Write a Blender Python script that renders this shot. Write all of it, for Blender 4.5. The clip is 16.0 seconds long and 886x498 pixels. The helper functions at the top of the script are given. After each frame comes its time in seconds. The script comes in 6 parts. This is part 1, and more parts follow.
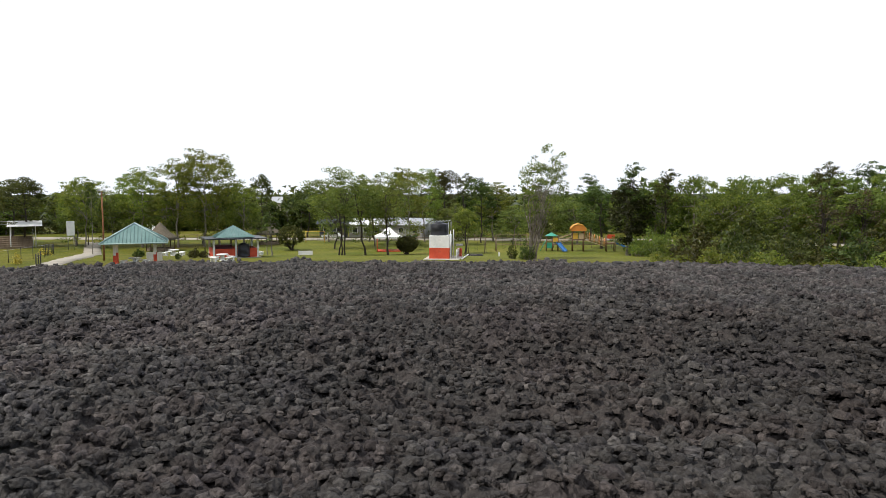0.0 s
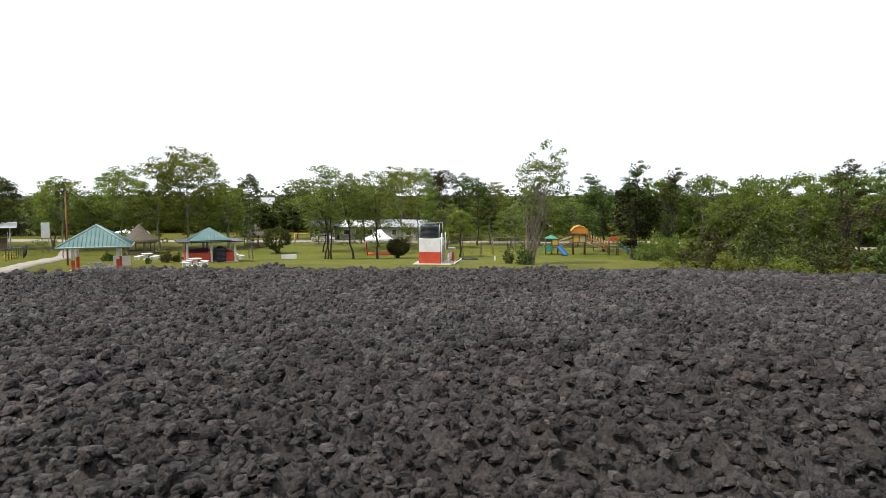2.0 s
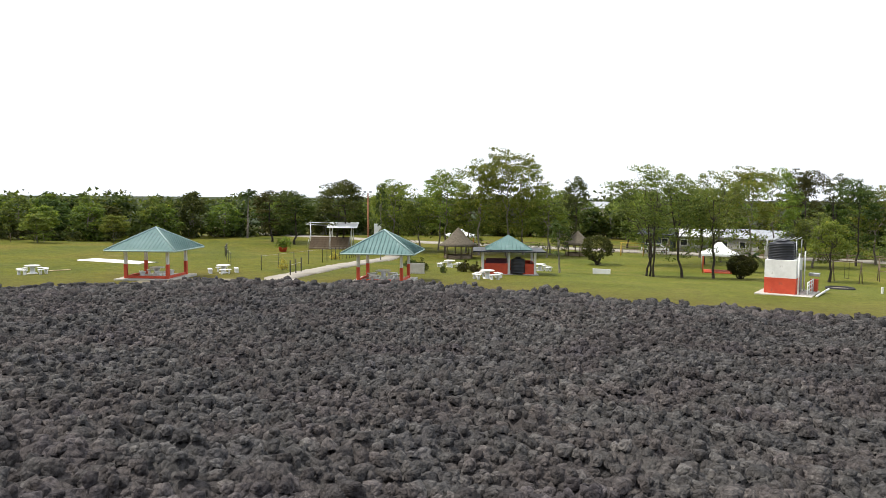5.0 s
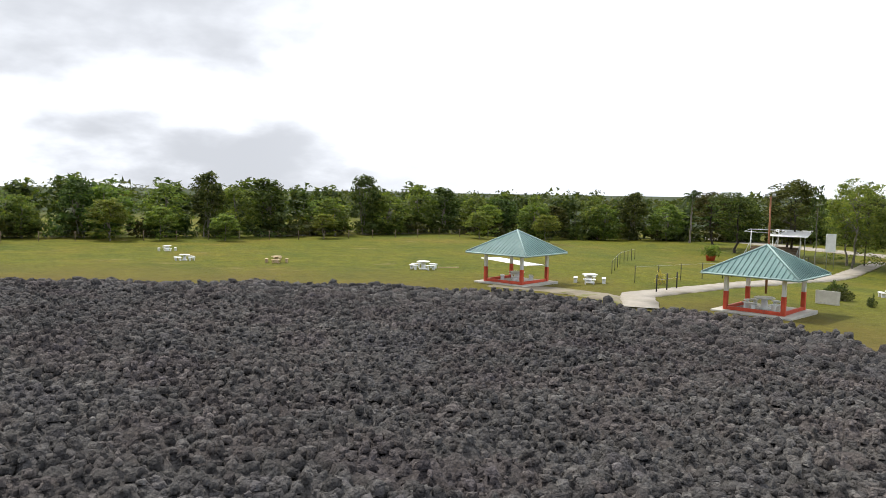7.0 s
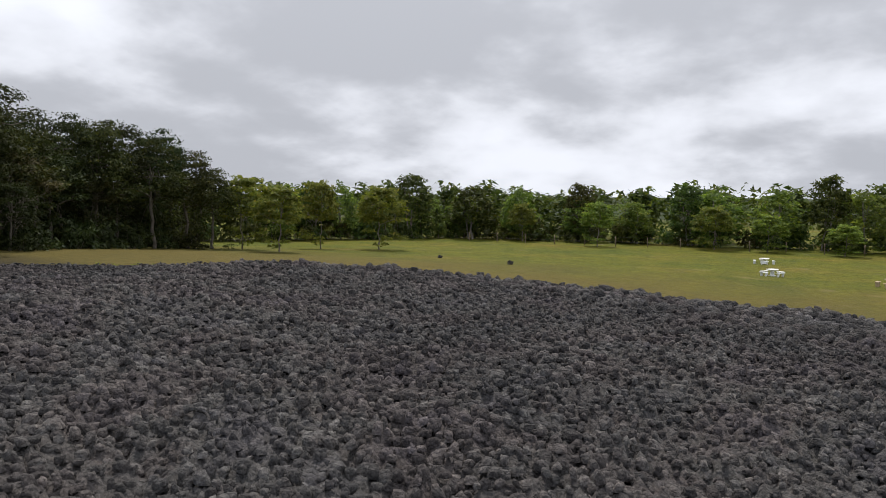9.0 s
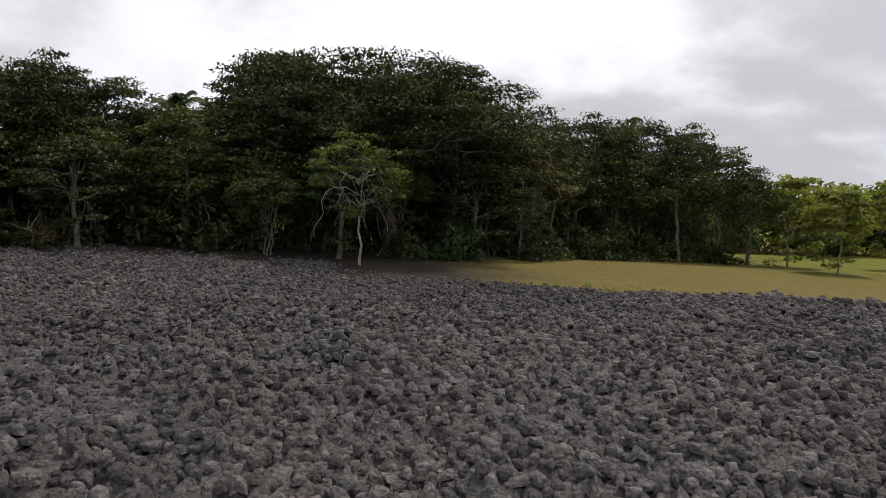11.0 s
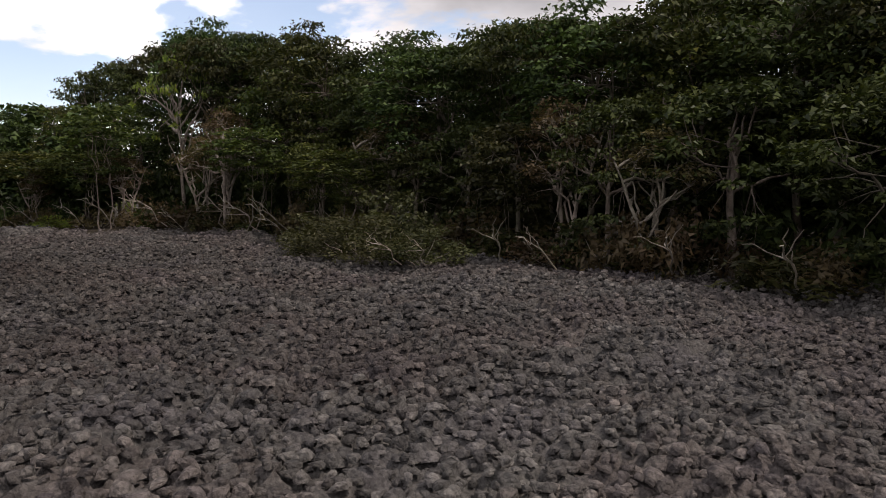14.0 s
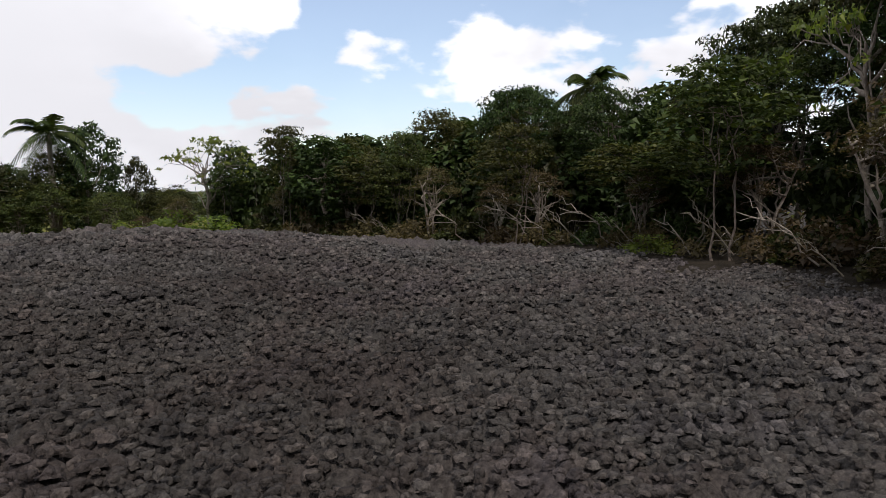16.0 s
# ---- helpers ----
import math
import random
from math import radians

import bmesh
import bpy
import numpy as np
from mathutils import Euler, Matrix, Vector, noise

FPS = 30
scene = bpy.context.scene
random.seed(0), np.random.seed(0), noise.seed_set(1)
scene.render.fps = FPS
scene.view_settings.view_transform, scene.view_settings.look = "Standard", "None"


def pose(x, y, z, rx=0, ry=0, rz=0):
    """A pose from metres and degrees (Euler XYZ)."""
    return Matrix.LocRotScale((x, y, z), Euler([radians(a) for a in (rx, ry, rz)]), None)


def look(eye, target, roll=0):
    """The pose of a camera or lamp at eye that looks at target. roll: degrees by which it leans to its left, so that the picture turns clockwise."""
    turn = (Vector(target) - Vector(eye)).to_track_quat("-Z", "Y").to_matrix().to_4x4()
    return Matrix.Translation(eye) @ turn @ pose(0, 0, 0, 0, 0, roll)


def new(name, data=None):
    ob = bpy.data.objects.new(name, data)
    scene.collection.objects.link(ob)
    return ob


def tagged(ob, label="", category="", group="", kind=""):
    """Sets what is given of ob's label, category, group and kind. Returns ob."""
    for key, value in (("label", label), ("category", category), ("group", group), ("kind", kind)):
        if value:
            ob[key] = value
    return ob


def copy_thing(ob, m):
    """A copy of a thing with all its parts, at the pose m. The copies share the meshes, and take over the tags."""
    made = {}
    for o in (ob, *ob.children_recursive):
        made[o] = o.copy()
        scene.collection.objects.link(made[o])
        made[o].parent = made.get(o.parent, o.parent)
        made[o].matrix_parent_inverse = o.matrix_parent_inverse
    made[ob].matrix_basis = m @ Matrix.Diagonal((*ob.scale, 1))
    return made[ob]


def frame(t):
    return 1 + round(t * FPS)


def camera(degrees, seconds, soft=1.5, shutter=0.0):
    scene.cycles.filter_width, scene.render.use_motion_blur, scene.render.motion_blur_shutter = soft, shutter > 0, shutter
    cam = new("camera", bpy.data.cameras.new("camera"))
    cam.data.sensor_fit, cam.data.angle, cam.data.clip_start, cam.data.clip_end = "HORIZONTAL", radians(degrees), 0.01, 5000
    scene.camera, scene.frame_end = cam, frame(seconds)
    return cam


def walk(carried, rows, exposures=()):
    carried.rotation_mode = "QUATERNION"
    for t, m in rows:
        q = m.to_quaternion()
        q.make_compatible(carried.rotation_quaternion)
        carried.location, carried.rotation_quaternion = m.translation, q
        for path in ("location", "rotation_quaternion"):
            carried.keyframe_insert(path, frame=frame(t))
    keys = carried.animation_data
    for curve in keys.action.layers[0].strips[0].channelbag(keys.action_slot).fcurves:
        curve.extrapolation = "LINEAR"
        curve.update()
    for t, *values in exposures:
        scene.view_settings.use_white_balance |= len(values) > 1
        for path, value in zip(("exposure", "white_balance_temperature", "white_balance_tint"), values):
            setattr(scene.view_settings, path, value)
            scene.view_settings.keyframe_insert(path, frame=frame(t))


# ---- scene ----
cam = camera(63.24, 16.0, soft=0.75)

# ---- the way of the camera: seconds, eye, heading, tilt, lean (degrees) ----
PATH = [
    (0, 0.005, -20.005, 6.869, 2.207, -4.450, -0.076),
    (0.5, 0.100, -19.251, 6.782, 2.212, -4.432, -0.075),
    (1, 0.260, -17.955, 6.727, 2.198, -4.361, -0.077),
    (1.5, 0.463, -16.421, 6.699, 2.218, -4.324, -0.060),
    (2, 0.681, -14.588, 6.693, 2.214, -4.331, -0.042),
    (2.5, 0.848, -12.462, 6.676, 2.232, -4.263, -0.059),
    (3, 0.958, -10.232, 6.699, 2.290, -4.235, -0.135),
    (3.5, 0.941, -8.034, 6.763, 4.966, -4.170, -0.157),
    (4, 0.834, -5.843, 6.792, 13.619, -4.131, 0.090),
    (4.5, 0.914, -3.815, 6.776, 22.240, -4.106, 0.291),
    (5, 0.915, -2.089, 6.735, 29.500, -4.110, 0.432),
    (5.2, 0.938, -1.398, 6.729, 32.530, -4.091, 0.417),
    (6.35, 1.550, 5.300, 6.920, 52.700, -4.320, 0.700),
    (7.5, 0.926, 12.609, 7.063, 80.089, -4.616, 1.007),
    (8, -0.660, 14.720, 6.942, 94.208, -4.540, 0.934),
    (8.5, -3.050, 15.450, 6.719, 105.750, -4.390, 0.640),
    (9, -6.100, 14.980, 6.577, 116.150, -4.301, 0.458),
    (9.5, -8.741, 13.689, 6.637, 126.337, -4.323, 0.220),
    (9.7, -9.600, 13.060, 6.645, 130.694, -4.350, 0.200),
    (10.75, -13.100, 9.950, 6.620, 152.700, -4.200, 0.070),
    (11.8, -15.511, 5.769, 6.570, 174.635, -4.054, -0.058),
    (12, -15.830, 4.715, 6.576, 178.901, -4.066, 0.036),
    (12.5, -16.621, 1.516, 6.565, 190.111, -4.151, 0.161),
    (13, -16.591, -1.787, 6.573, 201.070, -4.268, 0.151),
    (13.5, -15.534, -5.150, 6.609, 211.351, -4.382, 0.041),
    (14, -13.773, -8.259, 6.659, 222.391, -4.516, -0.026),
    (14.5, -11.548, -11.157, 6.729, 235.731, -4.547, 0.082),
    (15, -8.624, -13.721, 6.689, 248.919, -4.397, 0.087),
    (15.5, -5.094, -15.648, 6.778, 262.622, -4.400, -0.051),
    (16, -1.096, -16.861, 7.099, 276.644, -4.800, -0.350),
]


def heading_row(t, x, y, z, yaw, pitch, lean):
    a, b = radians(yaw), radians(pitch)
    way = Vector((-math.sin(a) * math.cos(b), math.cos(a) * math.cos(b), math.sin(b)))
    eye = Vector((x, y, z))
    return t, look(eye, eye + 10 * way, lean)


EXPOSURES = [(0, -0.02, 6500, 10), (3.0, 0.2, 6500, 10), (5.2, 0.23, 6500, 10), (7.25, 0.2, 6500, 10), (7.5, 0.05, 6450, 10), (7.8, -0.22, 6450, 11),
             (9.7, -0.22, 6450, 12), (11.8, 0.02, 6900, 15), (13.0, -0.03, 7000, 16), (13.9, -0.13, 7100, 18), (14.5, -0.18, 7000, 17), (16, -0.36, 6700, 14)]
walk(cam, [heading_row(*r) for r in PATH], EXPOSURES)

# ---- sky and sun ----
SUN_AZIMUTH, SUN_ELEVATION = radians(238), radians(60)   # from north (+y), clockwise
world = bpy.data.worlds.new("sky")
scene.world = world
world.use_nodes = True
wn, wl = world.node_tree.nodes, world.node_tree.links
wn.clear()


def wnode(kind, **inputs):
    n = wn.new(kind)
    for k, v in inputs.items():
        n.inputs[k].default_value = v
    return n


sky = wn.new("ShaderNodeTexSky")
sky.sky_type = "NISHITA"
sky.sun_disc = False
sky.sun_elevation, sky.sun_rotation = SUN_ELEVATION, SUN_AZIMUTH
sky.air_density, sky.dust_density, sky.ozone_density = 1.0, 1.0, 1.0
coord = wn.new("ShaderNodeTexCoord")
sep = wn.new("ShaderNodeSeparateXYZ")
wl.new(coord.outputs["Generated"], sep.inputs[0])


def wmath(op, a, b=0.0, clamp=False):
    n = wn.new("ShaderNodeMath")
    n.operation, n.use_clamp = op, clamp
    for i, v in enumerate((a, b)):
        if isinstance(v, (int, float)):
            n.inputs[i].default_value = v
        else:
            wl.new(v, n.inputs[i])
    return n.outputs[0]


def wrange(v, a, b, c, d, smooth=True):
    n = wn.new("ShaderNodeMapRange")
    n.interpolation_type = "SMOOTHSTEP" if smooth else "LINEAR"
    wl.new(v, n.inputs["Value"])
    for k, x in (("From Min", a), ("From Max", b), ("To Min", c), ("To Max", d)):
        n.inputs[k].default_value = x
    return n.outputs["Result"]


lift = wmath("ADD", wmath("MAXIMUM", sep.outputs["Z"], 0.0), 0.34)
flat = wn.new("ShaderNodeCombineXYZ")
wl.new(wmath("DIVIDE", sep.outputs["X"], lift), flat.inputs["X"])
wl.new(wmath("DIVIDE", sep.outputs["Y"], lift), flat.inputs["Y"])
flat.inputs["Z"].default_value = 3.7


def wnoise(scale, detail, rough, distortion=0.0):
    n = wnode("ShaderNodeTexNoise", Scale=scale, Detail=detail, Roughness=rough, Distortion=distortion)
    wl.new(flat.outputs[0], n.inputs["Vector"])
    return n.outputs["Fac"]


heaps = wnoise(3.1, 9.0, 0.48, 0.1)
bellies = wmath("ADD", wmath("MULTIPLY", wnoise(1.0, 6.0, 0.5, 0.1), 0.68), wmath("MULTIPLY", wnoise(3.0, 6.0, 0.5, 0.1), 0.32))
# more gaps of blue towards the south-east, closed cloud towards the north and west
openness = wrange(wmath("SUBTRACT", wmath("MULTIPLY", sep.outputs["X"], 0.9), wmath("MULTIPLY", sep.outputs["Y"], 0.1)), 0.25, 0.95, -0.34, 0.05)
cover = wrange(wmath("SUBTRACT", heaps, openness), 0.455, 0.53, 0.10, 1.0)
northness = wrange(sep.outputs["Y"], 0.12, 0.66, 0.0, 1.0)
eastness = wmath("MULTIPLY", wrange(sep.outputs["X"], -0.2, 0.3, 1.0, 0.76), wrange(sep.outputs["X"], 0.55, 0.9, 1.0, 1.85))
grey = wmath("MULTIPLY", wrange(bellies, 0.40, 0.60, 1.22, 0.76), eastness)
shade = wmath("ADD", wmath("MULTIPLY", grey, wmath("SUBTRACT", 1.0, northness)), wmath("MULTIPLY", northness, 1.2))
tint = wn.new("ShaderNodeMixRGB")
wl.new(shade, tint.inputs["Fac"])
tint.inputs["Color1"].default_value = (0.50, 0.54, 0.62, 1)
tint.inputs["Color2"].default_value = (0.94, 0.975, 1.04, 1)
cloud = wn.new("ShaderNodeBackground")
wl.new(tint.outputs[0], cloud.inputs["Color"])
wl.new(wmath("MULTIPLY", shade, wrange(sep.outputs["Z"], 0.0, 0.9, 0.92, 1.35)), cloud.inputs["Strength"])
blue = wn.new("ShaderNodeBackground")
wl.new(sky.outputs[0], blue.inputs["Color"])
blue.inputs["Strength"].default_value = 0.22
mixed = wn.new("ShaderNodeMixShader")
wl.new(cover, mixed.inputs[0])
wl.new(blue.outputs[0], mixed.inputs[1])
wl.new(cloud.outputs[0], mixed.inputs[2])
wl.new(mixed.outputs[0], wn.new("ShaderNodeOutputWorld").inputs[0])

sun = new("sun", bpy.data.lights.new("sun", "SUN"))
sun.data.energy, sun.data.angle, sun.data.color = 3.7, radians(5), (1.0, 0.95, 0.87)
to_sun = Vector((math.sin(SUN_AZIMUTH) * math.cos(SUN_ELEVATION), math.cos(SUN_AZIMUTH) * math.cos(SUN_ELEVATION), math.sin(SUN_ELEVATION)))
sun.matrix_world = look(to_sun * 200, (0, 0, 0))


# ---- materials ----
def material(name, colours, scale=4.0, rough=0.8, bump=0.2, bump_scale=20.0, metal=0.0, detail=6.0, spots=None, random_hue=0.0, island=0.0, spec=0.4):
    """A surface of two or three colours in noise at two scales, with fine relief. spots: (colour, scale, threshold)."""
    m = bpy.data.materials.new(name)
    m.use_nodes = True
    n, l = m.node_tree.nodes, m.node_tree.links
    b = n["Principled BSDF"]
    b.inputs["Roughness"].default_value, b.inputs["Metallic"].default_value = rough, metal
    b.inputs["Specular IOR Level"].default_value = spec
    geo = n.new("ShaderNodeTexCoord")
    big = n.new("ShaderNodeTexNoise")
    big.inputs["Scale"].default_value, big.inputs["Detail"].default_value = scale, detail
    big.inputs["Roughness"].default_value = 0.65
    l.new(geo.outputs["Object"], big.inputs["Vector"])
    ramp = n.new("ShaderNodeValToRGB")
    l.new(big.outputs["Fac"], ramp.inputs[0])
    ramp.color_ramp.elements[0].position, ramp.color_ramp.elements[1].position = 0.3, 0.7
    ramp.color_ramp.elements[0].color = (*colours[0], 1)
    ramp.color_ramp.elements[1].color = (*colours[-1], 1)
    if len(colours) > 2:
        ramp.color_ramp.elements.new(0.5).color = (*colours[1], 1)
    colour = ramp.outputs[0]
    if spots:
        sp = n.new("ShaderNodeTexNoise")
        sp.inputs["Scale"].default_value, sp.inputs["Detail"].default_value = spots[1], 5.0
        l.new(geo.outputs["Object"], sp.inputs["Vector"])
        mr = n.new("ShaderNodeMapRange")
        l.new(sp.outputs["Fac"], mr.inputs["Value"])
        mr.inputs["From Min"].default_value, mr.inputs["From Max"].default_value = spots[2], spots[2] + 0.1
        mix = n.new("ShaderNodeMixRGB")
        l.new(mr.outputs[0], mix.inputs["Fac"])
        l.new(colour, mix.inputs["Color1"])
        mix.inputs["Color2"].default_value = (*spots[0], 1)
        colour = mix.outputs[0]
    if random_hue or island:
        hue = n.new("ShaderNodeHueSaturation")
        l.new(colour, hue.inputs["Color"])
        add = n.new("ShaderNodeMath")
        add.operation = "ADD"
        add.inputs[0].default_value = add.inputs[1].default_value = 0.0
        if random_hue:
            info = n.new("ShaderNodeObjectInfo")
            mr = n.new("ShaderNodeMapRange")
            l.new(info.outputs["Random"], mr.inputs["Value"])
            mr.inputs["To Min"].default_value, mr.inputs["To Max"].default_value = 0.5 - random_hue * 0.18, 0.5 + random_hue * 0.12
            l.new(mr.outputs[0], hue.inputs["Hue"])
            mv = n.new("ShaderNodeMapRange")
            l.new(info.outputs["Random"], mv.inputs["Value"])
            mv.inputs["To Min"].default_value, mv.inputs["To Max"].default_value = 0.5 + random_hue, 0.5 - random_hue
            l.new(mv.outputs[0], add.inputs[0])
        else:
            add.inputs[0].default_value = 0.5
        if island:
            g = n.new("ShaderNodeNewGeometry")
            mi = n.new("ShaderNodeMapRange")
            l.new(g.outputs["Random Per Island"], mi.inputs["Value"])
            mi.inputs["To Min"].default_value, mi.inputs["To Max"].default_value = 0.5 - island, 0.5 + island
            l.new(mi.outputs[0], add.inputs[1])
        else:
            add.inputs[1].default_value = 0.5
        l.new(add.outputs[0], hue.inputs["Value"])
        colour = hue.outputs[0]
    l.new(colour, b.inputs["Base Color"])
    if bump:
        fine = n.new("ShaderNodeTexNoise")
        fine.inputs["Scale"].default_value, fine.inputs["Detail"].default_value = bump_scale, 6.0
        l.new(geo.outputs["Object"], fine.inputs["Vector"])
        bp = n.new("ShaderNodeBump")
        bp.inputs["Strength"].default_value, bp.inputs["Distance"].default_value = bump, 0.05
        l.new(fine.outputs["Fac"], bp.inputs["Height"])
        l.new(bp.outputs[0], b.inputs["Normal"])
    return m


def leaf_material(name, dark, light, hue=0.25, yellow=0.0, glow=0.35):
    """Leaves: each leaf a little different, each tree too; light comes through them."""
    m = bpy.data.materials.new(name)
    m.use_nodes = True
    n, l = m.node_tree.nodes, m.node_tree.links
    n.clear()
    g, info = n.new("ShaderNodeNewGeometry"), n.new("ShaderNodeObjectInfo")
    ramp = n.new("ShaderNodeValToRGB")
    l.new(g.outputs["Random Per Island"], ramp.inputs[0])
    ramp.color_ramp.elements[0].color, ramp.color_ramp.elements[1].color = (*dark, 1), (*light, 1)
    if yellow:
        ramp.color_ramp.elements[1].position = 1 - yellow
        ramp.color_ramp.elements.new(1.0).color = (light[0] * 1.4, light[1] * 1.15, light[2] * 0.8, 1)
    # clumps of older and younger leaves
    tc = n.new("ShaderNodeTexCoord")
    ns = n.new("ShaderNodeTexNoise")
    ns.inputs["Scale"].default_value, ns.inputs["Detail"].default_value = 0.55, 3.0
    l.new(tc.outputs["Object"], ns.inputs["Vector"])
    hs = n.new("ShaderNodeHueSaturation")
    l.new(ramp.outputs[0], hs.inputs["Color"])
    mr = n.new("ShaderNodeMapRange")
    l.new(info.outputs["Random"], mr.inputs["Value"])
    mr.inputs["To Min"].default_value, mr.inputs["To Max"].default_value = 0.5 - hue * 0.14, 0.5 + hue * 0.08
    l.new(mr.outputs[0], hs.inputs["Hue"])
    mv = n.new("ShaderNodeMapRange")
    l.new(ns.outputs["Fac"], mv.inputs["Value"])
    mv.inputs["From Min"].default_value, mv.inputs["From Max"].default_value = 0.3, 0.7
    mv.inputs["To Min"].default_value, mv.inputs["To Max"].default_value = 0.55, 1.5
    # each plant lighter or darker than the next
    own = n.new("ShaderNodeMath")
    own.operation = "MULTIPLY_ADD"
    l.new(info.outputs["Random"], own.inputs[0])
    own.inputs[1].default_value, own.inputs[2].default_value = 0.7 * hue * 2, 1 - 0.7 * hue
    both = n.new("ShaderNodeMath")
    both.operation = "MULTIPLY"
    l.new(mv.outputs[0], both.inputs[0])
    l.new(own.outputs[0], both.inputs[1])
    l.new(both.outputs[0], hs.inputs["Value"])
    d, tr, gl = n.new("ShaderNodeBsdfDiffuse"), n.new("ShaderNodeBsdfTranslucent"), n.new("ShaderNodeBsdfGlossy")
    l.new(hs.outputs[0], d.inputs["Color"])
    warm = n.new("ShaderNodeMixRGB")
    warm.blend_type, warm.inputs["Fac"].default_value = "MULTIPLY", 1.0
    l.new(hs.outputs[0], warm.inputs["Color1"])
    warm.inputs["Color2"].default_value = (1.2, 1.3, 0.6, 1)
    l.new(warm.outputs[0], tr.inputs["Color"])
    gl.inputs["Roughness"].default_value = 0.5
    gl.inputs["Color"].default_value = (0.9, 0.95, 0.9, 1)
    m1, m2 = n.new("ShaderNodeMixShader"), n.new("ShaderNodeMixShader")
    m1.inputs[0].default_value, m2.inputs[0].default_value = glow, 0.014
    l.new(d.outputs[0], m1.inputs[1])
    l.new(tr.outputs[0], m1.inputs[2])
    l.new(m1.outputs[0], m2.inputs[1])
    l.new(gl.outputs[0], m2.inputs[2])
    l.new(m2.outputs[0], n.new("ShaderNodeOutputMaterial").inputs[0])
    return m


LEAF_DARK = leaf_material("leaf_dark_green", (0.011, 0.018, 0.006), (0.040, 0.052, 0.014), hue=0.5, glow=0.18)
LEAF_MID = leaf_material("leaf_mid_green", (0.026, 0.040, 0.011), (0.082, 0.098, 0.024), hue=0.45, yellow=0.08)
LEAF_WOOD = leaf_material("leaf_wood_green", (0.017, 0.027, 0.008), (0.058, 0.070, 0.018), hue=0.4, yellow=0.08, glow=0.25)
LEAF_BRUSH = leaf_material("leaf_dull_brush", (0.020, 0.023, 0.009), (0.050, 0.050, 0.019), hue=0.2, glow=0.2)
LEAF_OLIVE = leaf_material("leaf_olive", (0.060, 0.092, 0.022), (0.150, 0.192, 0.044), hue=0.14, yellow=0.12, glow=0.55)
LEAF_LIGHT = leaf_material("leaf_light_green", (0.078, 0.112, 0.022), (0.188, 0.220, 0.048), yellow=0.1, glow=0.5)
LEAF_PARK = leaf_material("leaf_park_green", (0.064, 0.090, 0.026), (0.175, 0.202, 0.060), yellow=0.1, hue=0.15, glow=0.5)
LEAF_DRY = leaf_material("leaf_dry_brown", (0.040, 0.031, 0.016), (0.092, 0.072, 0.036))
LEAF_PALM = leaf_material("leaf_palm", (0.018, 0.032, 0.011), (0.052, 0.072, 0.020))
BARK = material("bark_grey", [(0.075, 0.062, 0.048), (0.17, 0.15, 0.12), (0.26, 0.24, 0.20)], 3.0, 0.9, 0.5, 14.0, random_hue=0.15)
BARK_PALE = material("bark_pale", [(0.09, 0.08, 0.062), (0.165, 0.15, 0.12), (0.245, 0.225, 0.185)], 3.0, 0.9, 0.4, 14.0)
# the grey bark again, with the wood's shade put into its colour
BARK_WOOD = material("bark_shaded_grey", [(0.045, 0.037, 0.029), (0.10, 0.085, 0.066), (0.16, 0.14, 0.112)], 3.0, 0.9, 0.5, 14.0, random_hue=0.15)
BARK_DARK = material("bark_dark", [(0.025, 0.020, 0.016), (0.07, 0.056, 0.044)], 3.0, 0.95, 0.5, 14.0)
WHITE_PAINT = material("weathered_white_paint", [(0.62, 0.62, 0.60), (0.80, 0.80, 0.78)], 1.5, 0.65, 0.08, 30.0, spots=((0.42, 0.40, 0.36), 2.5, 0.68))
RED_PAINT = material("red_paint", [(0.44, 0.050, 0.022), (0.58, 0.085, 0.036)], 1.5, 0.6, 0.08, 30.0, spots=((0.30, 0.07, 0.045), 2.5, 0.66))
ROOF_GREEN = material("green_metal_roof", [(0.080, 0.155, 0.145), (0.125, 0.210, 0.198)], 0.7, 0.48, 0.05, 30.0, spots=((0.16, 0.23, 0.22), 1.5, 0.62), spec=0.3)
ROOF_PALE = material("pale_green_roof_trim", [(0.24, 0.34, 0.32), (0.33, 0.42, 0.40)], 0.9, 0.55, 0.05, 30.0, spec=0.25)
CONCRETE = material("concrete", [(0.34, 0.32, 0.28), (0.52, 0.50, 0.45)], 1.2, 0.9, 0.25, 25.0, spots=((0.24, 0.22, 0.18), 1.1, 0.62))
PATH_CONCRETE = material("path_concrete", [(0.22, 0.195, 0.16), (0.34, 0.31, 0.26)], 0.7, 0.9, 0.3, 16.0, spots=((0.22, 0.19, 0.13), 0.5, 0.60))
TANK_BLACK = material("black_plastic", [(0.012, 0.013, 0.018), (0.022, 0.024, 0.032)], 2.0, 0.38, 0.04, 8.0)
DARK_METAL = material("dark_metal", [(0.018, 0.018, 0.02), (0.045, 0.042, 0.04)], 3.0, 0.6, 0.1, 30.0, spec=0.2)
GREY_METAL = material("galvanised_metal", [(0.34, 0.35, 0.36), (0.50, 0.51, 0.52)], 2.0, 0.42, 0.06, 30.0, metal=0.7)
RUST = material("rusty_pole", [(0.17, 0.07, 0.035), (0.30, 0.13, 0.06)], 3.0, 0.85, 0.2, 30.0)
WOOD = material("weathered_wood", [(0.12, 0.085, 0.055), (0.25, 0.19, 0.13)], 4.0, 0.9, 0.3, 30.0)
THATCH = material("thatch", [(0.07, 0.058, 0.04), (0.16, 0.135, 0.10)], 5.0, 1.0, 0.8, 35.0)
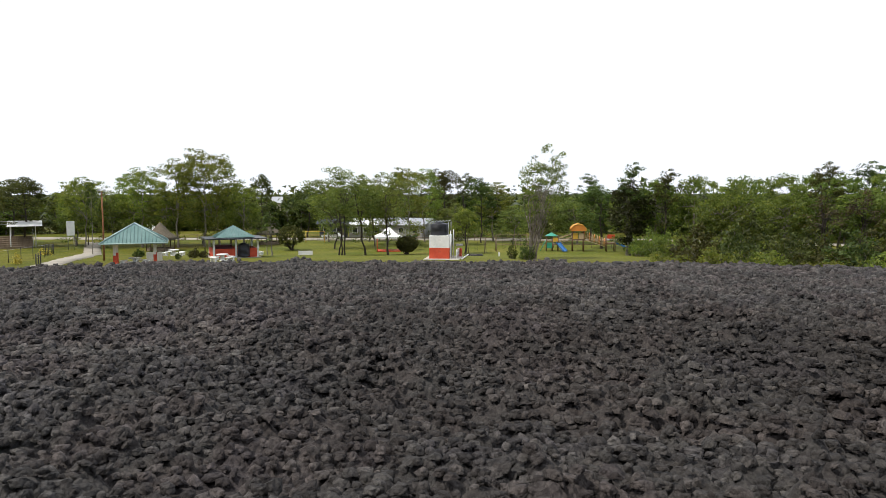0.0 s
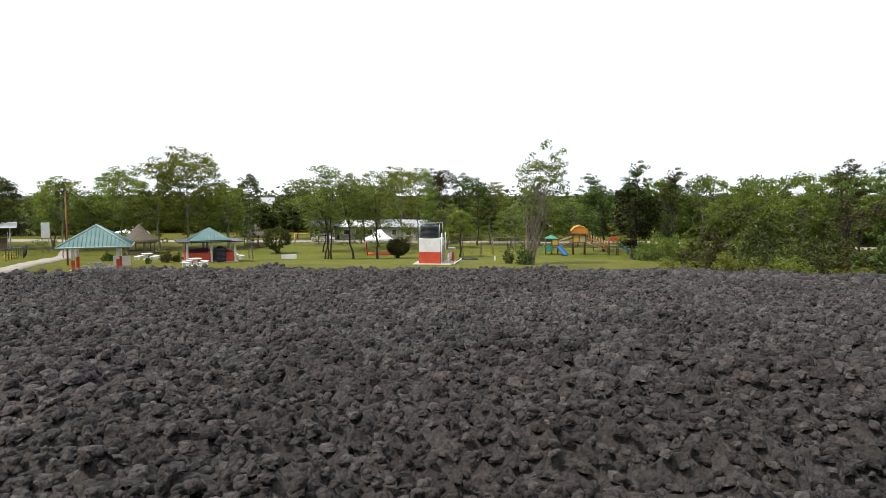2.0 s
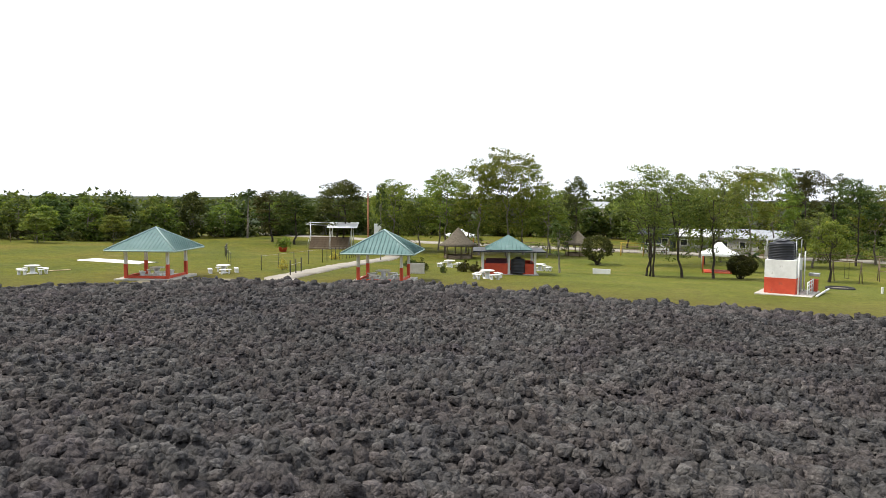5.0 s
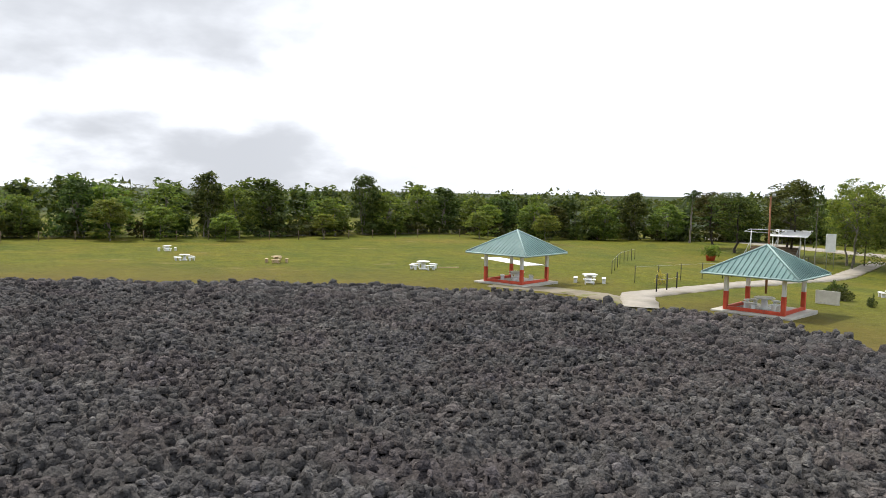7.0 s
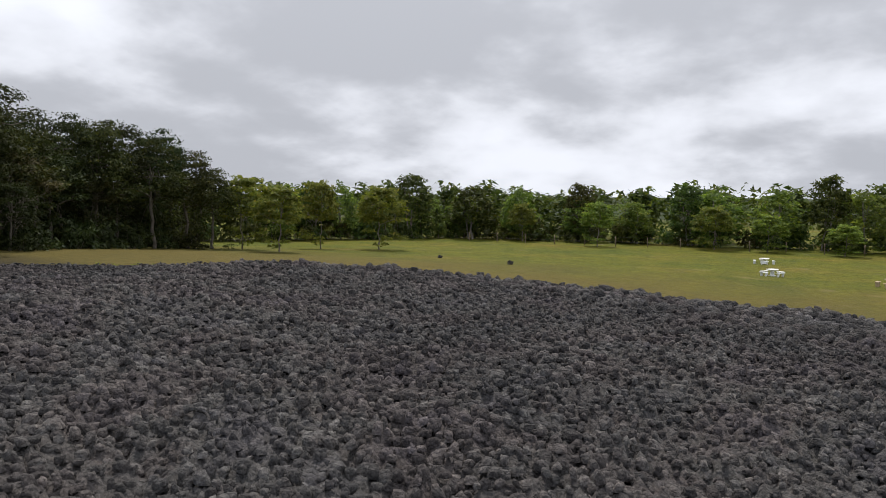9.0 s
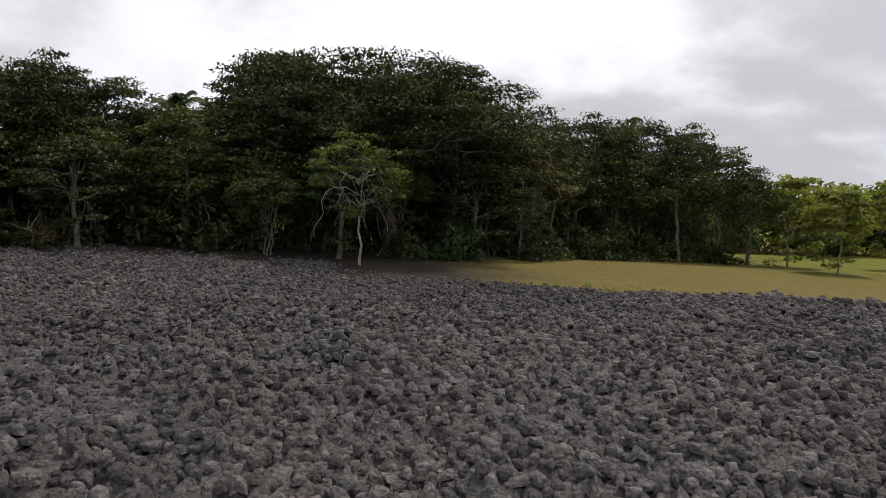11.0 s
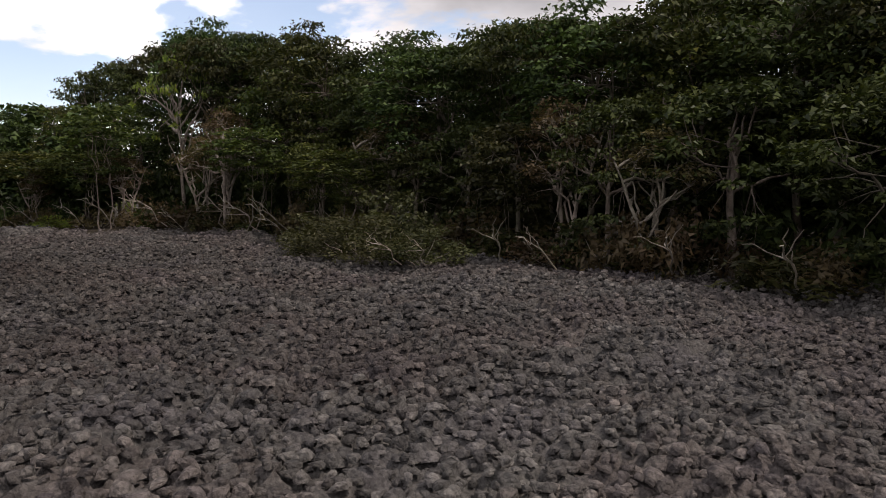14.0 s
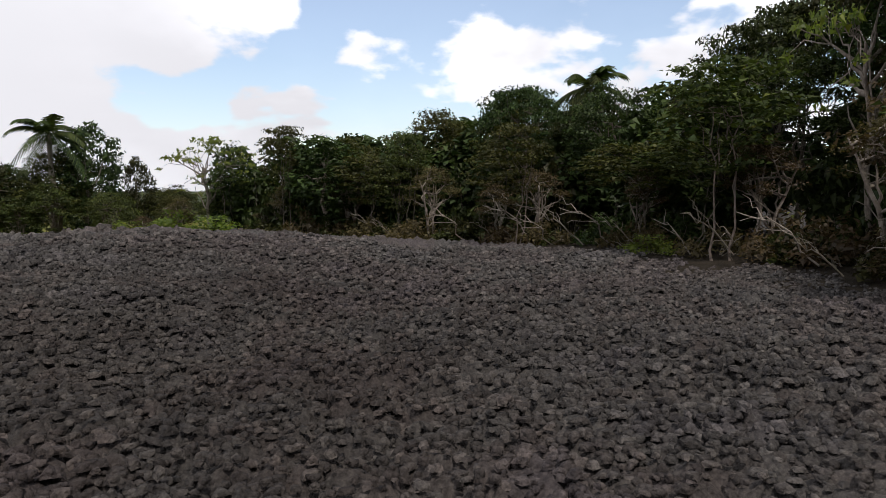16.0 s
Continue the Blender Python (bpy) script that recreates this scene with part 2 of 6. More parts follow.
WHITE_SHEET = material("white_roof_sheet", [(0.70, 0.71, 0.71), (0.84, 0.85, 0.85)], 0.8, 0.5, 0.04, 20.0, spots=((0.5, 0.48, 0.44), 1.0, 0.66))
GREY_WALL = material("grey_render", [(0.22, 0.22, 0.21), (0.34, 0.33, 0.31)], 0.8, 0.9, 0.15, 18.0)
CREAM_WALL = material("cream_render", [(0.46, 0.40, 0.30), (0.60, 0.53, 0.41)], 0.8, 0.9, 0.12, 18.0)
SLATE = material("dark_slate_wall", [(0.035, 0.042, 0.055), (0.065, 0.075, 0.095)], 1.0, 0.8, 0.1, 18.0)
MAROON = material("maroon_wall", [(0.14, 0.055, 0.07), (0.21, 0.09, 0.105)], 1.0, 0.8, 0.1, 18.0)
PLASTIC_ORANGE = material("orange_plastic", [(0.50, 0.17, 0.03), (0.62, 0.24, 0.05)], 1.2, 0.4, 0.03, 20.0)
PLASTIC_YELLOW = material("yellow_plastic", [(0.46, 0.27, 0.03), (0.58, 0.36, 0.06)], 1.2, 0.4, 0.03, 20.0)
PLASTIC_BLUE = material("blue_plastic", [(0.016, 0.09, 0.26), (0.03, 0.14, 0.36)], 1.2, 0.35, 0.03, 20.0)
PLASTIC_GREEN = material("teal_plastic", [(0.02, 0.19, 0.12), (0.04, 0.29, 0.19)], 1.2, 0.4, 0.03, 20.0)
BROWN_POST = material("brown_posts", [(0.09, 0.045, 0.025), (0.16, 0.085, 0.045)], 2.0, 0.6, 0.1, 20.0)
TAN_PLASTIC = material("tan_plastic", [(0.36, 0.26, 0.15), (0.48, 0.36, 0.22)], 2.0, 0.6, 0.06, 20.0)
BARE_EARTH = material("bare_earth", [(0.13, 0.11, 0.075), (0.24, 0.205, 0.15)], 0.6, 0.95, 0.3, 12.0, spots=((0.13, 0.13, 0.04), 0.9, 0.55))
DARK_GLASS = material("dark_glass", [(0.015, 0.017, 0.02), (0.03, 0.033, 0.038)], 1.0, 0.12, 0.0)
CAR_PAINT = material("white_car_paint", [(0.68, 0.68, 0.68), (0.76, 0.76, 0.76)], 1.0, 0.25, 0.0)
RUBBER = material("tyre_rubber", [(0.015, 0.015, 0.015), (0.03, 0.03, 0.03)], 5.0, 0.85, 0.1, 30.0)
FLOWER = material("yellow_flowers", [(0.34, 0.28, 0.03), (0.52, 0.43, 0.06)], 5.0, 0.7, 0.1, 20.0, island=0.2)


# ---- shape of the land ----
def sstep(a, b, v):
    u = np.clip((np.asarray(v) - a) / (b - a), 0, 1)
    return u * u * (3 - 2 * u)


def ground(x, y):
    """Height of the land: a low hill to the south, falling away to the north and west, a shoulder to the east."""
    x, y = np.asarray(x, float), np.asarray(y, float)
    dx, dy = x - 5, y + 30
    dy = np.where(dy > 0, dy * 1.25, dy * 0.6)
    dx = np.where(dx > 0, dx * 0.6, dx)
    z = 4.7 * np.exp(-(np.hypot(dx, dy) / 58) ** 2.2) - 1.7 * sstep(52, 85, y)
    a, r = np.degrees(np.arctan2(x, y + 18)), np.hypot(x, y + 18)
    z += sstep(30, 48, a) * (1.7 - 1.1 * sstep(55, 85, a)) * (1 - sstep(120, 150, a)) * sstep(8, 28, r) * (1 - sstep(42, 75, r))
    return z


def gz(x, y):
    return float(ground(x, y))


RIM_ANGLE = [-24, -9, 5, 22, 41, 61, 77, 97, 110, 118, 127, 137, 148, 162, 174, 183, 190, 196, 205, 212, 223, 232, 242, 264, 284, 299, 319, 336]
RIM_RADIUS = [29, 33, 35.5, 41, 44, 43.5, 42, 39.8, 44.2, 47.6, 48.2, 49, 48.8, 45.8, 43.2, 40.8, 36.6, 31, 27.8, 25.6, 25.4, 26.0, 25.0, 23.0, 22.8, 24.2, 26.5, 29]


def rim(angle):
    """Radius of the mud's edge round (0, -5), by the angle in degrees from +x."""
    return np.interp(np.mod(np.asarray(angle) + 24, 360) - 24, RIM_ANGLE, RIM_RADIUS)


def inside_rim(x, y):
    """Metres inside the mud's edge."""
    a, r = np.degrees(np.arctan2(y + 5, x)), np.hypot(x, y + 5)
    wob = 0.45 * np.sin(a * 0.21) + 0.35 * np.sin(a * 0.53 + 1) + 0.25 * np.sin(a * 1.31 + 2)
    return rim(a) + wob - r


def mud_height(x, y):
    s, n = inside_rim(x, y), sstep(5, 30, y)
    dome = (0.08 + 0.37 * sstep(-16, -2, y) + 0.30 * n) * (1 - np.exp(-np.maximum(s, 0) / 9.0))
    dome = dome + 0.35 * np.exp(-((x + 30) ** 2 + (y - 1) ** 2) / 150.0)   # a swell to the west
    return ground(x, y) - 0.12 - 0.16 * sstep(-4, -16, y) * sstep(14, 0, x) + (0.20 + 0.16 * sstep(-20, -6, y) + 0.42 * n) * sstep(-0.35, 1.3, s) + dome


def mesh_from(name, verts, faces, mat=None, smooth=False):
    """A mesh from arrays; faces all of one size."""
    verts, faces = np.asarray(verts, np.float32), np.asarray(faces, np.int32)
    me = bpy.data.meshes.new(name)
    me.vertices.add(len(verts))
    me.vertices.foreach_set("co", verts.ravel())
    k = faces.shape[1]
    me.loops.add(faces.size)
    me.loops.foreach_set("vertex_index", faces.ravel())
    me.polygons.add(len(faces))
    me.polygons.foreach_set("loop_start", np.arange(0, faces.size, k, dtype=np.int32))
    me.polygons.foreach_set("loop_total", np.full(len(faces), k, np.int32))
    if smooth:
        me.polygons.foreach_set("use_smooth", np.ones(len(faces), bool))
    me.update(calc_edges=True)
    if mat:
        me.materials.append(mat)
    return me


def hash2(ix, iy, k):
    """A repeatable random number in 0..1 for each pair of whole numbers."""
    h = (ix.astype(np.int64) * 374761393 + iy.astype(np.int64) * 668265263 + k * 1442695041) & 0x7FFFFFFF
    h = ((h ^ (h >> 13)) * 1274126177) & 0x7FFFFFFF
    return ((h ^ (h >> 16)) & 0xFFFFF) / float(0xFFFFF)


def vnoise(x, y, k):
    ix, iy = np.floor(x), np.floor(y)
    fx, fy = x - ix, y - iy
    fx, fy = fx * fx * (3 - 2 * fx), fy * fy * (3 - 2 * fy)
    a, b = hash2(ix, iy, k), hash2(ix + 1, iy, k)
    c, d = hash2(ix, iy + 1, k), hash2(ix + 1, iy + 1, k)
    return (a * (1 - fx) + b * fx) * (1 - fy) + (c * (1 - fx) + d * fx) * fy


def clods(x, y, size, k):
    """Broken lumps of that size, each tilted its own way, with cracks between them, about 0..1."""
    u, v = x / size, y / size
    iu, iv = np.floor(u), np.floor(v)
    f1, f2, top = np.full(u.shape, 9.0), np.full(u.shape, 9.0), np.zeros(u.shape)
    for i in (-1, 0, 1):
        for j in (-1, 0, 1):
            ca, cb = iu + i, iv + j
            px, py = ca + 0.1 + 0.8 * hash2(ca, cb, k), cb + 0.1 + 0.8 * hash2(ca, cb, k + 7)
            d = np.hypot(px - u, py - v)
            near = d < f1
            f2 = np.where(near, f1, np.minimum(f2, d))
            lump = 0.30 + 0.70 * hash2(ca, cb, k + 19) + 1.1 * (hash2(ca, cb, k + 23) - 0.5) * (u - px) + 1.1 * (hash2(ca, cb, k + 29) - 0.5) * (v - py)
            top = np.where(near, lump, top)
            f1 = np.where(near, d, f1)
    return np.clip((f2 - f1) * 3.6, 0, 1) ** 0.7 * np.maximum(top, 0.05) * (1 - 0.45 * f1 * f1)


def gather(pieces):
    """Several (vertices, faces) as one."""
    vs, fs, k = [], [], 0
    for v, f in pieces:
        vs.append(v)
        fs.append(np.asarray(f) + k)
        k += len(v)
    return np.concatenate(vs), np.concatenate(fs)


# ---- ground: one sheet to the horizon ----
def spread(inner, step, far):
    a, d = list(np.arange(0, inner + step, step)), step
    while a[-1] < far:
        d *= 1.22
        a.append(a[-1] + d)
    return np.array([-v for v in a[:0:-1]] + a)


def sheet_faces(nx, ny):
    i = np.arange((nx - 1) * (ny - 1))
    r, c = i // (nx - 1), i % (nx - 1)
    a = r * nx + c
    return np.stack([a, a + 1, a + nx + 1, a + nx], 1)


gx, gy = spread(130, 1.7, 4000) - 15, spread(130, 1.7, 4000) + 10
X, Y = np.meshgrid(gx, gy)
Z = ground(X, Y) + 0.10 * (vnoise(X / 5, Y / 5, 3) - 0.5) * (np.hypot(X, Y) < 200) + 0.03 * (vnoise(X / 1.1, Y / 1.1, 4) - 0.5)
Z -= 0.5 * (inside_rim(X, Y) > 2.5)


def grass_material():
    m = bpy.data.materials.new("grass_and_forest_floor")
    m.use_nodes = True
    n, l = m.node_tree.nodes, m.node_tree.links
    b = n["Principled BSDF"]
    b.inputs["Roughness"].default_value = 0.95
    b.inputs["Specular IOR Level"].default_value = 0.15
    tc = n.new("ShaderNodeTexCoord")

    def ns(scale, detail, rough=0.6):
        t = n.new("ShaderNodeTexNoise")
        t.inputs["Scale"].default_value, t.inputs["Detail"].default_value, t.inputs["Roughness"].default_value = scale, detail, rough
        l.new(tc.outputs["Object"], t.inputs["Vector"])
        return t.outputs["Fac"]

    def ramp(v, *stops):
        r = n.new("ShaderNodeValToRGB")
        l.new(v, r.inputs[0])
        e = r.color_ramp.elements
        e[0].position, e[0].color = stops[0][0], (*stops[0][1], 1)
        e[1].position, e[1].color = stops[-1][0], (*stops[-1][1], 1)
        for p, c in stops[1:-1]:
            e.new(p).color = (*c, 1)
        return r.outputs[0]

    def mix(f, a, bb, mode="MIX"):
        x = n.new("ShaderNodeMixRGB")
        x.blend_type = mode
        if isinstance(f, float):
            x.inputs["Fac"].default_value = f
        else:
            l.new(f, x.inputs["Fac"])
        l.new(a, x.inputs["Color1"])
        l.new(bb, x.inputs["Color2"])
        return x.outputs[0]

    lush = ramp(ns(0.09, 5), (0.34, (0.066, 0.084, 0.008)), (0.52, (0.096, 0.101, 0.008)), (0.70, (0.122, 0.104, 0.016)))
    fine = ramp(ns(2.6, 8, 0.75), (0.30, (0.50, 0.50, 0.46)), (0.68, (1.35, 1.32, 1.25)))
    tuft = ramp(ns(0.55, 5), (0.35, (0.78, 0.82, 0.8)), (0.65, (1.2, 1.12, 1.05)))
    turf = mix(1.0, mix(1.0, lush, fine, "MULTIPLY"), tuft, "MULTIPLY")
    bare = ramp(ns(1.3, 6), (0.3, (0.12, 0.095, 0.040)), (0.7, (0.21, 0.165, 0.080)))
    spots = ramp(ns(0.21, 7, 0.7), (0.60, (0, 0, 0)), (0.72, (1, 1, 1)))
    turf = mix(spots, turf, bare)
    shaded_litter = ramp(ns(2.0, 8, 0.7), (0.3, (0.009, 0.0075, 0.0055)), (0.7, (0.030, 0.024, 0.017)))
    # trodden, drier grass round the mud; dark woodland floor far out
    near = n.new("ShaderNodeVectorMath")
    near.operation = "DISTANCE"
    l.new(tc.outputs["Object"], near.inputs[0])
    near.inputs[1].default_value = (-2.0, -5.0, 0.0)
    ring = n.new("ShaderNodeMath")
    ring.operation = "MULTIPLY_ADD"
    l.new(ns(0.13, 5, 0.65), ring.inputs[0])
    ring.inputs[1].default_value = 22.0
    l.new(near.outputs["Value"], ring.inputs[2])
    dry = ramp(ns(1.9, 8, 0.75), (0.32, (0.060, 0.047, 0.010)), (0.66, (0.124, 0.091, 0.024)))
    dryness = n.new("ShaderNodeMapRange")
    l.new(ring.outputs[0], dryness.inputs["Value"])
    for k, v in (("From Min", 58.0), ("From Max", 80.0), ("To Min", 0.85), ("To Max", 0.0)):
        dryness.inputs[k].default_value = v
    turf = mix(dryness.outputs[0], turf, dry)
    # the lawn of the park, a lighter yellow-green that fades outwards
    park = n.new("ShaderNodeVectorMath")
    park.operation = "DISTANCE"
    l.new(tc.outputs["Object"], park.inputs[0])
    park.inputs[1].default_value = (-3.0, 82.0, 0.0)
    lawn = n.new("ShaderNodeMapRange")
    l.new(park.outputs["Value"], lawn.inputs["Value"])
    for k, v in (("From Min", 30.0), ("From Max", 44.0), ("To Min", 0.6), ("To Max", 0.0)):
        lawn.inputs[k].default_value = v
    lawn_green = ramp(ns(0.16, 5), (0.36, (0.088, 0.112, 0.014)), (0.52, (0.125, 0.142, 0.022)), (0.70, (0.165, 0.155, 0.040)))
    turf = mix(lawn.outputs[0], turf, mix(1.0, lawn_green, fine, "MULTIPLY"))
    distant = n.new("ShaderNodeMapRange")
    l.new(near.outputs["Value"], distant.inputs["Value"])
    distant.inputs["From Min"].default_value, distant.inputs["From Max"].default_value = 170.0, 230.0
    turf = mix(distant.outputs[0], turf, ramp(ns(0.05, 6), (0.3, (0.020, 0.030, 0.012)), (0.7, (0.045, 0.058, 0.022))))
    # leaf litter under the wood on the southern slope, the trees' shade darkened into its colour
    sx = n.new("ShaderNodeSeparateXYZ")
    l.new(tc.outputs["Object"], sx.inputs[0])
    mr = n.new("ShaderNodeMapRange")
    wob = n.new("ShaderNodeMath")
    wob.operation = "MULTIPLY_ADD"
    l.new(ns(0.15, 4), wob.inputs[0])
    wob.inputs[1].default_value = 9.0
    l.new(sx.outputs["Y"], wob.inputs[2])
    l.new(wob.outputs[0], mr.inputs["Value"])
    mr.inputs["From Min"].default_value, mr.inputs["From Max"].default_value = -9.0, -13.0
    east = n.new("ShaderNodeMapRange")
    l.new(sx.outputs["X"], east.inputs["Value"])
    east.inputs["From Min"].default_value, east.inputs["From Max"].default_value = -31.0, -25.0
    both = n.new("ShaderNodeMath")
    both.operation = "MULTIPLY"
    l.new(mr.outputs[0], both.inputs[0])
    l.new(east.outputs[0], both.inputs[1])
    l.new(mix(both.outputs[0], turf, shaded_litter), b.inputs["Base Color"])
    bp = n.new("ShaderNodeBump")
    bp.inputs["Strength"].default_value, bp.inputs["Distance"].default_value = 0.6, 0.12
    l.new(ns(5.0, 8, 0.75), bp.inputs["Height"])
    l.new(bp.outputs[0], b.inputs["Normal"])
    return m


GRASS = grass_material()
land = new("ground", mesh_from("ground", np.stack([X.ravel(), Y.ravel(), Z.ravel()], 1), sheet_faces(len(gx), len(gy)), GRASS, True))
tagged(land, "mown yellow-green grass with worn dry patches", "grass", kind="structure")


# ---- the mud flat: a low dome of dried, clodded grey mud ----
def mud_material(name, broken=False):
    m = bpy.data.materials.new(name)
    m.use_nodes = True
    n, l = m.node_tree.nodes, m.node_tree.links
    b = n["Principled BSDF"]
    b.inputs["Roughness"].default_value = 0.92
    b.inputs["Specular IOR Level"].default_value = 0.1
    tc = n.new("ShaderNodeTexCoord")

    def ns(scale, detail, rough=0.6):
        t = n.new("ShaderNodeTexNoise")
        t.inputs["Scale"].default_value, t.inputs["Detail"].default_value, t.inputs["Roughness"].default_value = scale, detail, rough
        l.new(tc.outputs["Object"], t.inputs["Vector"])
        return t.outputs["Fac"]

    def ramp(v, *stops):
        r = n.new("ShaderNodeValToRGB")
        l.new(v, r.inputs[0])
        e = r.color_ramp.elements
        e[0].position, e[0].color = stops[0][0], (*stops[0][1], 1)
        e[1].position, e[1].color = stops[-1][0], (*stops[-1][1], 1)
        for p, c in stops[1:-1]:
            e.new(p).color = (*c, 1)
        return r.outputs[0]

    def times(a, bb):
        x = n.new("ShaderNodeMixRGB")
        x.blend_type, x.inputs["Fac"].default_value = "MULTIPLY", 1.0
        l.new(a, x.inputs["Color1"])
        l.new(bb, x.inputs["Color2"])
        return x.outputs[0]

    def total(v, amount, plus=None):
        k = n.new("ShaderNodeMath")
        k.operation = "MULTIPLY_ADD"
        l.new(v, k.inputs[0])
        k.inputs[1].default_value = amount
        k.inputs[2].default_value = 0.0
        if plus:
            l.new(plus, k.inputs[2])
        return k.outputs[0]

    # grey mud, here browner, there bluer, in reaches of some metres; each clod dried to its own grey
    base = ramp(ns(0.12, 6), (0.32, (0.0570, 0.0538, 0.0541)), (0.5, (0.0703, 0.0660, 0.0655)), (0.68, (0.083, 0.0777, 0.0758)))
    reaches = ramp(ns(0.33, 4, 0.7), (0.34, (0.99, 0.99, 1.03)), (0.45, (0.985, 1.01, 0.985)), (0.56, (1.045, 0.985, 0.955)), (0.68, (1.03, 0.975, 1.03)))
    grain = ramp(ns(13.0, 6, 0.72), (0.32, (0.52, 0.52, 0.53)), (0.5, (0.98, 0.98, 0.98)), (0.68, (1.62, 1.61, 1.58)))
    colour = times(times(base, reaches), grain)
    if broken:
        own = n.new("ShaderNodeNewGeometry")
        colour = times(colour, ramp(own.outputs["Random Per Island"], (0.0, (0.66, 0.66, 0.67)), (0.6, (1.03, 1.03, 1.03)), (1.0, (1.66, 1.65, 1.63))))
    # a darker, slightly browner reach over the eastern crown of the mound
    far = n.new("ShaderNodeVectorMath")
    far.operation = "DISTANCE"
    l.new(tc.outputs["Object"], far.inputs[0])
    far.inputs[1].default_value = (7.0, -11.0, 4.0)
    dark_reach = n.new("ShaderNodeMapRange")
    l.new(total(ns(0.22, 5), 14.0, far.outputs["Value"]), dark_reach.inputs["Value"])
    dark_reach.inputs["From Min"].default_value, dark_reach.inputs["From Max"].default_value = 10.0, 23.0
    colour = times(colour, ramp(dark_reach.outputs[0], (0.0, (0.60, 0.575, 0.56)), (1.0, (1.0, 1.0, 1.0))))
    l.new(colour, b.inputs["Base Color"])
    # crumbly relief, in metres
    crumb = n.new("ShaderNodeTexVoronoi")
    crumb.feature, crumb.inputs["Scale"].default_value = "F1", 15.0
    l.new(tc.outputs["Object"], crumb.inputs["Vector"])
    relief = total(crumb.outputs["Distance"], -0.07, total(ns(11.0, 5, 0.64), 0.11))
    bp = n.new("ShaderNodeBump")
    bp.inputs["Strength"].default_value, bp.inputs["Distance"].default_value = 0.85, 1.0
    l.new(relief, bp.inputs["Height"])
    l.new(bp.outputs[0], b.inputs["Normal"])
    return m


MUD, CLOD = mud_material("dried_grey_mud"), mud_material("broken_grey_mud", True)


def mud_surface(x, y):
    z = mud_height(x, y)
    wx, wy = x + 0.16 * (vnoise(x * 3.3, y * 3.3, 31) - 0.5), y + 0.16 * (vnoise(x * 3.3, y * 3.3, 32) - 0.5)
    rough = 0.6 + 0.8 * vnoise(x / 2.1, y / 2.1, 18)
    z = z + 0.20 * rough * clods(wx, wy, 0.44, 11) + 0.17 * clods(wx, wy, 0.27, 12) - 0.06
    z += 0.06 * (vnoise(x / 0.13, y / 0.13, 22) - 0.5)
    z += 0.22 * (vnoise(x / 2.6, y / 2.6, 13) - 0.5) + 0.10 * (vnoise(x / 0.95, y / 0.95, 14) - 0.5)
    # shallow furrows that ring the vents
    r = np.hypot(x - 6, y - 1) + 1.6 * vnoise(x / 9, y / 9, 15)
    z += 0.10 * np.sin(r * 2.1) * vnoise(x / 6, y / 6, 16)
    # heaps of larger lumps pushed up along the northern edge
    s = inside_rim(x, y)
    edge = np.exp(-((s - 1.2) / 1.1) ** 2) * sstep(16, 32, y)
    z += edge * 0.8 * np.maximum(0, vnoise(x / 2.2, y / 2.2, 17) - 0.45)
    return z - 0.16


# the middle as a fine square grid; round it rings and spokes
def add_mud(UX, UY, inside, chunks):
    ok = inside.ravel()
    q = sheet_faces(UX.shape[1], UX.shape[0])
    q = q[ok[q].all(1)]
    used = np.zeros(ok.size, bool)
    used[q.ravel()] = True
    px, py = UX.ravel()[used], UY.ravel()[used]
    chunks.append((np.stack([px, py, mud_surface(px, py)], 1), (np.cumsum(used) - 1)[q]))


mud_chunks = []
MX, MY = np.meshgrid(np.arange(-37, 25, 0.12), np.arange(-28, 31, 0.12))
add_mud(MX, MY, (np.hypot(MX + 6, MY) < 30.2) & (inside_rim(MX, MY) > -0.5), mud_chunks)
radii = [30.0]
while radii[-1] < 62.0:
    radii.append(radii[-1] + 0.13 * (1 + max(0.0, radii[-1] - 30) / 12))
TU, RA = np.meshgrid(np.linspace(0, 2 * math.pi, 1801), np.array(radii))
MX, MY = -6 + RA * np.cos(TU), RA * np.sin(TU)
add_mud(MX, MY, inside_rim(MX, MY) > -0.5, mud_chunks)
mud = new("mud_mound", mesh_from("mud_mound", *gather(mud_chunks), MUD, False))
tagged(mud, "low dome of dried clodded grey volcano mud", "mud", kind="structure")


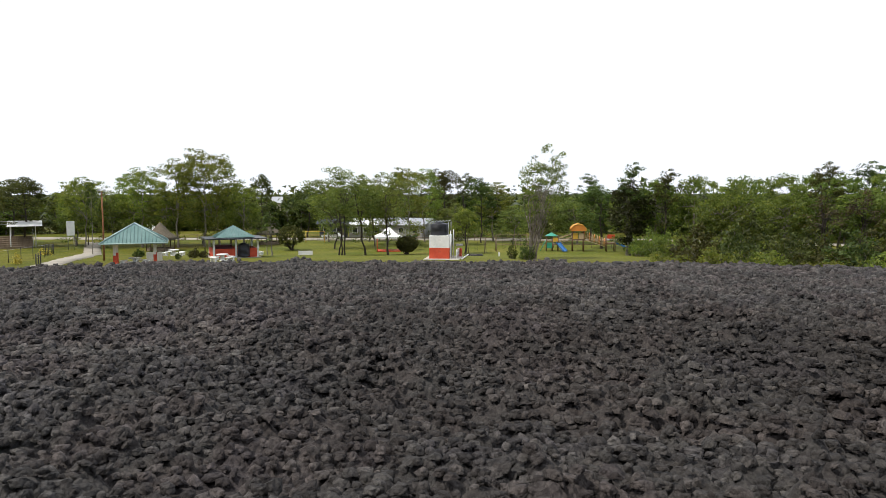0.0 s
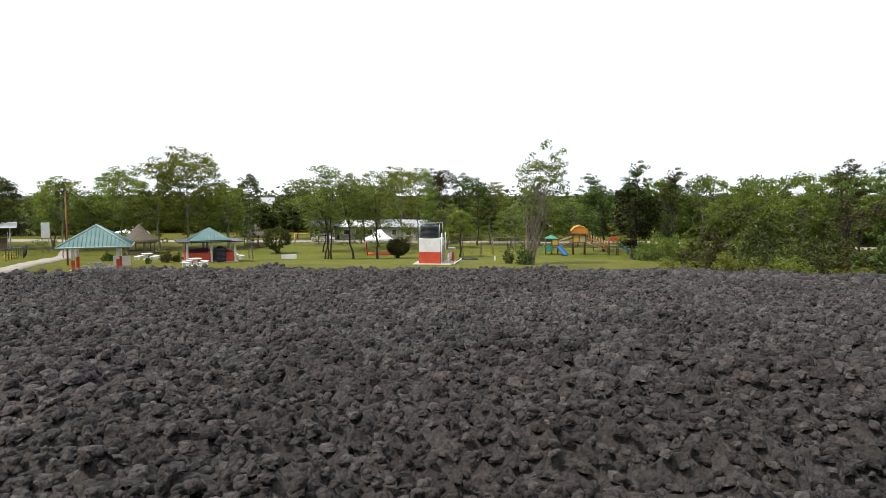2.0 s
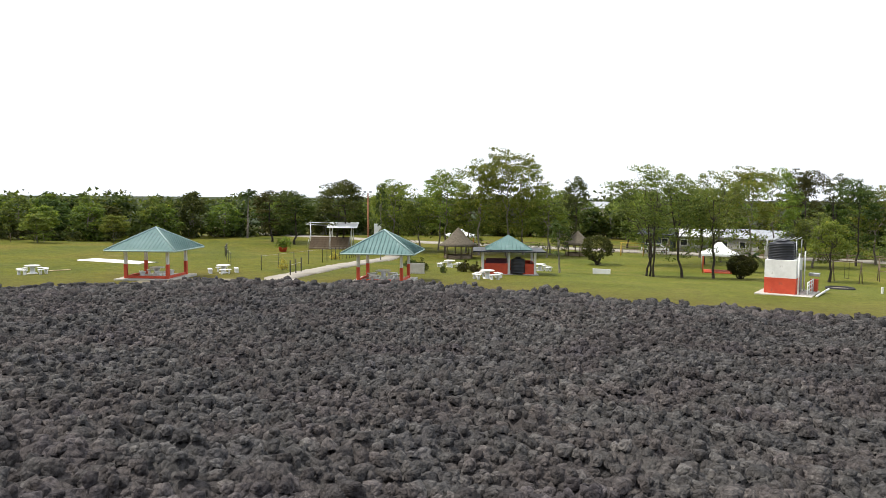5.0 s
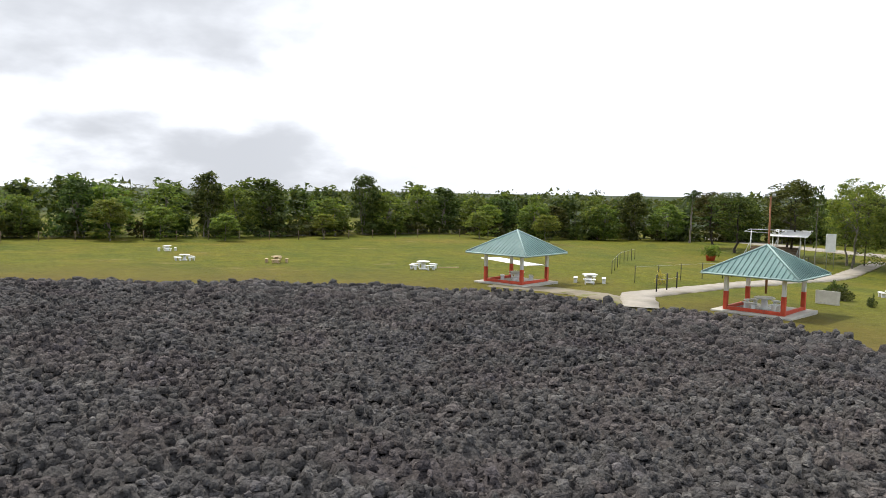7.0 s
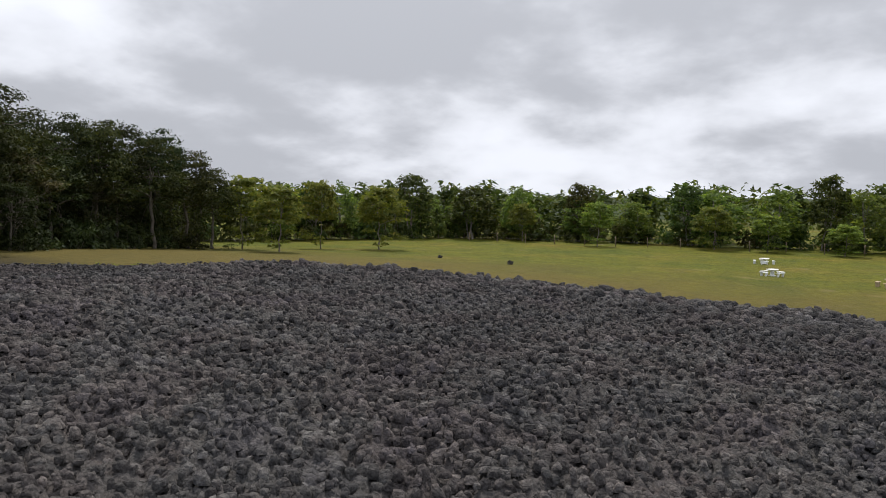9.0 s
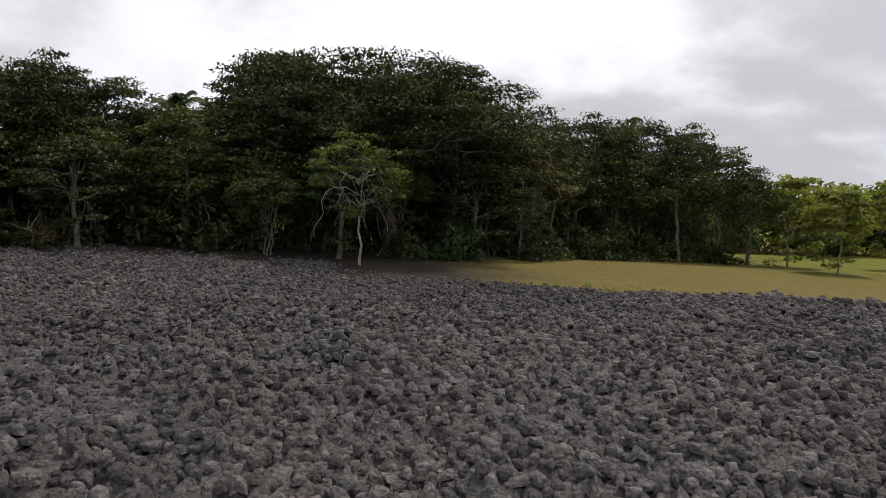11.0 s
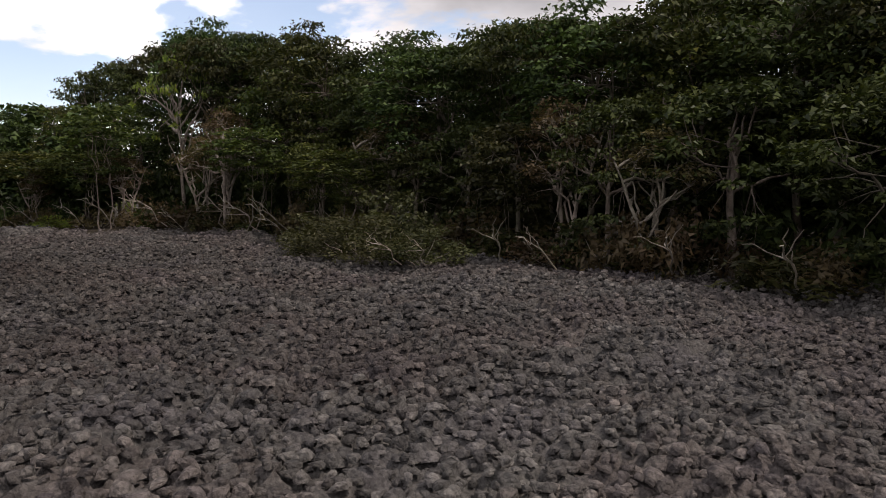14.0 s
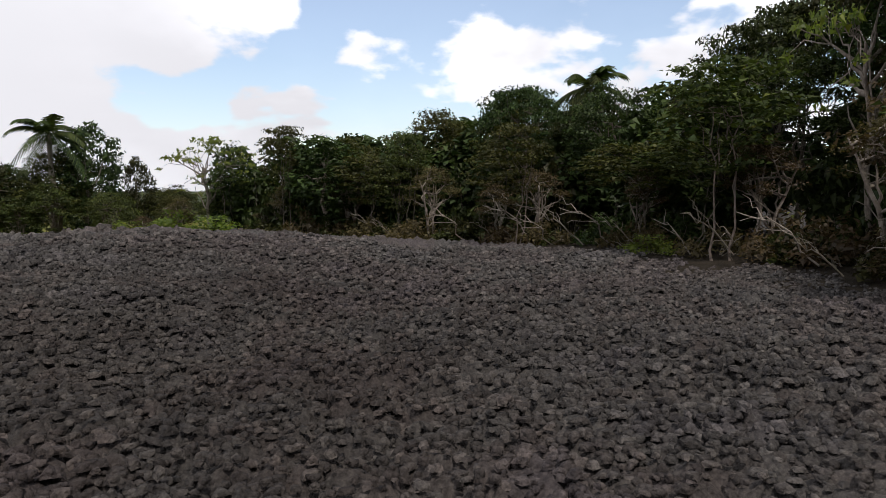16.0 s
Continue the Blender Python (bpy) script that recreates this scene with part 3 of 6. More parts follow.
# ---- the crust of broken clods that covers the mound, packed side by side ----
def crust(seed, gap, inner, outer, south, north):
    r = np.random.default_rng(seed)
    gx_, gy_ = np.meshgrid(np.arange(-6 - outer, outer - 6, gap), np.arange(-outer, outer, gap))
    x, y = gx_.ravel() + r.uniform(-0.42, 0.42, gx_.size) * gap, gy_.ravel() + r.uniform(-0.42, 0.42, gx_.size) * gap
    d = np.hypot(x + 6, y)
    d = d - 9 * sstep(8, 26, x) * sstep(4, -8, y)   # the fine crust reaches farther over the eastern shoulder
    keep = (d >= inner) & (d < outer) & (y + 1.5 * vnoise(x / 2, y / 2, 44) > south) & (y + 1.5 * vnoise(x / 2, y / 2, 44) <= north) & (inside_rim(x, y) > 0.25) & (vnoise(x / 1.3, y / 1.3, 41) + 0.5 * vnoise(x / 0.4, y / 0.4, 42) > 0.06 + 0.3 * r.random(x.size))
    x, y = x[keep], y[keep]
    k = np.arange(5)
    upper = np.stack([0.80 * np.cos(k * 1.2566), 0.80 * np.sin(k * 1.2566), 0 * k + 0.62], 1)
    lower = np.stack([1.0 * np.cos(k * 1.2566 + 0.63), 1.0 * np.sin(k * 1.2566 + 0.63), 0 * k - 0.45], 1)
    body = np.concatenate([[(0, 0, 0.95)], upper, lower])
    nxt = (k + 1) % 5
    ring = np.concatenate([np.stack([0 * k, 1 + k, 1 + nxt], 1), np.stack([1 + k, 6 + k, 1 + nxt], 1), np.stack([6 + k, 6 + nxt, 1 + nxt], 1)])
    n = len(x)
    size = gap * (0.44 + 0.30 * r.random(n) ** 1.6) * (0.82 + 0.36 * vnoise(x / 2.4, y / 2.4, 43))
    # flatter and finer on the southern slope and towards its edge
    calm = sstep(0, -10, y)
    size *= 1 - calm * 0.3 * (1 - sstep(0, 6, inside_rim(x, y)))
    turn = r.uniform(0, 2 * math.pi, n)
    v = body[None] * r.uniform(0.56, 1.32, (n, 11, 1)) * (size[:, None] * r.uniform(0.64, 1.36, (n, 3)))[:, None, :]
    v[:, :, 2] *= (0.90 - 0.25 * calm)[:, None]
    c, s = np.cos(turn)[:, None], np.sin(turn)[:, None]
    v = np.stack([v[:, :, 0] * c - v[:, :, 1] * s + x[:, None], v[:, :, 0] * s + v[:, :, 1] * c + y[:, None], v[:, :, 2] + (mud_surface(x, y) + size * (0.22 + 0.14 * calm) + 0.025 * calm)[:, None]], 2)
    return v.reshape(-1, 3), (ring[None] + 11 * np.arange(n)[:, None, None]).reshape(-1, 3)


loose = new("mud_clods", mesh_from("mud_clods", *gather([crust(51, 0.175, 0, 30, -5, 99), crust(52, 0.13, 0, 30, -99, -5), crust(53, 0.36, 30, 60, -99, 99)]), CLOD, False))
tagged(loose, "crust of broken dried clods over the mud", "mud clods", kind="stuff")


# ---- plants ----
def part(name, me, parent, label=""):
    """A mesh as one object under a thing or a part."""
    ob = new(name, me)
    ob.parent = parent
    return tagged(ob, label)


def tube(points, radii, sides=6):
    """A tapered tube along points: vertices and quads."""
    p, n = np.asarray(points, float), len(points)
    t = np.gradient(p, axis=0)
    t /= np.linalg.norm(t, axis=1)[:, None] + 1e-9
    ref = np.where(np.abs(t[:, 2:3]) > 0.9, np.array([[1.0, 0, 0]]), np.array([[0, 0, 1.0]]))
    a = np.cross(t, ref)
    a /= np.linalg.norm(a, axis=1)[:, None] + 1e-9
    b = np.cross(t, a)
    ang = np.arange(sides) * 2 * math.pi / sides
    ring = a[:, None] * np.cos(ang)[None, :, None] + b[:, None] * np.sin(ang)[None, :, None]
    v = (p[:, None] + ring * np.asarray(radii)[:, None, None]).reshape(-1, 3)
    i, j = np.meshgrid(np.arange(n - 1), np.arange(sides), indexing="ij")
    q = np.stack([i * sides + j, i * sides + (j + 1) % sides, (i + 1) * sides + (j + 1) % sides, (i + 1) * sides + j], -1).reshape(-1, 4)
    return v, q


def bend(rng, a, b, sag, steps=6, wobble=0.06):
    """A crooked way from a to b that bows upwards by sag."""
    u = np.linspace(0, 1, steps)[:, None]
    a, b = np.asarray(a, float), np.asarray(b, float)
    d = np.linalg.norm(b - a)
    p = a + (b - a) * u + np.array([0, 0, 1.0]) * sag * d * (4 * u * (1 - u))
    k = rng.normal(0, wobble * d, (steps, 3))
    k[0] = k[-1] = 0
    return p + k


def leaves(rng, centres, count, radius, flat, length, slender=0.42, up=0.9, droop=0.25):
    """Pointed leaf blades scattered in flattened clumps round the centres: vertices and triangles."""
    c = np.repeat(np.asarray(centres), count, 0)
    n = len(c)
    d = rng.normal(0, 1, (n, 3))
    d /= np.linalg.norm(d, axis=1)[:, None] + 1e-9
    r = radius * np.repeat(rng.uniform(0.65, 1.3, len(centres)), count) * rng.uniform(0.25, 1.0, n) ** 0.6
    o = c + d * r[:, None] * np.array([1, 1, flat])
    nor = rng.normal(0, 0.55, (n, 3)) + np.array([0, 0, up]) + 0.35 * d
    nor /= np.linalg.norm(nor, axis=1)[:, None] + 1e-9
    ax = d * np.array([1, 1, 0.2]) + rng.normal(0, 0.5, (n, 3)) - np.array([0, 0, droop])
    ax -= nor * (ax * nor).sum(1)[:, None]
    ax /= np.linalg.norm(ax, axis=1)[:, None] + 1e-9
    side = np.cross(nor, ax)
    L = (length * rng.uniform(0.6, 1.4, n))[:, None]
    w = L * slender * 0.62
    v = np.stack([o - ax * L * 0.4 + side * w, o + ax * L * 0.65 - nor * L * 0.12, o - ax * L * 0.4 - side * w], 1).reshape(-1, 3)
    return v, np.arange(3 * n).reshape(n, 3)


def tree(seed, height, width, label, leaf, bark=None, clear=0.35, limbs=7, clumps=110, per_clump=45, clump=0.75, flat=0.42, blade=0.24, stem=0.16,
         lean=0.0, stems=1, top=0.75, hollow=0.55, dome=1.0, up=0.9, droop=0.25, name="tree", category="tree", slender=0.56, skirt=0.25, twig=40, spread=0.16):
    """A tree at the origin: stems with limbs and twigs, and a crown of many small blades in clumps, uneven, with gaps."""
    rng = np.random.default_rng(seed)
    root = tagged(new(name), label, category)
    bark = bark or BARK
    base_z, mid = clear * height, height * (clear + (1 - clear) * 0.5)
    half = height * (1 - clear) * 0.5
    wood, twigs, tips, nodes = [], [], [], []
    # clump centres on an uneven, lumpy shell
    lump = rng.normal(0, 1, (9, 3))
    lump /= np.linalg.norm(lump, axis=1)[:, None]
    size = rng.uniform(-0.28, 0.30, 9)
    while len(tips) < clumps:
        d = rng.normal(0, 1, 3)
        d /= np.linalg.norm(d)
        if d[2] < -skirt and rng.random() < 0.75:
            continue
        r = 1 + (size * np.maximum(0, lump @ d) ** 3).sum()
        r *= rng.uniform(hollow, 1.0) ** 0.5
        p = np.array([d[0] * width / 2 * r, d[1] * width / 2 * r, mid + (d[2] if d[2] < 0 else d[2] * dome) * half * r])
        tips.append(p)
    tips = np.array(tips)
    tips[:, 2] = base_z + (tips[:, 2] - base_z) * (height - clump * flat - base_z) / (tips[:, 2].max() - base_z)
    tips[:, :2] *= (width / 2 - clump * 0.6) / np.quantile(np.hypot(tips[:, 0], tips[:, 1]), 0.95)
    tips[:, 0] += lean * tips[:, 2]
    for s in range(stems):
        off = np.array([0, 0, -0.25]) if stems == 1 else np.array([*rng.normal(0, 0.035 * width, 2), -0.25])
        head = np.array([lean * height * top, 0, height * top]) + np.array([*(rng.normal(0, 0.06 if stems == 1 else spread, 2) * width), 0])
        way = bend(rng, off, head, 0.0, 9, 0.012)
        rad = stem * (0.75 if stems > 1 else 1) * np.linspace(1, 0.3, 9)
        rad[0] *= 1.35
        wood.append(tube(way, rad, 6))
        for k in range(limbs):
            u = rng.uniform(0.42 if stems == 1 else 0.3, 0.98)
            i = u * 8
            start = way[int(i)] + (way[min(8, int(i) + 1)] - way[int(i)]) * (i - int(i))
            goal = tips[rng.integers(len(tips))]
            if goal[2] < start[2] - 0.4:
                goal = goal + np.array([0, 0, start[2] - goal[2]])
            end = start + (goal - start) * 0.72
            limb = bend(rng, start, end, rng.uniform(-0.02, 0.10), 6, 0.045)
            rr = stem * rng.uniform(0.30, 0.5)
            twigs.append(tube(limb, rr * np.linspace(1, 0.4, 6), 4))
            nodes.extend(limb[2:])
    nodes = np.array(nodes)
    for p in tips[:: max(1, clumps // twig)]:
        near = nodes[np.argmin(((nodes - p) ** 2).sum(1) + 0.6 * np.maximum(0, nodes[:, 2] - p[2]) ** 2)]
        twigs.append(tube(bend(rng, near, p, 0.04, 4, 0.05), stem * np.linspace(0.16, 0.05, 4), 3))
    part("trunk", mesh_from("trunk", *gather(wood + twigs), bark, True), root)
    part("crown", mesh_from("crown", *leaves(rng, tips, per_clump, clump, flat, blade, slender, up, droop), leaf), root)
    return root


def shrub(seed, height, width, label, leaf, clumps=40, per_clump=38, clump=0.45, blade=0.2, name="shrub", bark=None, flat=0.7, up=0.6):
    """A bush from the ground: many thin stems and a ragged dome of blades."""
    rng = np.random.default_rng(seed)
    root = tagged(new(name), label, "shrub")
    tips = []
    for k in range(clumps):
        a, u = rng.uniform(0, 2 * math.pi), rng.uniform(0, 1) ** 0.55
        z = rng.uniform(0.12, 1.0) * height * (1 - 0.55 * u * u) * rng.uniform(0.8, 1.15)
        tips.append((math.cos(a) * u * width / 2, math.sin(a) * u * width / 2, z))
    tips = np.array(tips)
    st = [tube(bend(rng, (tips[k][0] * 0.15, tips[k][1] * 0.15, -0.15), tips[k], 0.05, 5, 0.05), 0.03 * np.linspace(1, 0.35, 5), 4) for k in range(0, clumps, 3)]
    part("stem", mesh_from("stem", *gather(st), bark or BARK, True), root)
    part("foliage", mesh_from("foliage", *leaves(rng, tips, per_clump, clump, flat, blade, 0.45, up, 0.2), leaf), root)
    return root


def palm(seed, height, frond, label, count=18, stem=0.15, name="palm_tree"):
    """A palm: a ringed, slightly bowed stem and a head of feathered fronds."""
    rng = np.random.default_rng(seed)
    root = tagged(new(name), label, "palm tree")
    way = bend(rng, (0, 0, -0.3), (0.03 * height, 0.02 * height, height), 0.0, 14, 0.006)
    rad = stem * (np.linspace(1.15, 0.75, 14) + 0.05 * (np.arange(14) % 2))
    part("trunk", mesh_from("trunk", *tube(way, rad, 8), BARK, True), root)
    head = way[-1]
    for k in range(count):
        a, e = k * 2.399 + rng.uniform(-0.2, 0.2), rng.uniform(-0.25, 1.15)
        L = frond * rng.uniform(0.85, 1.1)
        u = np.linspace(0, 1, 12)
        out, rise = L * u * math.cos(e) * (1 - 0.1 * u), L * (u * math.sin(e) - 0.62 * u * u * (0.6 + 0.4 * math.cos(e)))
        rach = head + np.stack([out * math.cos(a), out * math.sin(a), rise], 1)
        pieces = [tube(rach, 0.028 * np.linspace(1, 0.2, 12), 4)]
        d = np.gradient(rach, axis=0)
        d /= np.linalg.norm(d, axis=1)[:, None]
        lat = np.array([-math.sin(a), math.cos(a), 0])
        vs = []
        for m in np.linspace(1.2, 10.9, 26):
            i = int(m)
            o, t = rach[i] + (rach[min(11, i + 1)] - rach[i]) * (m - i), d[i]
            ll = frond * 0.27 * (1 - 0.55 * abs(m / 11 - 0.4))
            for sgn in (-1, 1):
                ax = lat * sgn * 0.85 + t * 0.5 - np.array([0, 0, 0.42 + 0.2 * rng.random()])
                ax /= np.linalg.norm(ax)
                w = t * 0.04 * frond / 2.5
                vs += [o - w, o + w, o + ax * ll * 0.6 + w * 0.9, o + ax * ll]
        pieces.append((np.array(vs), np.arange(len(vs)).reshape(-1, 4)))
        part("frond", mesh_from("frond", *gather(pieces), LEAF_PALM), root)
    return root


def put(proto, spots, group="", seed=1):
    """Copies of a plant at spots (x, y, height factor, width factor); the first takes the plant itself."""
    rng = random.Random(seed)
    poses = [pose(x, y, gz(x, y) - 0.05, 0, 0, rng.uniform(0, 360)) @ Matrix.Diagonal((w, w, h, 1)) for x, y, h, w in spots]
    if group:
        tagged(proto, group=group)
    for m in poses[1:]:
        copy_thing(proto, m)
    proto.matrix_basis = poses[0]


def put_stuff(name, protos, spots, label, category, seed=1):
    """Many copies of plants joined: one object for the blades and one for the wood, for what nobody could count."""
    r = random.Random(seed)
    blades, wood, mats = [], [], []
    for i, (x, y, h, w) in enumerate(spots):
        proto = protos[i % len(protos)]
        m = np.array(pose(x, y, gz(x, y) - 0.05, 0, 0, r.uniform(0, 360)) @ Matrix.Diagonal((w, w, h, 1)))
        for ch in proto.children:
            me = ch.data
            co = np.empty(len(me.vertices) * 3, np.float32)
            me.vertices.foreach_get("co", co)
            co = co.reshape(-1, 3) @ m[:3, :3].T + m[:3, 3]
            idx = np.empty(len(me.loops), np.int32)
            me.loops.foreach_get("vertex_index", idx)
            (wood if ch.name.startswith(("trunk", "stem")) else blades).append((co, idx.reshape(len(me.polygons), -1)))
    mats = [[c for c in protos[0].children if c.name.startswith(("trunk", "stem")) == k][0].data.materials[0] for k in (False, True)]
    for pieces, mat, tail in ((blades, mats[0], "_leaves"), (wood, mats[1], "_stems")):
        tagged(new(name + tail, mesh_from(name + tail, *gather(pieces), mat)), label, category, kind="stuff")


def put_tagged(proto, spots, group, seed=1):
    tagged(proto, group=group)
    put(proto, spots, seed=seed)


# ---- the wood on the southern slope ----
def grown(x):
    """How tall the wood stands along its edge, from west to east."""
    return float(np.interp(x, [-56, -42, -36, -30, -18.5, -17.5, 8, 12, 24, 33, 44], [1.08, 1.12, 1.06, 0.98, 1.0, 1.0, 1.0, 1.07, 1.10, 1.15, 0.95]))


WOOD_GROUP = "trees of the dark wood"
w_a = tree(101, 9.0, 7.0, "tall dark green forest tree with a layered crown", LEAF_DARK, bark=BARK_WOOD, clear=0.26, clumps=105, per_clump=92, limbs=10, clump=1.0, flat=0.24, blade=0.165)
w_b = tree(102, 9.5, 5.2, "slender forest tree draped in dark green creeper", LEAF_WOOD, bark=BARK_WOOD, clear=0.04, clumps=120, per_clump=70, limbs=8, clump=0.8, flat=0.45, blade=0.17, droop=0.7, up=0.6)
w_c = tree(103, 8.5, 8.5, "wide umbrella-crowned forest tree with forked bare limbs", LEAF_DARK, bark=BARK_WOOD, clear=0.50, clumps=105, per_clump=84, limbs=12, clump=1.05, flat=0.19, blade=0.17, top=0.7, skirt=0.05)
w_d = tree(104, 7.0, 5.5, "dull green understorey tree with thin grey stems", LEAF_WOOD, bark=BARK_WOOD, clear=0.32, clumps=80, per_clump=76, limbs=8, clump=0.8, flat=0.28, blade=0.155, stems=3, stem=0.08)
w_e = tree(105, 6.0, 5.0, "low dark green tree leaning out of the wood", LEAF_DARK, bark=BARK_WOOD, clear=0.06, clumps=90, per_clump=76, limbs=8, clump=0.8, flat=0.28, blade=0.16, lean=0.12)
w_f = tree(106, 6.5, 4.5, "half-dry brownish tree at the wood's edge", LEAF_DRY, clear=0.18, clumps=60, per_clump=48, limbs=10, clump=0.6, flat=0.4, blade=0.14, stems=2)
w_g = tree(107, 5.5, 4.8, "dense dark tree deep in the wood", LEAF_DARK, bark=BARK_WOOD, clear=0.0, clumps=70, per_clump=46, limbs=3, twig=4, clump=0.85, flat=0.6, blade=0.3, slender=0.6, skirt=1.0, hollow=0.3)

w_a_spots = [(-36.0, -31.3, 0.82, 0.83), (-32.9, -30.4, 0.86, 0.89), (-31.3, -27.8, 0.71, 0.68), (-25.2, -27.8, 1.03, 1.07), (-22.1, -26.8, 0.89, 0.83), (24.2, -25.8, 0.67, 0.72), (29.4, -20.5, 0.65, 0.6), (-41.7, -40.9, 1.07, 1.03), (-37.9, -37.7, 1.02, 0.98), (-34.3, -36.4, 1.02, 0.99), (-27.3, -32.4, 1.2, 1.14), (-8.9, -31.1, 0.89, 0.86), (0.7, -32.8, 0.93, 0.9), (2.7, -34.7, 0.93, 0.9), (17.3, -33.2, 0.95, 0.91), (21.2, -31.2, 1.03, 0.99), (35.6, -20.1, 0.74, 0.71), (39.8, -16.9, 0.85, 0.82), (45.5, -5.2, 0.79, 0.76), (47.3, 1.6, 0.54, 0.57)]
w_a_spots += [(47.9, 3.8, 0.58, 0.57), (-27.2, -35.7, 1.13, 1.21), (-26.2, -36.1, 1.12, 1.21), (-17.7, -34.5, 0.9, 0.99), (-15.1, -35.2, 0.86, 0.94), (10.7, -40.3, 1.14, 1.21), (49.1, -6.5, 0.76, 0.83), (53.7, 4.0, 0.58, 0.71), (52.9, 11.1, 0.62, 0.71)]
w_a_spots += [(-24.8, -25.6, 1.0, 0.9), (-28.6, -26.5, 0.98, 0.9), (-31.5, -30, 1.0, 1.0), (-20.0, -27.5, 0.95, 1.0), (-23.0, -28.6, 1.1, 1.0), (-20, -33.5, 1.2, 1.2), (-45.7, -33.2, 1.02, 0.9), (-48.8, -32.6, 1.0, 0.85), (-41, -33.2, 0.98, 0.9)]
w_a_spots += [(5.5, -29, 0.9, 0.95), (-7.8, -29, 0.93, 0.9), (-1.2, -29.3, 0.91, 0.95), (13.2, -29.4, 0.99, 0.9), (16.8, -30.5, 1.02, 1.0), (9.3, -30, 0.95, 0.95), (23.5, -29.5, 1.12, 1.0), (-12, -30, 0.92, 0.9), (-9.6, -29.6, 1.0, 0.8)]
put_tagged(w_a, [(x, y, h * grown(x), w) for x, y, h, w in w_a_spots], WOOD_GROUP, 2)
w_b_spots = [(-56.1, -38.8, 0.84, 1.28), (-42.9, -37.0, 0.83, 1.05), (-40.0, -33.4, 0.77, 0.85), (-18.6, -26.4, 0.67, 0.99), (-15.1, -26.9, 0.7, 0.98), (-9.1, -28.2, 0.72, 0.87), (-4.7, -28.3, 0.74, 1.0), (10.4, -30.4, 0.76, 1.0), (26.8, -23.2, 0.59, 0.73), (35.3, -15.8, 0.71, 0.8), (38.2, -11.9, 0.71, 0.83), (43.0, 1.3, 0.4, 0.5), (43.3, 5.8, 0.35, 0.5), (45.5, 11.0, 0.45, 0.63), (45.0, 15.0, 0.81, 1.13), (-30.0, -31.3, 1.05, 1.44), (-16.9, -31.4, 0.77, 1.06), (40.2, -13.2, 0.69, 0.95), (44.9, -8.7, 0.74, 1.01), (49.6, 9.7, 0.5, 0.77)]
w_b_spots += [(-43, -32, 0.9, 1.1), (-47.5, -31.2, 0.85, 1.1), (-51.5, -31.5, 0.82, 1.0), (-53.8, -31, 0.7, 0.9), (-36.5, -29.8, 0.78, 1.0), (-33.5, -28.3, 0.75, 1.0)]
put_tagged(w_b, [(x, y, h * grown(x), w) for x, y, h, w in w_b_spots], WOOD_GROUP, 3)
w_c_spots = [(-27.7, -27.9, 1.02, 0.87), (0.3, -29.2, 0.92, 0.65), (4.7, -29.4, 0.9, 0.61), (8.6, -29.1, 0.74, 0.45), (20.4, -28.2, 1.02, 0.65), (32.6, -16.5, 0.73, 0.58), (-20.9, -30.2, 1.22, 0.92), (-13.6, -31.0, 0.8, 0.6), (-4.2, -32.0, 0.98, 0.73), (10.6, -33.5, 0.98, 0.73), (28.1, -29.5, 1.09, 0.82), (30.8, -27.1, 0.87, 0.65), (48.8, 15.4, 0.9, 0.67), (-39.6, -45.8, 1.09, 0.92), (-34.4, -41.2, 1.32, 1.0), (-31.1, -38.9, 1.41, 1.0), (-5.8, -37.4, 1.08, 0.92), (-0.7, -38.2, 0.99, 0.84), (22.5, -37.4, 1.03, 0.88), (30.0, -32.8, 1.23, 1.0)]
w_c_spots += [(39.6, -26.7, 0.88, 0.75), (42.6, -19.5, 0.87, 0.74), (51.8, 0.8, 0.8, 0.68), (53.8, 15.4, 0.65, 0.59)]
w_c_spots += [(2.2, -30, 0.96, 0.8), (-4.6, -29.8, 0.96, 0.8), (20, -29.8, 1.08, 0.85), (28.5, -26.6, 0.95, 0.75)]
put_tagged(w_c, [(x, y, h * grown(x), w) for x, y, h, w in w_c_spots], WOOD_GROUP, 4)
w_d_spots = [(-57.2, -43.3, 0.76, 0.75), (-53.3, -39.2, 0.89, 0.81), (-42.1, -31.4, 0.8, 0.81), (-25.0, -24.6, 0.66, 0.69), (-18.5, -23.6, 0.55, 0.66), (7.9, -27.1, 0.52, 0.56), (10.5, -27.0, 0.63, 0.58), (35.5, -10.4, 0.64, 0.71), (40.2, 1.8, 0.38, 0.43), (42.0, 9.6, 0.53, 0.55), (42.9, 14.1, 0.7, 0.64), (43.2, 16.8, 0.61, 0.65), (-59.5, -40.1, 1.07, 1.09), (-46.1, -37.8, 1.34, 1.06), (-11.3, -27.6, 0.84, 0.77), (14.8, -29.0, 1.11, 0.98), (40.3, -6.6, 0.86, 0.8), (41.8, -2.1, 0.73, 0.68)]
put_tagged(w_d, w_d_spots, WOOD_GROUP, 5)
w_e_spots = [(-10.8, -25.2, 0.8, 0.9), (-7.0, -26.6, 0.85, 0.9), (-54.8, -41.1, 1.08, 1.0), (-46.9, -34.8, 0.86, 0.87), (-44.3, -33.2, 0.89, 0.75), (-38.3, -30.5, 1.08, 1.0), (-31.9, -25.2, 0.66, 0.56), (-29.5, -25.0, 0.83, 0.94), (-21.5, -22.9, 0.89, 0.75), (-3.8, -25.9, 0.79, 0.68), (-0.1, -26.8, 0.71, 0.71), (2.5, -27.4, 0.76, 0.7), (4.7, -26.9, 0.61, 0.69)]
put_tagged(w_e, w_e_spots, WOOD_GROUP, 6)
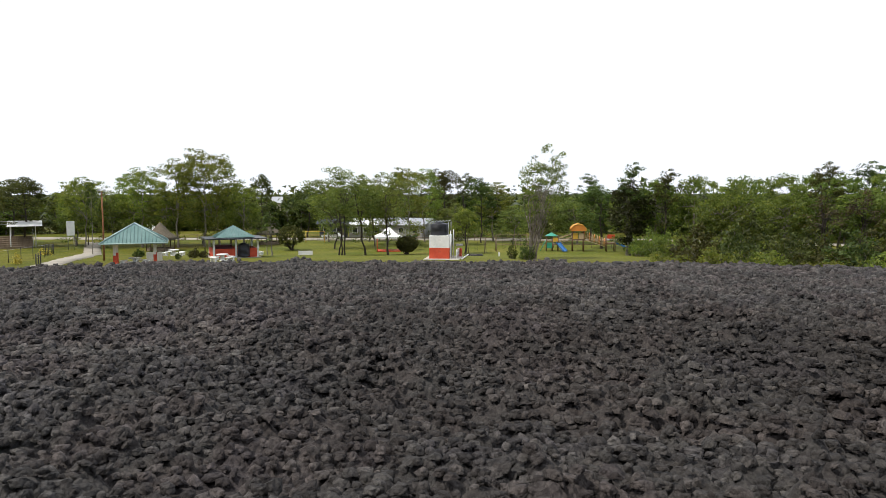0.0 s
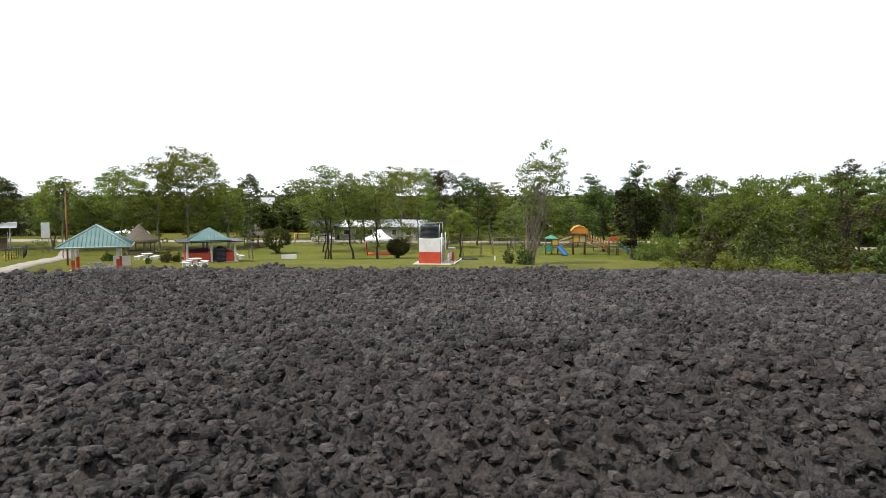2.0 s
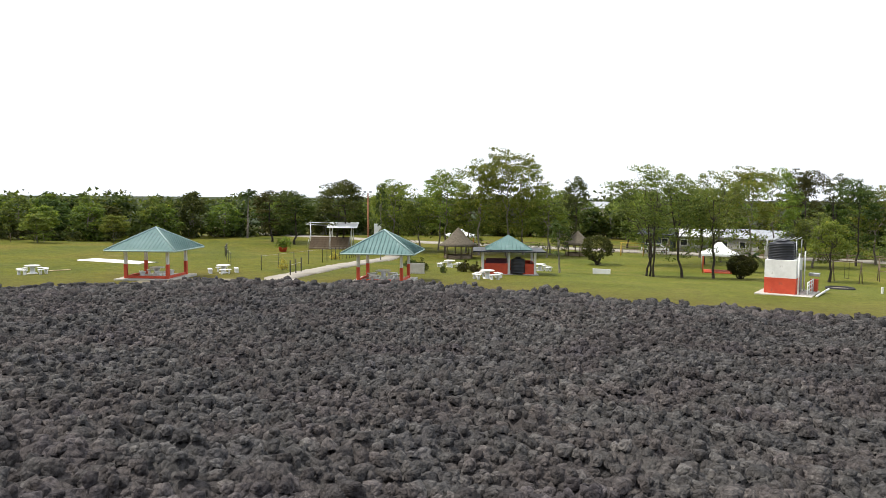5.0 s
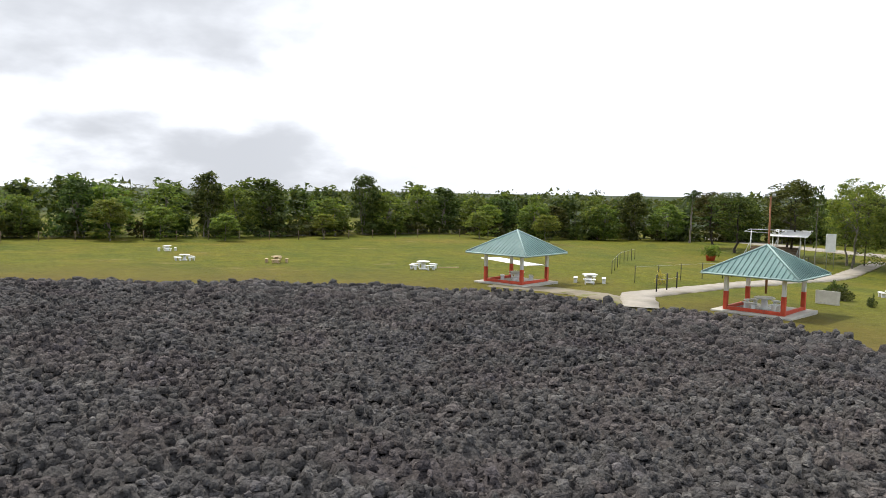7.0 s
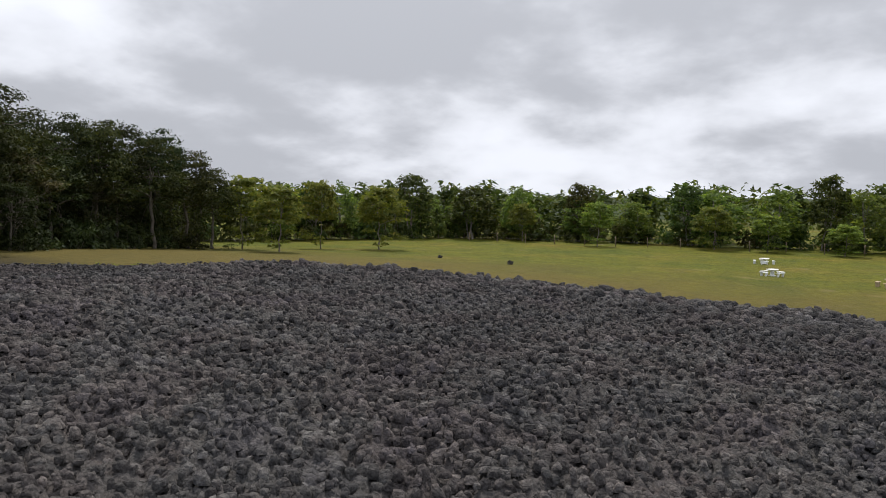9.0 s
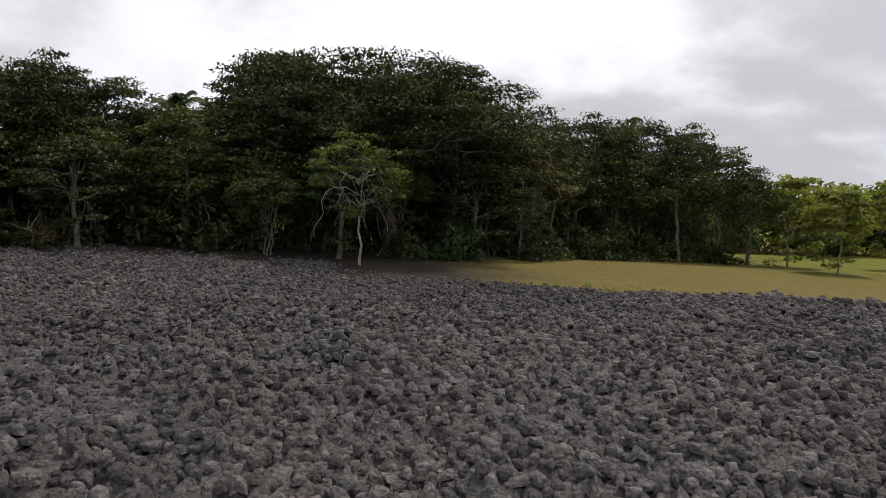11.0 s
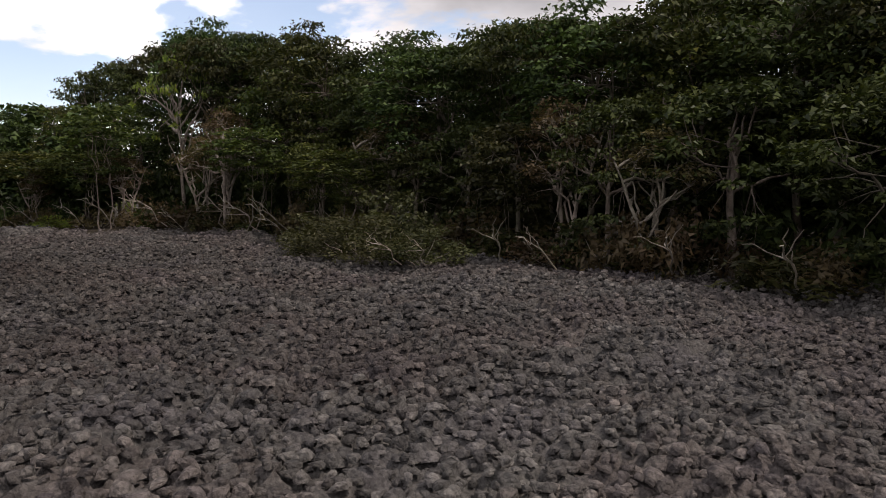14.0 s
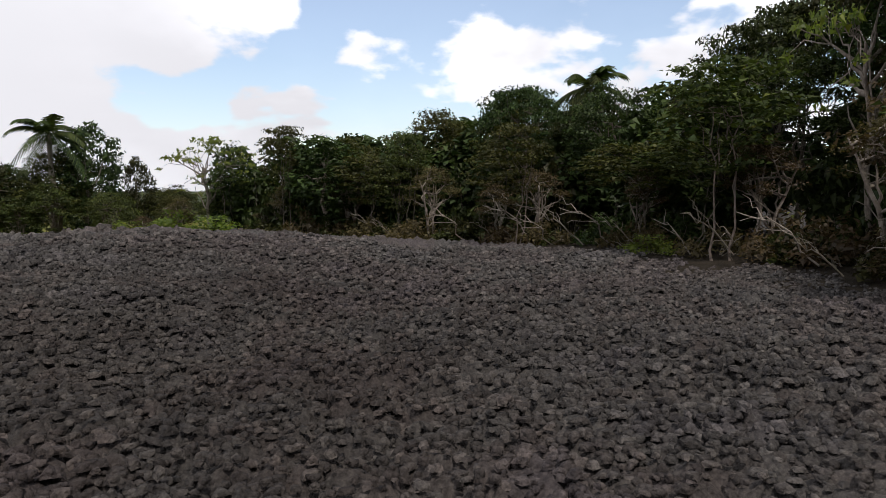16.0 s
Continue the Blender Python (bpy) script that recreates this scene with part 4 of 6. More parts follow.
w_f_spots = [(15.5, -25.9, 0.87, 0.9), (17.8, -26.1, 0.69, 0.8), (22.0, -24.0, 0.58, 0.64), (25.2, -21.0, 0.46, 0.49), (30.2, -15.6, 0.42, 0.52), (33.0, -12.4, 0.58, 0.6), (38.4, -2.1, 0.33, 0.41), (41.1, 6.8, 0.29, 0.4), (-34.3, -27.8, 0.93, 1.08), (-2.0, -26.4, 0.75, 0.8), (-5.2, -25.9, 0.6, 0.7), (6.5, -27.5, 0.8, 0.9), (28.6, -17.4, 0.48, 0.65), (37.0, -7.2, 0.62, 0.79), (37.7, -3.3, 0.48, 0.49), (40.2, 4.0, 0.43, 0.53)]
put_tagged(w_f, w_f_spots, WOOD_GROUP, 7)

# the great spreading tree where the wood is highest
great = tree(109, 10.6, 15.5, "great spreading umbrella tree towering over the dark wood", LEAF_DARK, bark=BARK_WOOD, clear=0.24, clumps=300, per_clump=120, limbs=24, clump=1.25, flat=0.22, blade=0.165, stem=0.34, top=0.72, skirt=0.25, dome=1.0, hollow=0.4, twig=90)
put_tagged(great, [(-25.6, -27.0, 1.0, 1.0)], WOOD_GROUP, 16)

# the tree in front of the wood, with bare pale drooping limbs
pale = tree(110, 5.6, 4.6, "small tree with pale bare drooping limbs before the wood", LEAF_MID, bark=BARK_PALE, clear=0.36, clumps=52, per_clump=70, limbs=6, clump=0.68, flat=0.22, blade=0.14, stem=0.07)
rng = np.random.default_rng(5)
for k in range(11):
    a = k * 0.571 + 0.2
    out = rng.uniform(1.1, 2.2)
    p0 = np.array([0, 0, rng.uniform(2.4, 3.6)])
    p1 = p0 + np.array([math.cos(a) * out * 0.6, math.sin(a) * out * 0.6, rng.uniform(0.2, 0.7)])
    p2 = p1 + np.array([math.cos(a) * out * 0.45, math.sin(a) * out * 0.45, -rng.uniform(0.9, 2.1)])
    way = np.concatenate([bend(rng, p0, p1, 0.1, 5, 0.04), bend(rng, p1, p2, 0.12, 6, 0.05)[1:]])
    part("bare_limb", mesh_from("bare_limb", *tube(way, np.linspace(0.03, 0.009, len(way)), 5), BARK_PALE, True), pale)
pale.matrix_basis = pose(-21.8, -20.3, gz(-21.8, -20.3) - 0.05, 0, 0, 40)

palm_a = palm(120, 6.6, 2.6, "palm with feathered fronds rising above the wood")
put_tagged(palm_a, [(-14.9, -30.2, 1.02, 0.85), (33.0, -19.6, 1.04, 0.95), (44.1, 14.6, 1.24, 1.25), (39.5, 19.5, 0.75, 0.8), (-19, 172, 1.9, 1.1), (-103.7, 103.5, 1.3, 1.1)], "palms", 3)

# undergrowth along the wood's edge
u_a = shrub(130, 1.9, 3.0, "dense dark green undergrowth bush at the wood's edge", LEAF_DARK, 42, 30, 0.5, 0.23)
u_b = shrub(131, 1.3, 2.6, "dry brownish thicket at the wood's edge", LEAF_DRY, 40, 30, 0.4, 0.16, bark=BARK_PALE)
u_c = shrub(132, 1.7, 2.6, "yellow-green bush at the mud's edge", LEAF_OLIVE, 44, 38, 0.45, 0.18)


def along(rng, way, gap, jitter, h, w):
    """Spots along a way, every gap metres, with sizes in the ranges h and w."""
    spots = []
    for (x0, y0), (x1, y1) in zip(way, way[1:]):
        n = max(1, round(math.hypot(x1 - x0, y1 - y0) / gap))
        for k in range(n):
            u = (k + rng.random()) / n
            spots.append((x0 + (x1 - x0) * u + rng.uniform(-jitter, jitter), y0 + (y1 - y0) * u + rng.uniform(-jitter, jitter), rng.uniform(*h), rng.uniform(*w)))
    return spots


rnd = random.Random(8)
EDGE = [(-53, -31.5), (-46, -30.8), (-40, -29.5), (-31, -24.8), (-24, -23.6), (-17, -22.8), (-9.5, -25.2), (-2, -26.2), (6, -26.8), (13, -27), (20.5, -24.6), (26.5, -19.5), (31.5, -14), (36, -8), (38.5, 2)]
BEHIND = [(x * 1.04, y * 1.1 - 1.6) for x, y in EDGE]
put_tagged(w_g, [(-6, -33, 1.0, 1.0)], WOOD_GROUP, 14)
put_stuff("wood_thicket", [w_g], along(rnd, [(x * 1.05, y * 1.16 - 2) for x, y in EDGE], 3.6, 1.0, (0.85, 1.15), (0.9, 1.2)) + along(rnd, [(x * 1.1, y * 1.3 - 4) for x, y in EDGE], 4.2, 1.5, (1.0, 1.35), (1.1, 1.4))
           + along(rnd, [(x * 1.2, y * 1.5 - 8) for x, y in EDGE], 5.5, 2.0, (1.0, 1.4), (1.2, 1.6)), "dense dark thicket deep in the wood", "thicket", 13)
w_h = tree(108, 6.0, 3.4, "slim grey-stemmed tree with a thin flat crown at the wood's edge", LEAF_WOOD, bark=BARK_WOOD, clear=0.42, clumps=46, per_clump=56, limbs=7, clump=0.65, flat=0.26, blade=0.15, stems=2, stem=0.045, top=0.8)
put_tagged(w_h, along(rnd, [(6, -26.2), (13, -26.2), (20.5, -23.6), (26.5, -18.6), (31.5, -13.2), (36, -7), (38.3, 1)], 3.4, 1.5, (0.5, 1.05), (0.7, 1.25)), WOOD_GROUP, 15)
u_d = shrub(133, 2.2, 3.2, "dense small-leaved dark bush spilling onto the mud", LEAF_BRUSH, 64, 62, 0.5, 0.13)
put_tagged(u_d, [(2.2, -22.3, 0.65, 0.85), (4.4, -22.7, 0.6, 0.8), (0.6, -23.1, 0.5, 0.8), (6.1, -23.6, 0.6, 0.8), (3.2, -24.0, 0.95, 0.95)], "undergrowth", 12)
put_tagged(u_a, along(rnd, EDGE[:5], 3.8, 0.6, (0.6, 1.2), (0.7, 1.1)) + along(rnd, EDGE[6:], 3.0, 0.6, (0.35, 0.75), (0.6, 1.0)) + along(rnd, BEHIND, 3.2, 1.2, (1.2, 2.2), (1.0, 1.5)), "undergrowth", 9)
put_tagged(u_b, along(rnd, EDGE[6:], 2.3, 0.6, (0.6, 1.5), (0.7, 1.1)), "undergrowth", 10)
put_tagged(u_c, [(22.6, -20.8, 0.4, 0.6), (37, 0.5, 0.8, 1.1),
                 (39.5, 4, 1.1, 1.2), (41, 7.5, 0.9, 1.2)], "undergrowth", 11)


def dead_branch(seed, spots, length, label):
    """Fallen and leaning bare branches, forked."""
    r = np.random.default_rng(seed)
    root = tagged(new("fallen_branch"), label, "branch", "bare branches at the wood's edge")
    main = bend(r, (0, 0, 0.02), (length * 0.8, 0.2, length * 0.55), 0.10, 8, 0.03)
    pieces = [tube(main, np.linspace(0.026, 0.010, 8), 5)]
    for k in range(4):
        s = main[2 + k]
        e = s + np.array([length * r.uniform(0.15, 0.4), r.normal(0, 0.25) * length, length * r.uniform(-0.05, 0.35)])
        pieces.append(tube(bend(r, s, e, 0.06, 5, 0.05), np.linspace(0.018, 0.006, 5), 4))
    part("branch", mesh_from("branch", *gather(pieces), BARK, True), root)
    poses = [pose(x, y, gz(x, y) + 0.1, 0, 0, turn) @ Matrix.Scale(size, 4) for x, y, turn, size in spots]
    for m in poses[1:]:
        copy_thing(root, m)
    root.matrix_basis = poses[0]


dead_branch(140, [(0.2, -21.9, 60, 0.6), (-0.4, -22.2, 110, 0.6), (9.4, -24.8, 40, 0.8), (19.8, -22.6, 150, 0.8), (21.4, -21.8, 30, 0.9), (26, -17.8, 120, 0.9), (12.5, -25.6, 75, 1.1), (14.6, -25.2, 120, 1.2), (18.2, -24.3, 60, 1.2), (24.4, -19.9, 100, 1.2), (27.6, -17.2, 70, 1.3), (30.4, -14.2, 130, 1.2), (34.6, -9.4, 60, 1.2)], 2.1, "bare pale forked branch leaning from the thicket")
dead_branch(141, [(-3.6, -23.7, 70, 0.9), (-1.5, -24.1, 110, 1.0), (16.5, -24.2, 80, 0.8), (23.6, -20.6, 60, 0.9), (29.2, -15.5, 140, 0.9), (33.2, -10.6, 100, 0.9), (-9.2, -24.3, 85, 1.1), (-6.1, -25.0, 100, 1.0), (7.6, -26.0, 95, 1.2), (11.2, -26.2, 60, 1.3), (20.8, -22.9, 110, 1.3), (25.4, -18.9, 80, 1.2)], 1.8, "crooked pale bare stem at the wood's edge")

# the sparse, flat-topped tree and the dark round trees past the eastern shoulder
sparse = tree(150, 6.2, 7.5, "sparse flat-topped tree with bare limbs against the sky", LEAF_OLIVE, bark=BARK, clear=0.45, clumps=60, per_clump=14, limbs=16, clump=0.5, flat=0.25, blade=0.22, top=0.7, skirt=0.0)
put(sparse, [(39.5, 1.6, 1.0, 0.8), (21.5, -27.0, 1.42, 0.7)], seed=4)
round_a = tree(151, 6.4, 4.6, "dark round-headed tree beyond the mud's shoulder", LEAF_DARK, clear=0.16, clumps=95, per_clump=42, clump=0.6, flat=0.6, blade=0.22)
put(round_a, [(45.6, 13.4, 1.46, 1.05), (48.3, 11.2, 1.1, 0.55), (36.5, -6.2, 0.9, 1.1), (49, 21, 1.2, 1.1), (43, 19.5, 1.2, 1.1), (20.3, 73.5, 1.5, 1.45), (55, 26, 1.1, 1.2), (52, 34, 1.0, 1.2)], seed=5)

# ---- the belt of trees across the field to the west ----
f_a = tree(160, 8.2, 6.5, "mid green tree of the distant belt", LEAF_OLIVE, clear=0.03, clumps=100, per_clump=32, clump=1.05, flat=0.42, blade=0.37, limbs=4, twig=8, skirt=0.8)
f_b = tree(161, 7.6, 6.0, "olive green tree of the distant belt", LEAF_OLIVE, clear=0.05, clumps=95, per_clump=32, clump=1.0, flat=0.4, blade=0.37, limbs=4, twig=8, skirt=0.8)
f_c = tree(162, 8.8, 5.5, "green many-stemmed tree of the distant belt", LEAF_MID, clear=0.10, clumps=95, per_clump=32, clump=1.0, flat=0.45, blade=0.37, limbs=5, stems=3, twig=8, skirt=0.6)
BELT = [(-62, -52), (-85, -45), (-104, -33), (-108, -5), (-106, 24), (-112, 55), (-118, 82), (-110, 106), (-96, 128), (-60, 146), (-20, 150), (25, 140), (60, 118), (84, 86)]
belt = along(rnd, BELT, 4.6, 2.0, (0.72, 1.12), (0.85, 1.25))
for proto, k in ((f_a, 0), (f_b, 1), (f_c, 2)):
    put_tagged(proto, belt[k::3], "belt of trees across the field", 20 + k)
f_d = tree(165, 8.0, 6.5, "plain green tree of the woods behind the belt", LEAF_MID, clear=0.05, clumps=44, per_clump=15, clump=1.2, flat=0.6, blade=0.75, limbs=3, twig=3, skirt=1.0, hollow=0.3)
put_tagged(f_d, [(-118, 20, 1, 1)], "belt of trees across the field", 23)
put_stuff("belt_woods", [f_d], along(rnd, [(x - 9, y - 2) for x, y in BELT], 5.0, 3.0, (0.85, 1.15), (0.95, 1.25)), "green woods behind the belt of trees", "woods", 29)
under = shrub(163, 2.4, 4.4, "low green bush along the field's far edge", LEAF_MID, 32, 18, 0.65, 0.44)
put_tagged(under, along(rnd, BELT, 3.3, 1.0, (0.9, 1.7), (0.9, 1.4)), "bushes along the field", 24)

# young light green trees standing out in the field
young = tree(170, 6.2, 5.2, "young light green tree with tiered branches on the grass", LEAF_LIGHT, clear=0.10, clumps=105, per_clump=46, clump=0.75, flat=0.3, blade=0.26, stem=0.08, limbs=8)
put_tagged(young, [(-56.7, -30.2, 1.1, 0.95), (-55.2, -24.8, 0.95, 0.95), (-66.3, -28.5, 1.15, 0.85), (-71.0, -24.4, 1.1, 1.1), (-98, -8, 0.95, 0.9), (-100, 6, 0.9, 1.0), (-100, 12, 0.75, 0.9), (-98, 20, 0.6, 0.9), (-101, 34, 0.6, 0.8), (-104, 62, 0.9, 1.0), (-99, 58, 0.7, 1.0),
                   (-103, -20, 0.9, 0.9), (-96, 68, 0.75, 0.9)], "young trees on the field", 25)

# far woods to the horizon, all round
rf = np.random.default_rng(77)
N = 2600
ang, dist = rf.uniform(0, 2 * math.pi, N), rf.uniform(170, 700, N)
cx, cy = np.cos(ang) * dist, 20 + np.sin(ang) * dist
far_c = np.stack([cx, cy, rf.uniform(0.0, 1.0, N) * (2.4 + 8.0 * vnoise(ang * 13, dist / 160, 61)) - 1.2], 1)
woods = new("far_woods", mesh_from("far_woods", *leaves(rf, far_c, 38, 5.0, 0.55, 1.35, 0.7, 0.5, 0.0), LEAF_MID))
tagged(woods, "far low woods out to the horizon", "woods", kind="stuff")


# ---- building blocks for made things ----
def box(name, size, mat, bevel=0.015):
    bm = bmesh.new()
    bmesh.ops.create_cube(bm, size=1.0)
    bmesh.ops.scale(bm, vec=size, verts=bm.verts)
    if bevel:
        bmesh.ops.bevel(bm, geom=bm.edges[:], offset=min(bevel, min(size) * 0.3), segments=1, affect="EDGES")
    me = bpy.data.meshes.new(name)
    bm.to_mesh(me)
    bm.free()
    me.materials.append(mat)
    return me


def rod(name, points, radius, mat, sides=8):
    """A round bar along points."""
    r = np.full(len(points), radius) if np.isscalar(radius) else radius
    v, q = tube(points, r, sides)
    me = mesh_from(name, v, q, mat, True)
    bm = bmesh.new()
    bm.from_mesh(me)
    bmesh.ops.holes_fill(bm, edges=[e for e in bm.edges if e.is_boundary])
    bm.to_mesh(me)
    bm.free()
    return me


def lathe(name, profile, mat, sides=20):
    """A turned body from (radius, height) pairs."""
    ang = np.arange(sides) * 2 * math.pi / sides
    v = np.array([(r * math.cos(a), r * math.sin(a), z) for r, z in profile for a in ang])
    n = len(profile)
    i, j = np.meshgrid(np.arange(n - 1), np.arange(sides), indexing="ij")
    q = np.stack([i * sides + j, i * sides + (j + 1) % sides, (i + 1) * sides + (j + 1) % sides, (i + 1) * sides + j], -1).reshape(-1, 4)
    return mesh_from(name, v, q, mat, True)


def poly(name, verts, faces, mat, thick=0.0):
    """A small mesh from corners; thick turns a sheet into a slab."""
    bm = bmesh.new()
    vs = [bm.verts.new(v) for v in verts]
    for f in faces:
        bm.faces.new([vs[i] for i in f])
    bmesh.ops.recalc_face_normals(bm, faces=bm.faces)
    if thick:
        bmesh.ops.solidify(bm, geom=bm.faces[:], thickness=thick)
    me = bpy.data.meshes.new(name)
    bm.to_mesh(me)
    bm.free()
    me.materials.append(mat)
    return me


def at(ob, x, y, z, rz=0, rx=0, ry=0):
    ob.matrix_basis = pose(x, y, z, rx, ry, rz)
    return ob


def stand(root, x, y, turn=0, lift=0.0):
    root.matrix_basis = pose(x, y, gz(x, y) + lift, 0, 0, turn)
    return root


# ---- picnic tables of whitewashed concrete ----
def picnic_table(label, paint):
    root = tagged(new("picnic_table"), label, "table", "concrete picnic tables")
    at(part("tabletop", lathe("tabletop", [(0, 0.0), (0.62, 0.0), (0.66, 0.03), (0.66, 0.07), (0.62, 0.09), (0, 0.09)], paint, 8), root), 0, 0, 0.68)
    at(part("pedestal", lathe("pedestal", [(0.42, 0), (0.42, 0.06), (0.22, 0.14), (0.20, 0.55), (0.34, 0.70), (0, 0.70)], paint, 10), root), 0, 0, 0)
    seat_me, leg_me = box("bench_seat", (1.05, 0.34, 0.09), paint, 0.03), box("bench_leg", (0.12, 0.28, 0.40), paint, 0.02)
    for a in (45, 135, 225, 315):
        r = radians(a)
        b = at(part("bench", seat_me, root), 1.18 * math.cos(r), 1.18 * math.sin(r), 0.43, a + 90)
        for sx in (-0.33, 0.33):
            at(part("bench_leg", leg_me, b), sx, 0, -0.23)
    return root


TABLES = [(-46.7, 36.1, 20, 0.16), (-30.6, 44.2, 40, 0.16), (-45.5, 41.9, 10, 0), (-57.9, 32.8, 60, 0), (-69.3, 13.4, 0, 0), (-82.2, 12.3, 50, 0), (-24.8, 50.8, 15, 0), (-26.5, 66.5, 30, 0), (-34, 61, 10, 0)]
first_table = picnic_table("whitewashed concrete picnic table with four benches on the grass", WHITE_PAINT)
table_poses = [pose(x, y, gz(x, y) + lift, 0, 0, turn) @ Matrix.Scale(0.92 if x > -58 else 0.72, 4) for x, y, turn, lift in TABLES]
for m in table_poses[1:]:
    copy_thing(first_table, m)
first_table.matrix_basis = table_poses[0]
tan_table = picnic_table("tan timber-coloured picnic table with four benches on the grass", TAN_PLASTIC)
tan_table.matrix_basis = pose(-66.0, 21.3, gz(-66.0, 21.3), 0, 0, 30) @ Matrix.Scale(0.78, 4)


# ---- picnic shelters with green metal roofs ----
def shelter(label, s=3.3, S=5.5, eave=2.35, peak=4.0):
    root = tagged(new("picnic_shelter"), label, "shelter", "green-roofed picnic shelters")
    at(part("slab", box("slab", (4.6, 4.6, 0.30), CONCRETE, 0.03), root, "pale concrete slab"), 0, 0, 0.0)
    h = s / 2
    low, high = box("post_foot", (0.24, 0.24, 1.12), RED_PAINT, 0.02), box("post", (0.22, 0.22, eave - 1.0), WHITE_PAINT, 0.02)
    for sx in (-h, h):
        for sy in (-h, h):
            p = at(part("post", high, root, "white-painted post"), sx, sy, 0.15 + 1.1 + (eave - 1.2) / 2)
            at(part("post_foot", low, p, "red-painted lower post"), 0, 0, -(eave - 1.2) / 2 - 0.55)
    long = box("kerb", (s - 0.24, 0.16, 0.20), RED_PAINT, 0.02)
    for x, y, a in ((0, -h, 0), (-h, 0, 90), (h, 0, 90)):
        at(part("kerb", long, root, "low red kerb"), x, y, 0.15 + 0.10, a)
    H, t = S / 2, 0.035
    corners = [(-H, -H), (H, -H), (H, H), (-H, H)]
    for k in range(4):
        (x0, y0), (x1, y1) = corners[k], corners[(k + 1) % 4]
        slope = part("roof_slope", poly("roof_slope", [(x0, y0, eave), (x1, y1, eave), (0, 0, peak)], [(0, 1, 2)], ROOF_GREEN, 0.03), root, "green ribbed metal roof sheet")
        # standing seams from eave to hip
        for u in np.linspace(0.06, 0.94, 17):
            bx, by = x0 + (x1 - x0) * u, y0 + (y1 - y0) * u
            w = 1 - abs(2 * u - 1)
            mx_, my_ = (x0 + x1) / 2, (y0 + y1) / 2
            ex, ey, ez = bx - mx_ * w, by - my_ * w, eave + (peak - eave) * w
            part("seam", rod("seam", [(bx, by, eave + 0.03), (ex, ey, ez + 0.03)], 0.022, ROOF_GREEN, 4), slope)
        part("fascia", rod("fascia", [(x0, y0, eave - 0.03), (x1, y1, eave - 0.03)], 0.06, ROOF_PALE, 4), root, "pale green fascia board")
        part("hip_cap", rod("hip_cap", [(x0, y0, eave + 0.04), (0, 0, peak + 0.04)], 0.055, ROOF_PALE, 5), root, "pale green metal hip cap")
    part("ceiling_board", poly("ceiling_board", [(-H + .2, -H + .2, eave - 0.02), (H - .2, -H + .2, eave - 0.02), (H - .2, H - .2, eave - 0.02), (-H + .2, H - .2, eave - 0.02)], [(0, 1, 2, 3)], WHITE_PAINT, 0.02), root)
    return root


stand(shelter("open picnic shelter, green hipped metal roof, red-footed posts"), -46.6, 36.0, 26)
stand(shelter("open picnic shelter, green hipped metal roof beside the path"), -30.4, 44.0, 23)


# ---- the refreshment kiosk ----
def kiosk():
    root = tagged(new("kiosk"), "red and white kiosk with a green peaked roof and dark eaves", "kiosk")
    part("slab", box("slab", (6.6, 5.2, 0.3), CONCRETE, 0.03), root)
    post = box("post", (0.26, 0.26, 2.3), WHITE_PAINT, 0.02)
    for x in (-2.9, 0.0, 2.9):
        for y in (-2.2, 2.2):
            at(part("post", post, root, "white square post"), x, y, 1.25)
    at(part("front_wall", box("front_wall", (2.75, 0.18, 1.05), RED_PAINT), root, "low red wall"), -1.45, -2.2, 0.65)
    at(part("front_wall", box("front_wall", (1.3, 0.18, 1.05), RED_PAINT), root, "low red wall"), 2.2, -2.2, 0.65)
    for x in (-2.9, 2.9):
        at(part("side_wall", box("side_wall", (0.18, 4.2, 1.05), RED_PAINT), root, "low red wall"), x, 0, 0.65)
    at(part("back_wall", box("back_wall", (5.6, 0.18, 1.05), RED_PAINT), root, "low red wall"), 0, 2.2, 0.65)
    at(part("counter", box("counter", (2.4, 0.8, 1.35), MAROON), root), -1.3, 0.8, 0.8)
    H = [(-4.0, -3.2), (4.0, -3.2), (4.0, 3.2), (-4.0, 3.2)]
    e = 2.42
    part("eave_deck", poly("eave_deck", [(x, y, e) for x, y in H], [(0, 1, 2, 3)], TANK_BLACK, 0.12), root, "dark flat eave")
    P = [(-2.6, -2.3), (2.6, -2.3), (2.6, 2.3), (-2.6, 2.3)]
    for k in range(4):
        (x0, y0), (x1, y1) = P[k], P[(k + 1) % 4]
        sl = part("roof_slope", poly("roof_slope", [(x0, y0, e + 0.08), (x1, y1, e + 0.08), (0, 0, 3.85)], [(0, 1, 2)], ROOF_GREEN, 0.03), root, "green metal roof")
        for u in np.linspace(0.1, 0.9, 11):
            w = 1 - abs(2 * u - 1)
            bx, by = x0 + (x1 - x0) * u, y0 + (y1 - y0) * u
            part("seam", rod("seam", [(bx, by, e + 0.1), (bx - (x0 + x1) / 2 * w, by - (y0 + y1) / 2 * w, e + 0.1 + (3.75 - e) * w)], 0.022, ROOF_GREEN, 4), sl)
    return root


kiosk_ob = stand(kiosk(), -25.6, 56.6, 27)
kiosk_ob.matrix_basis = kiosk_ob.matrix_basis @ Matrix.Diagonal((0.78, 0.8, 0.9, 1))


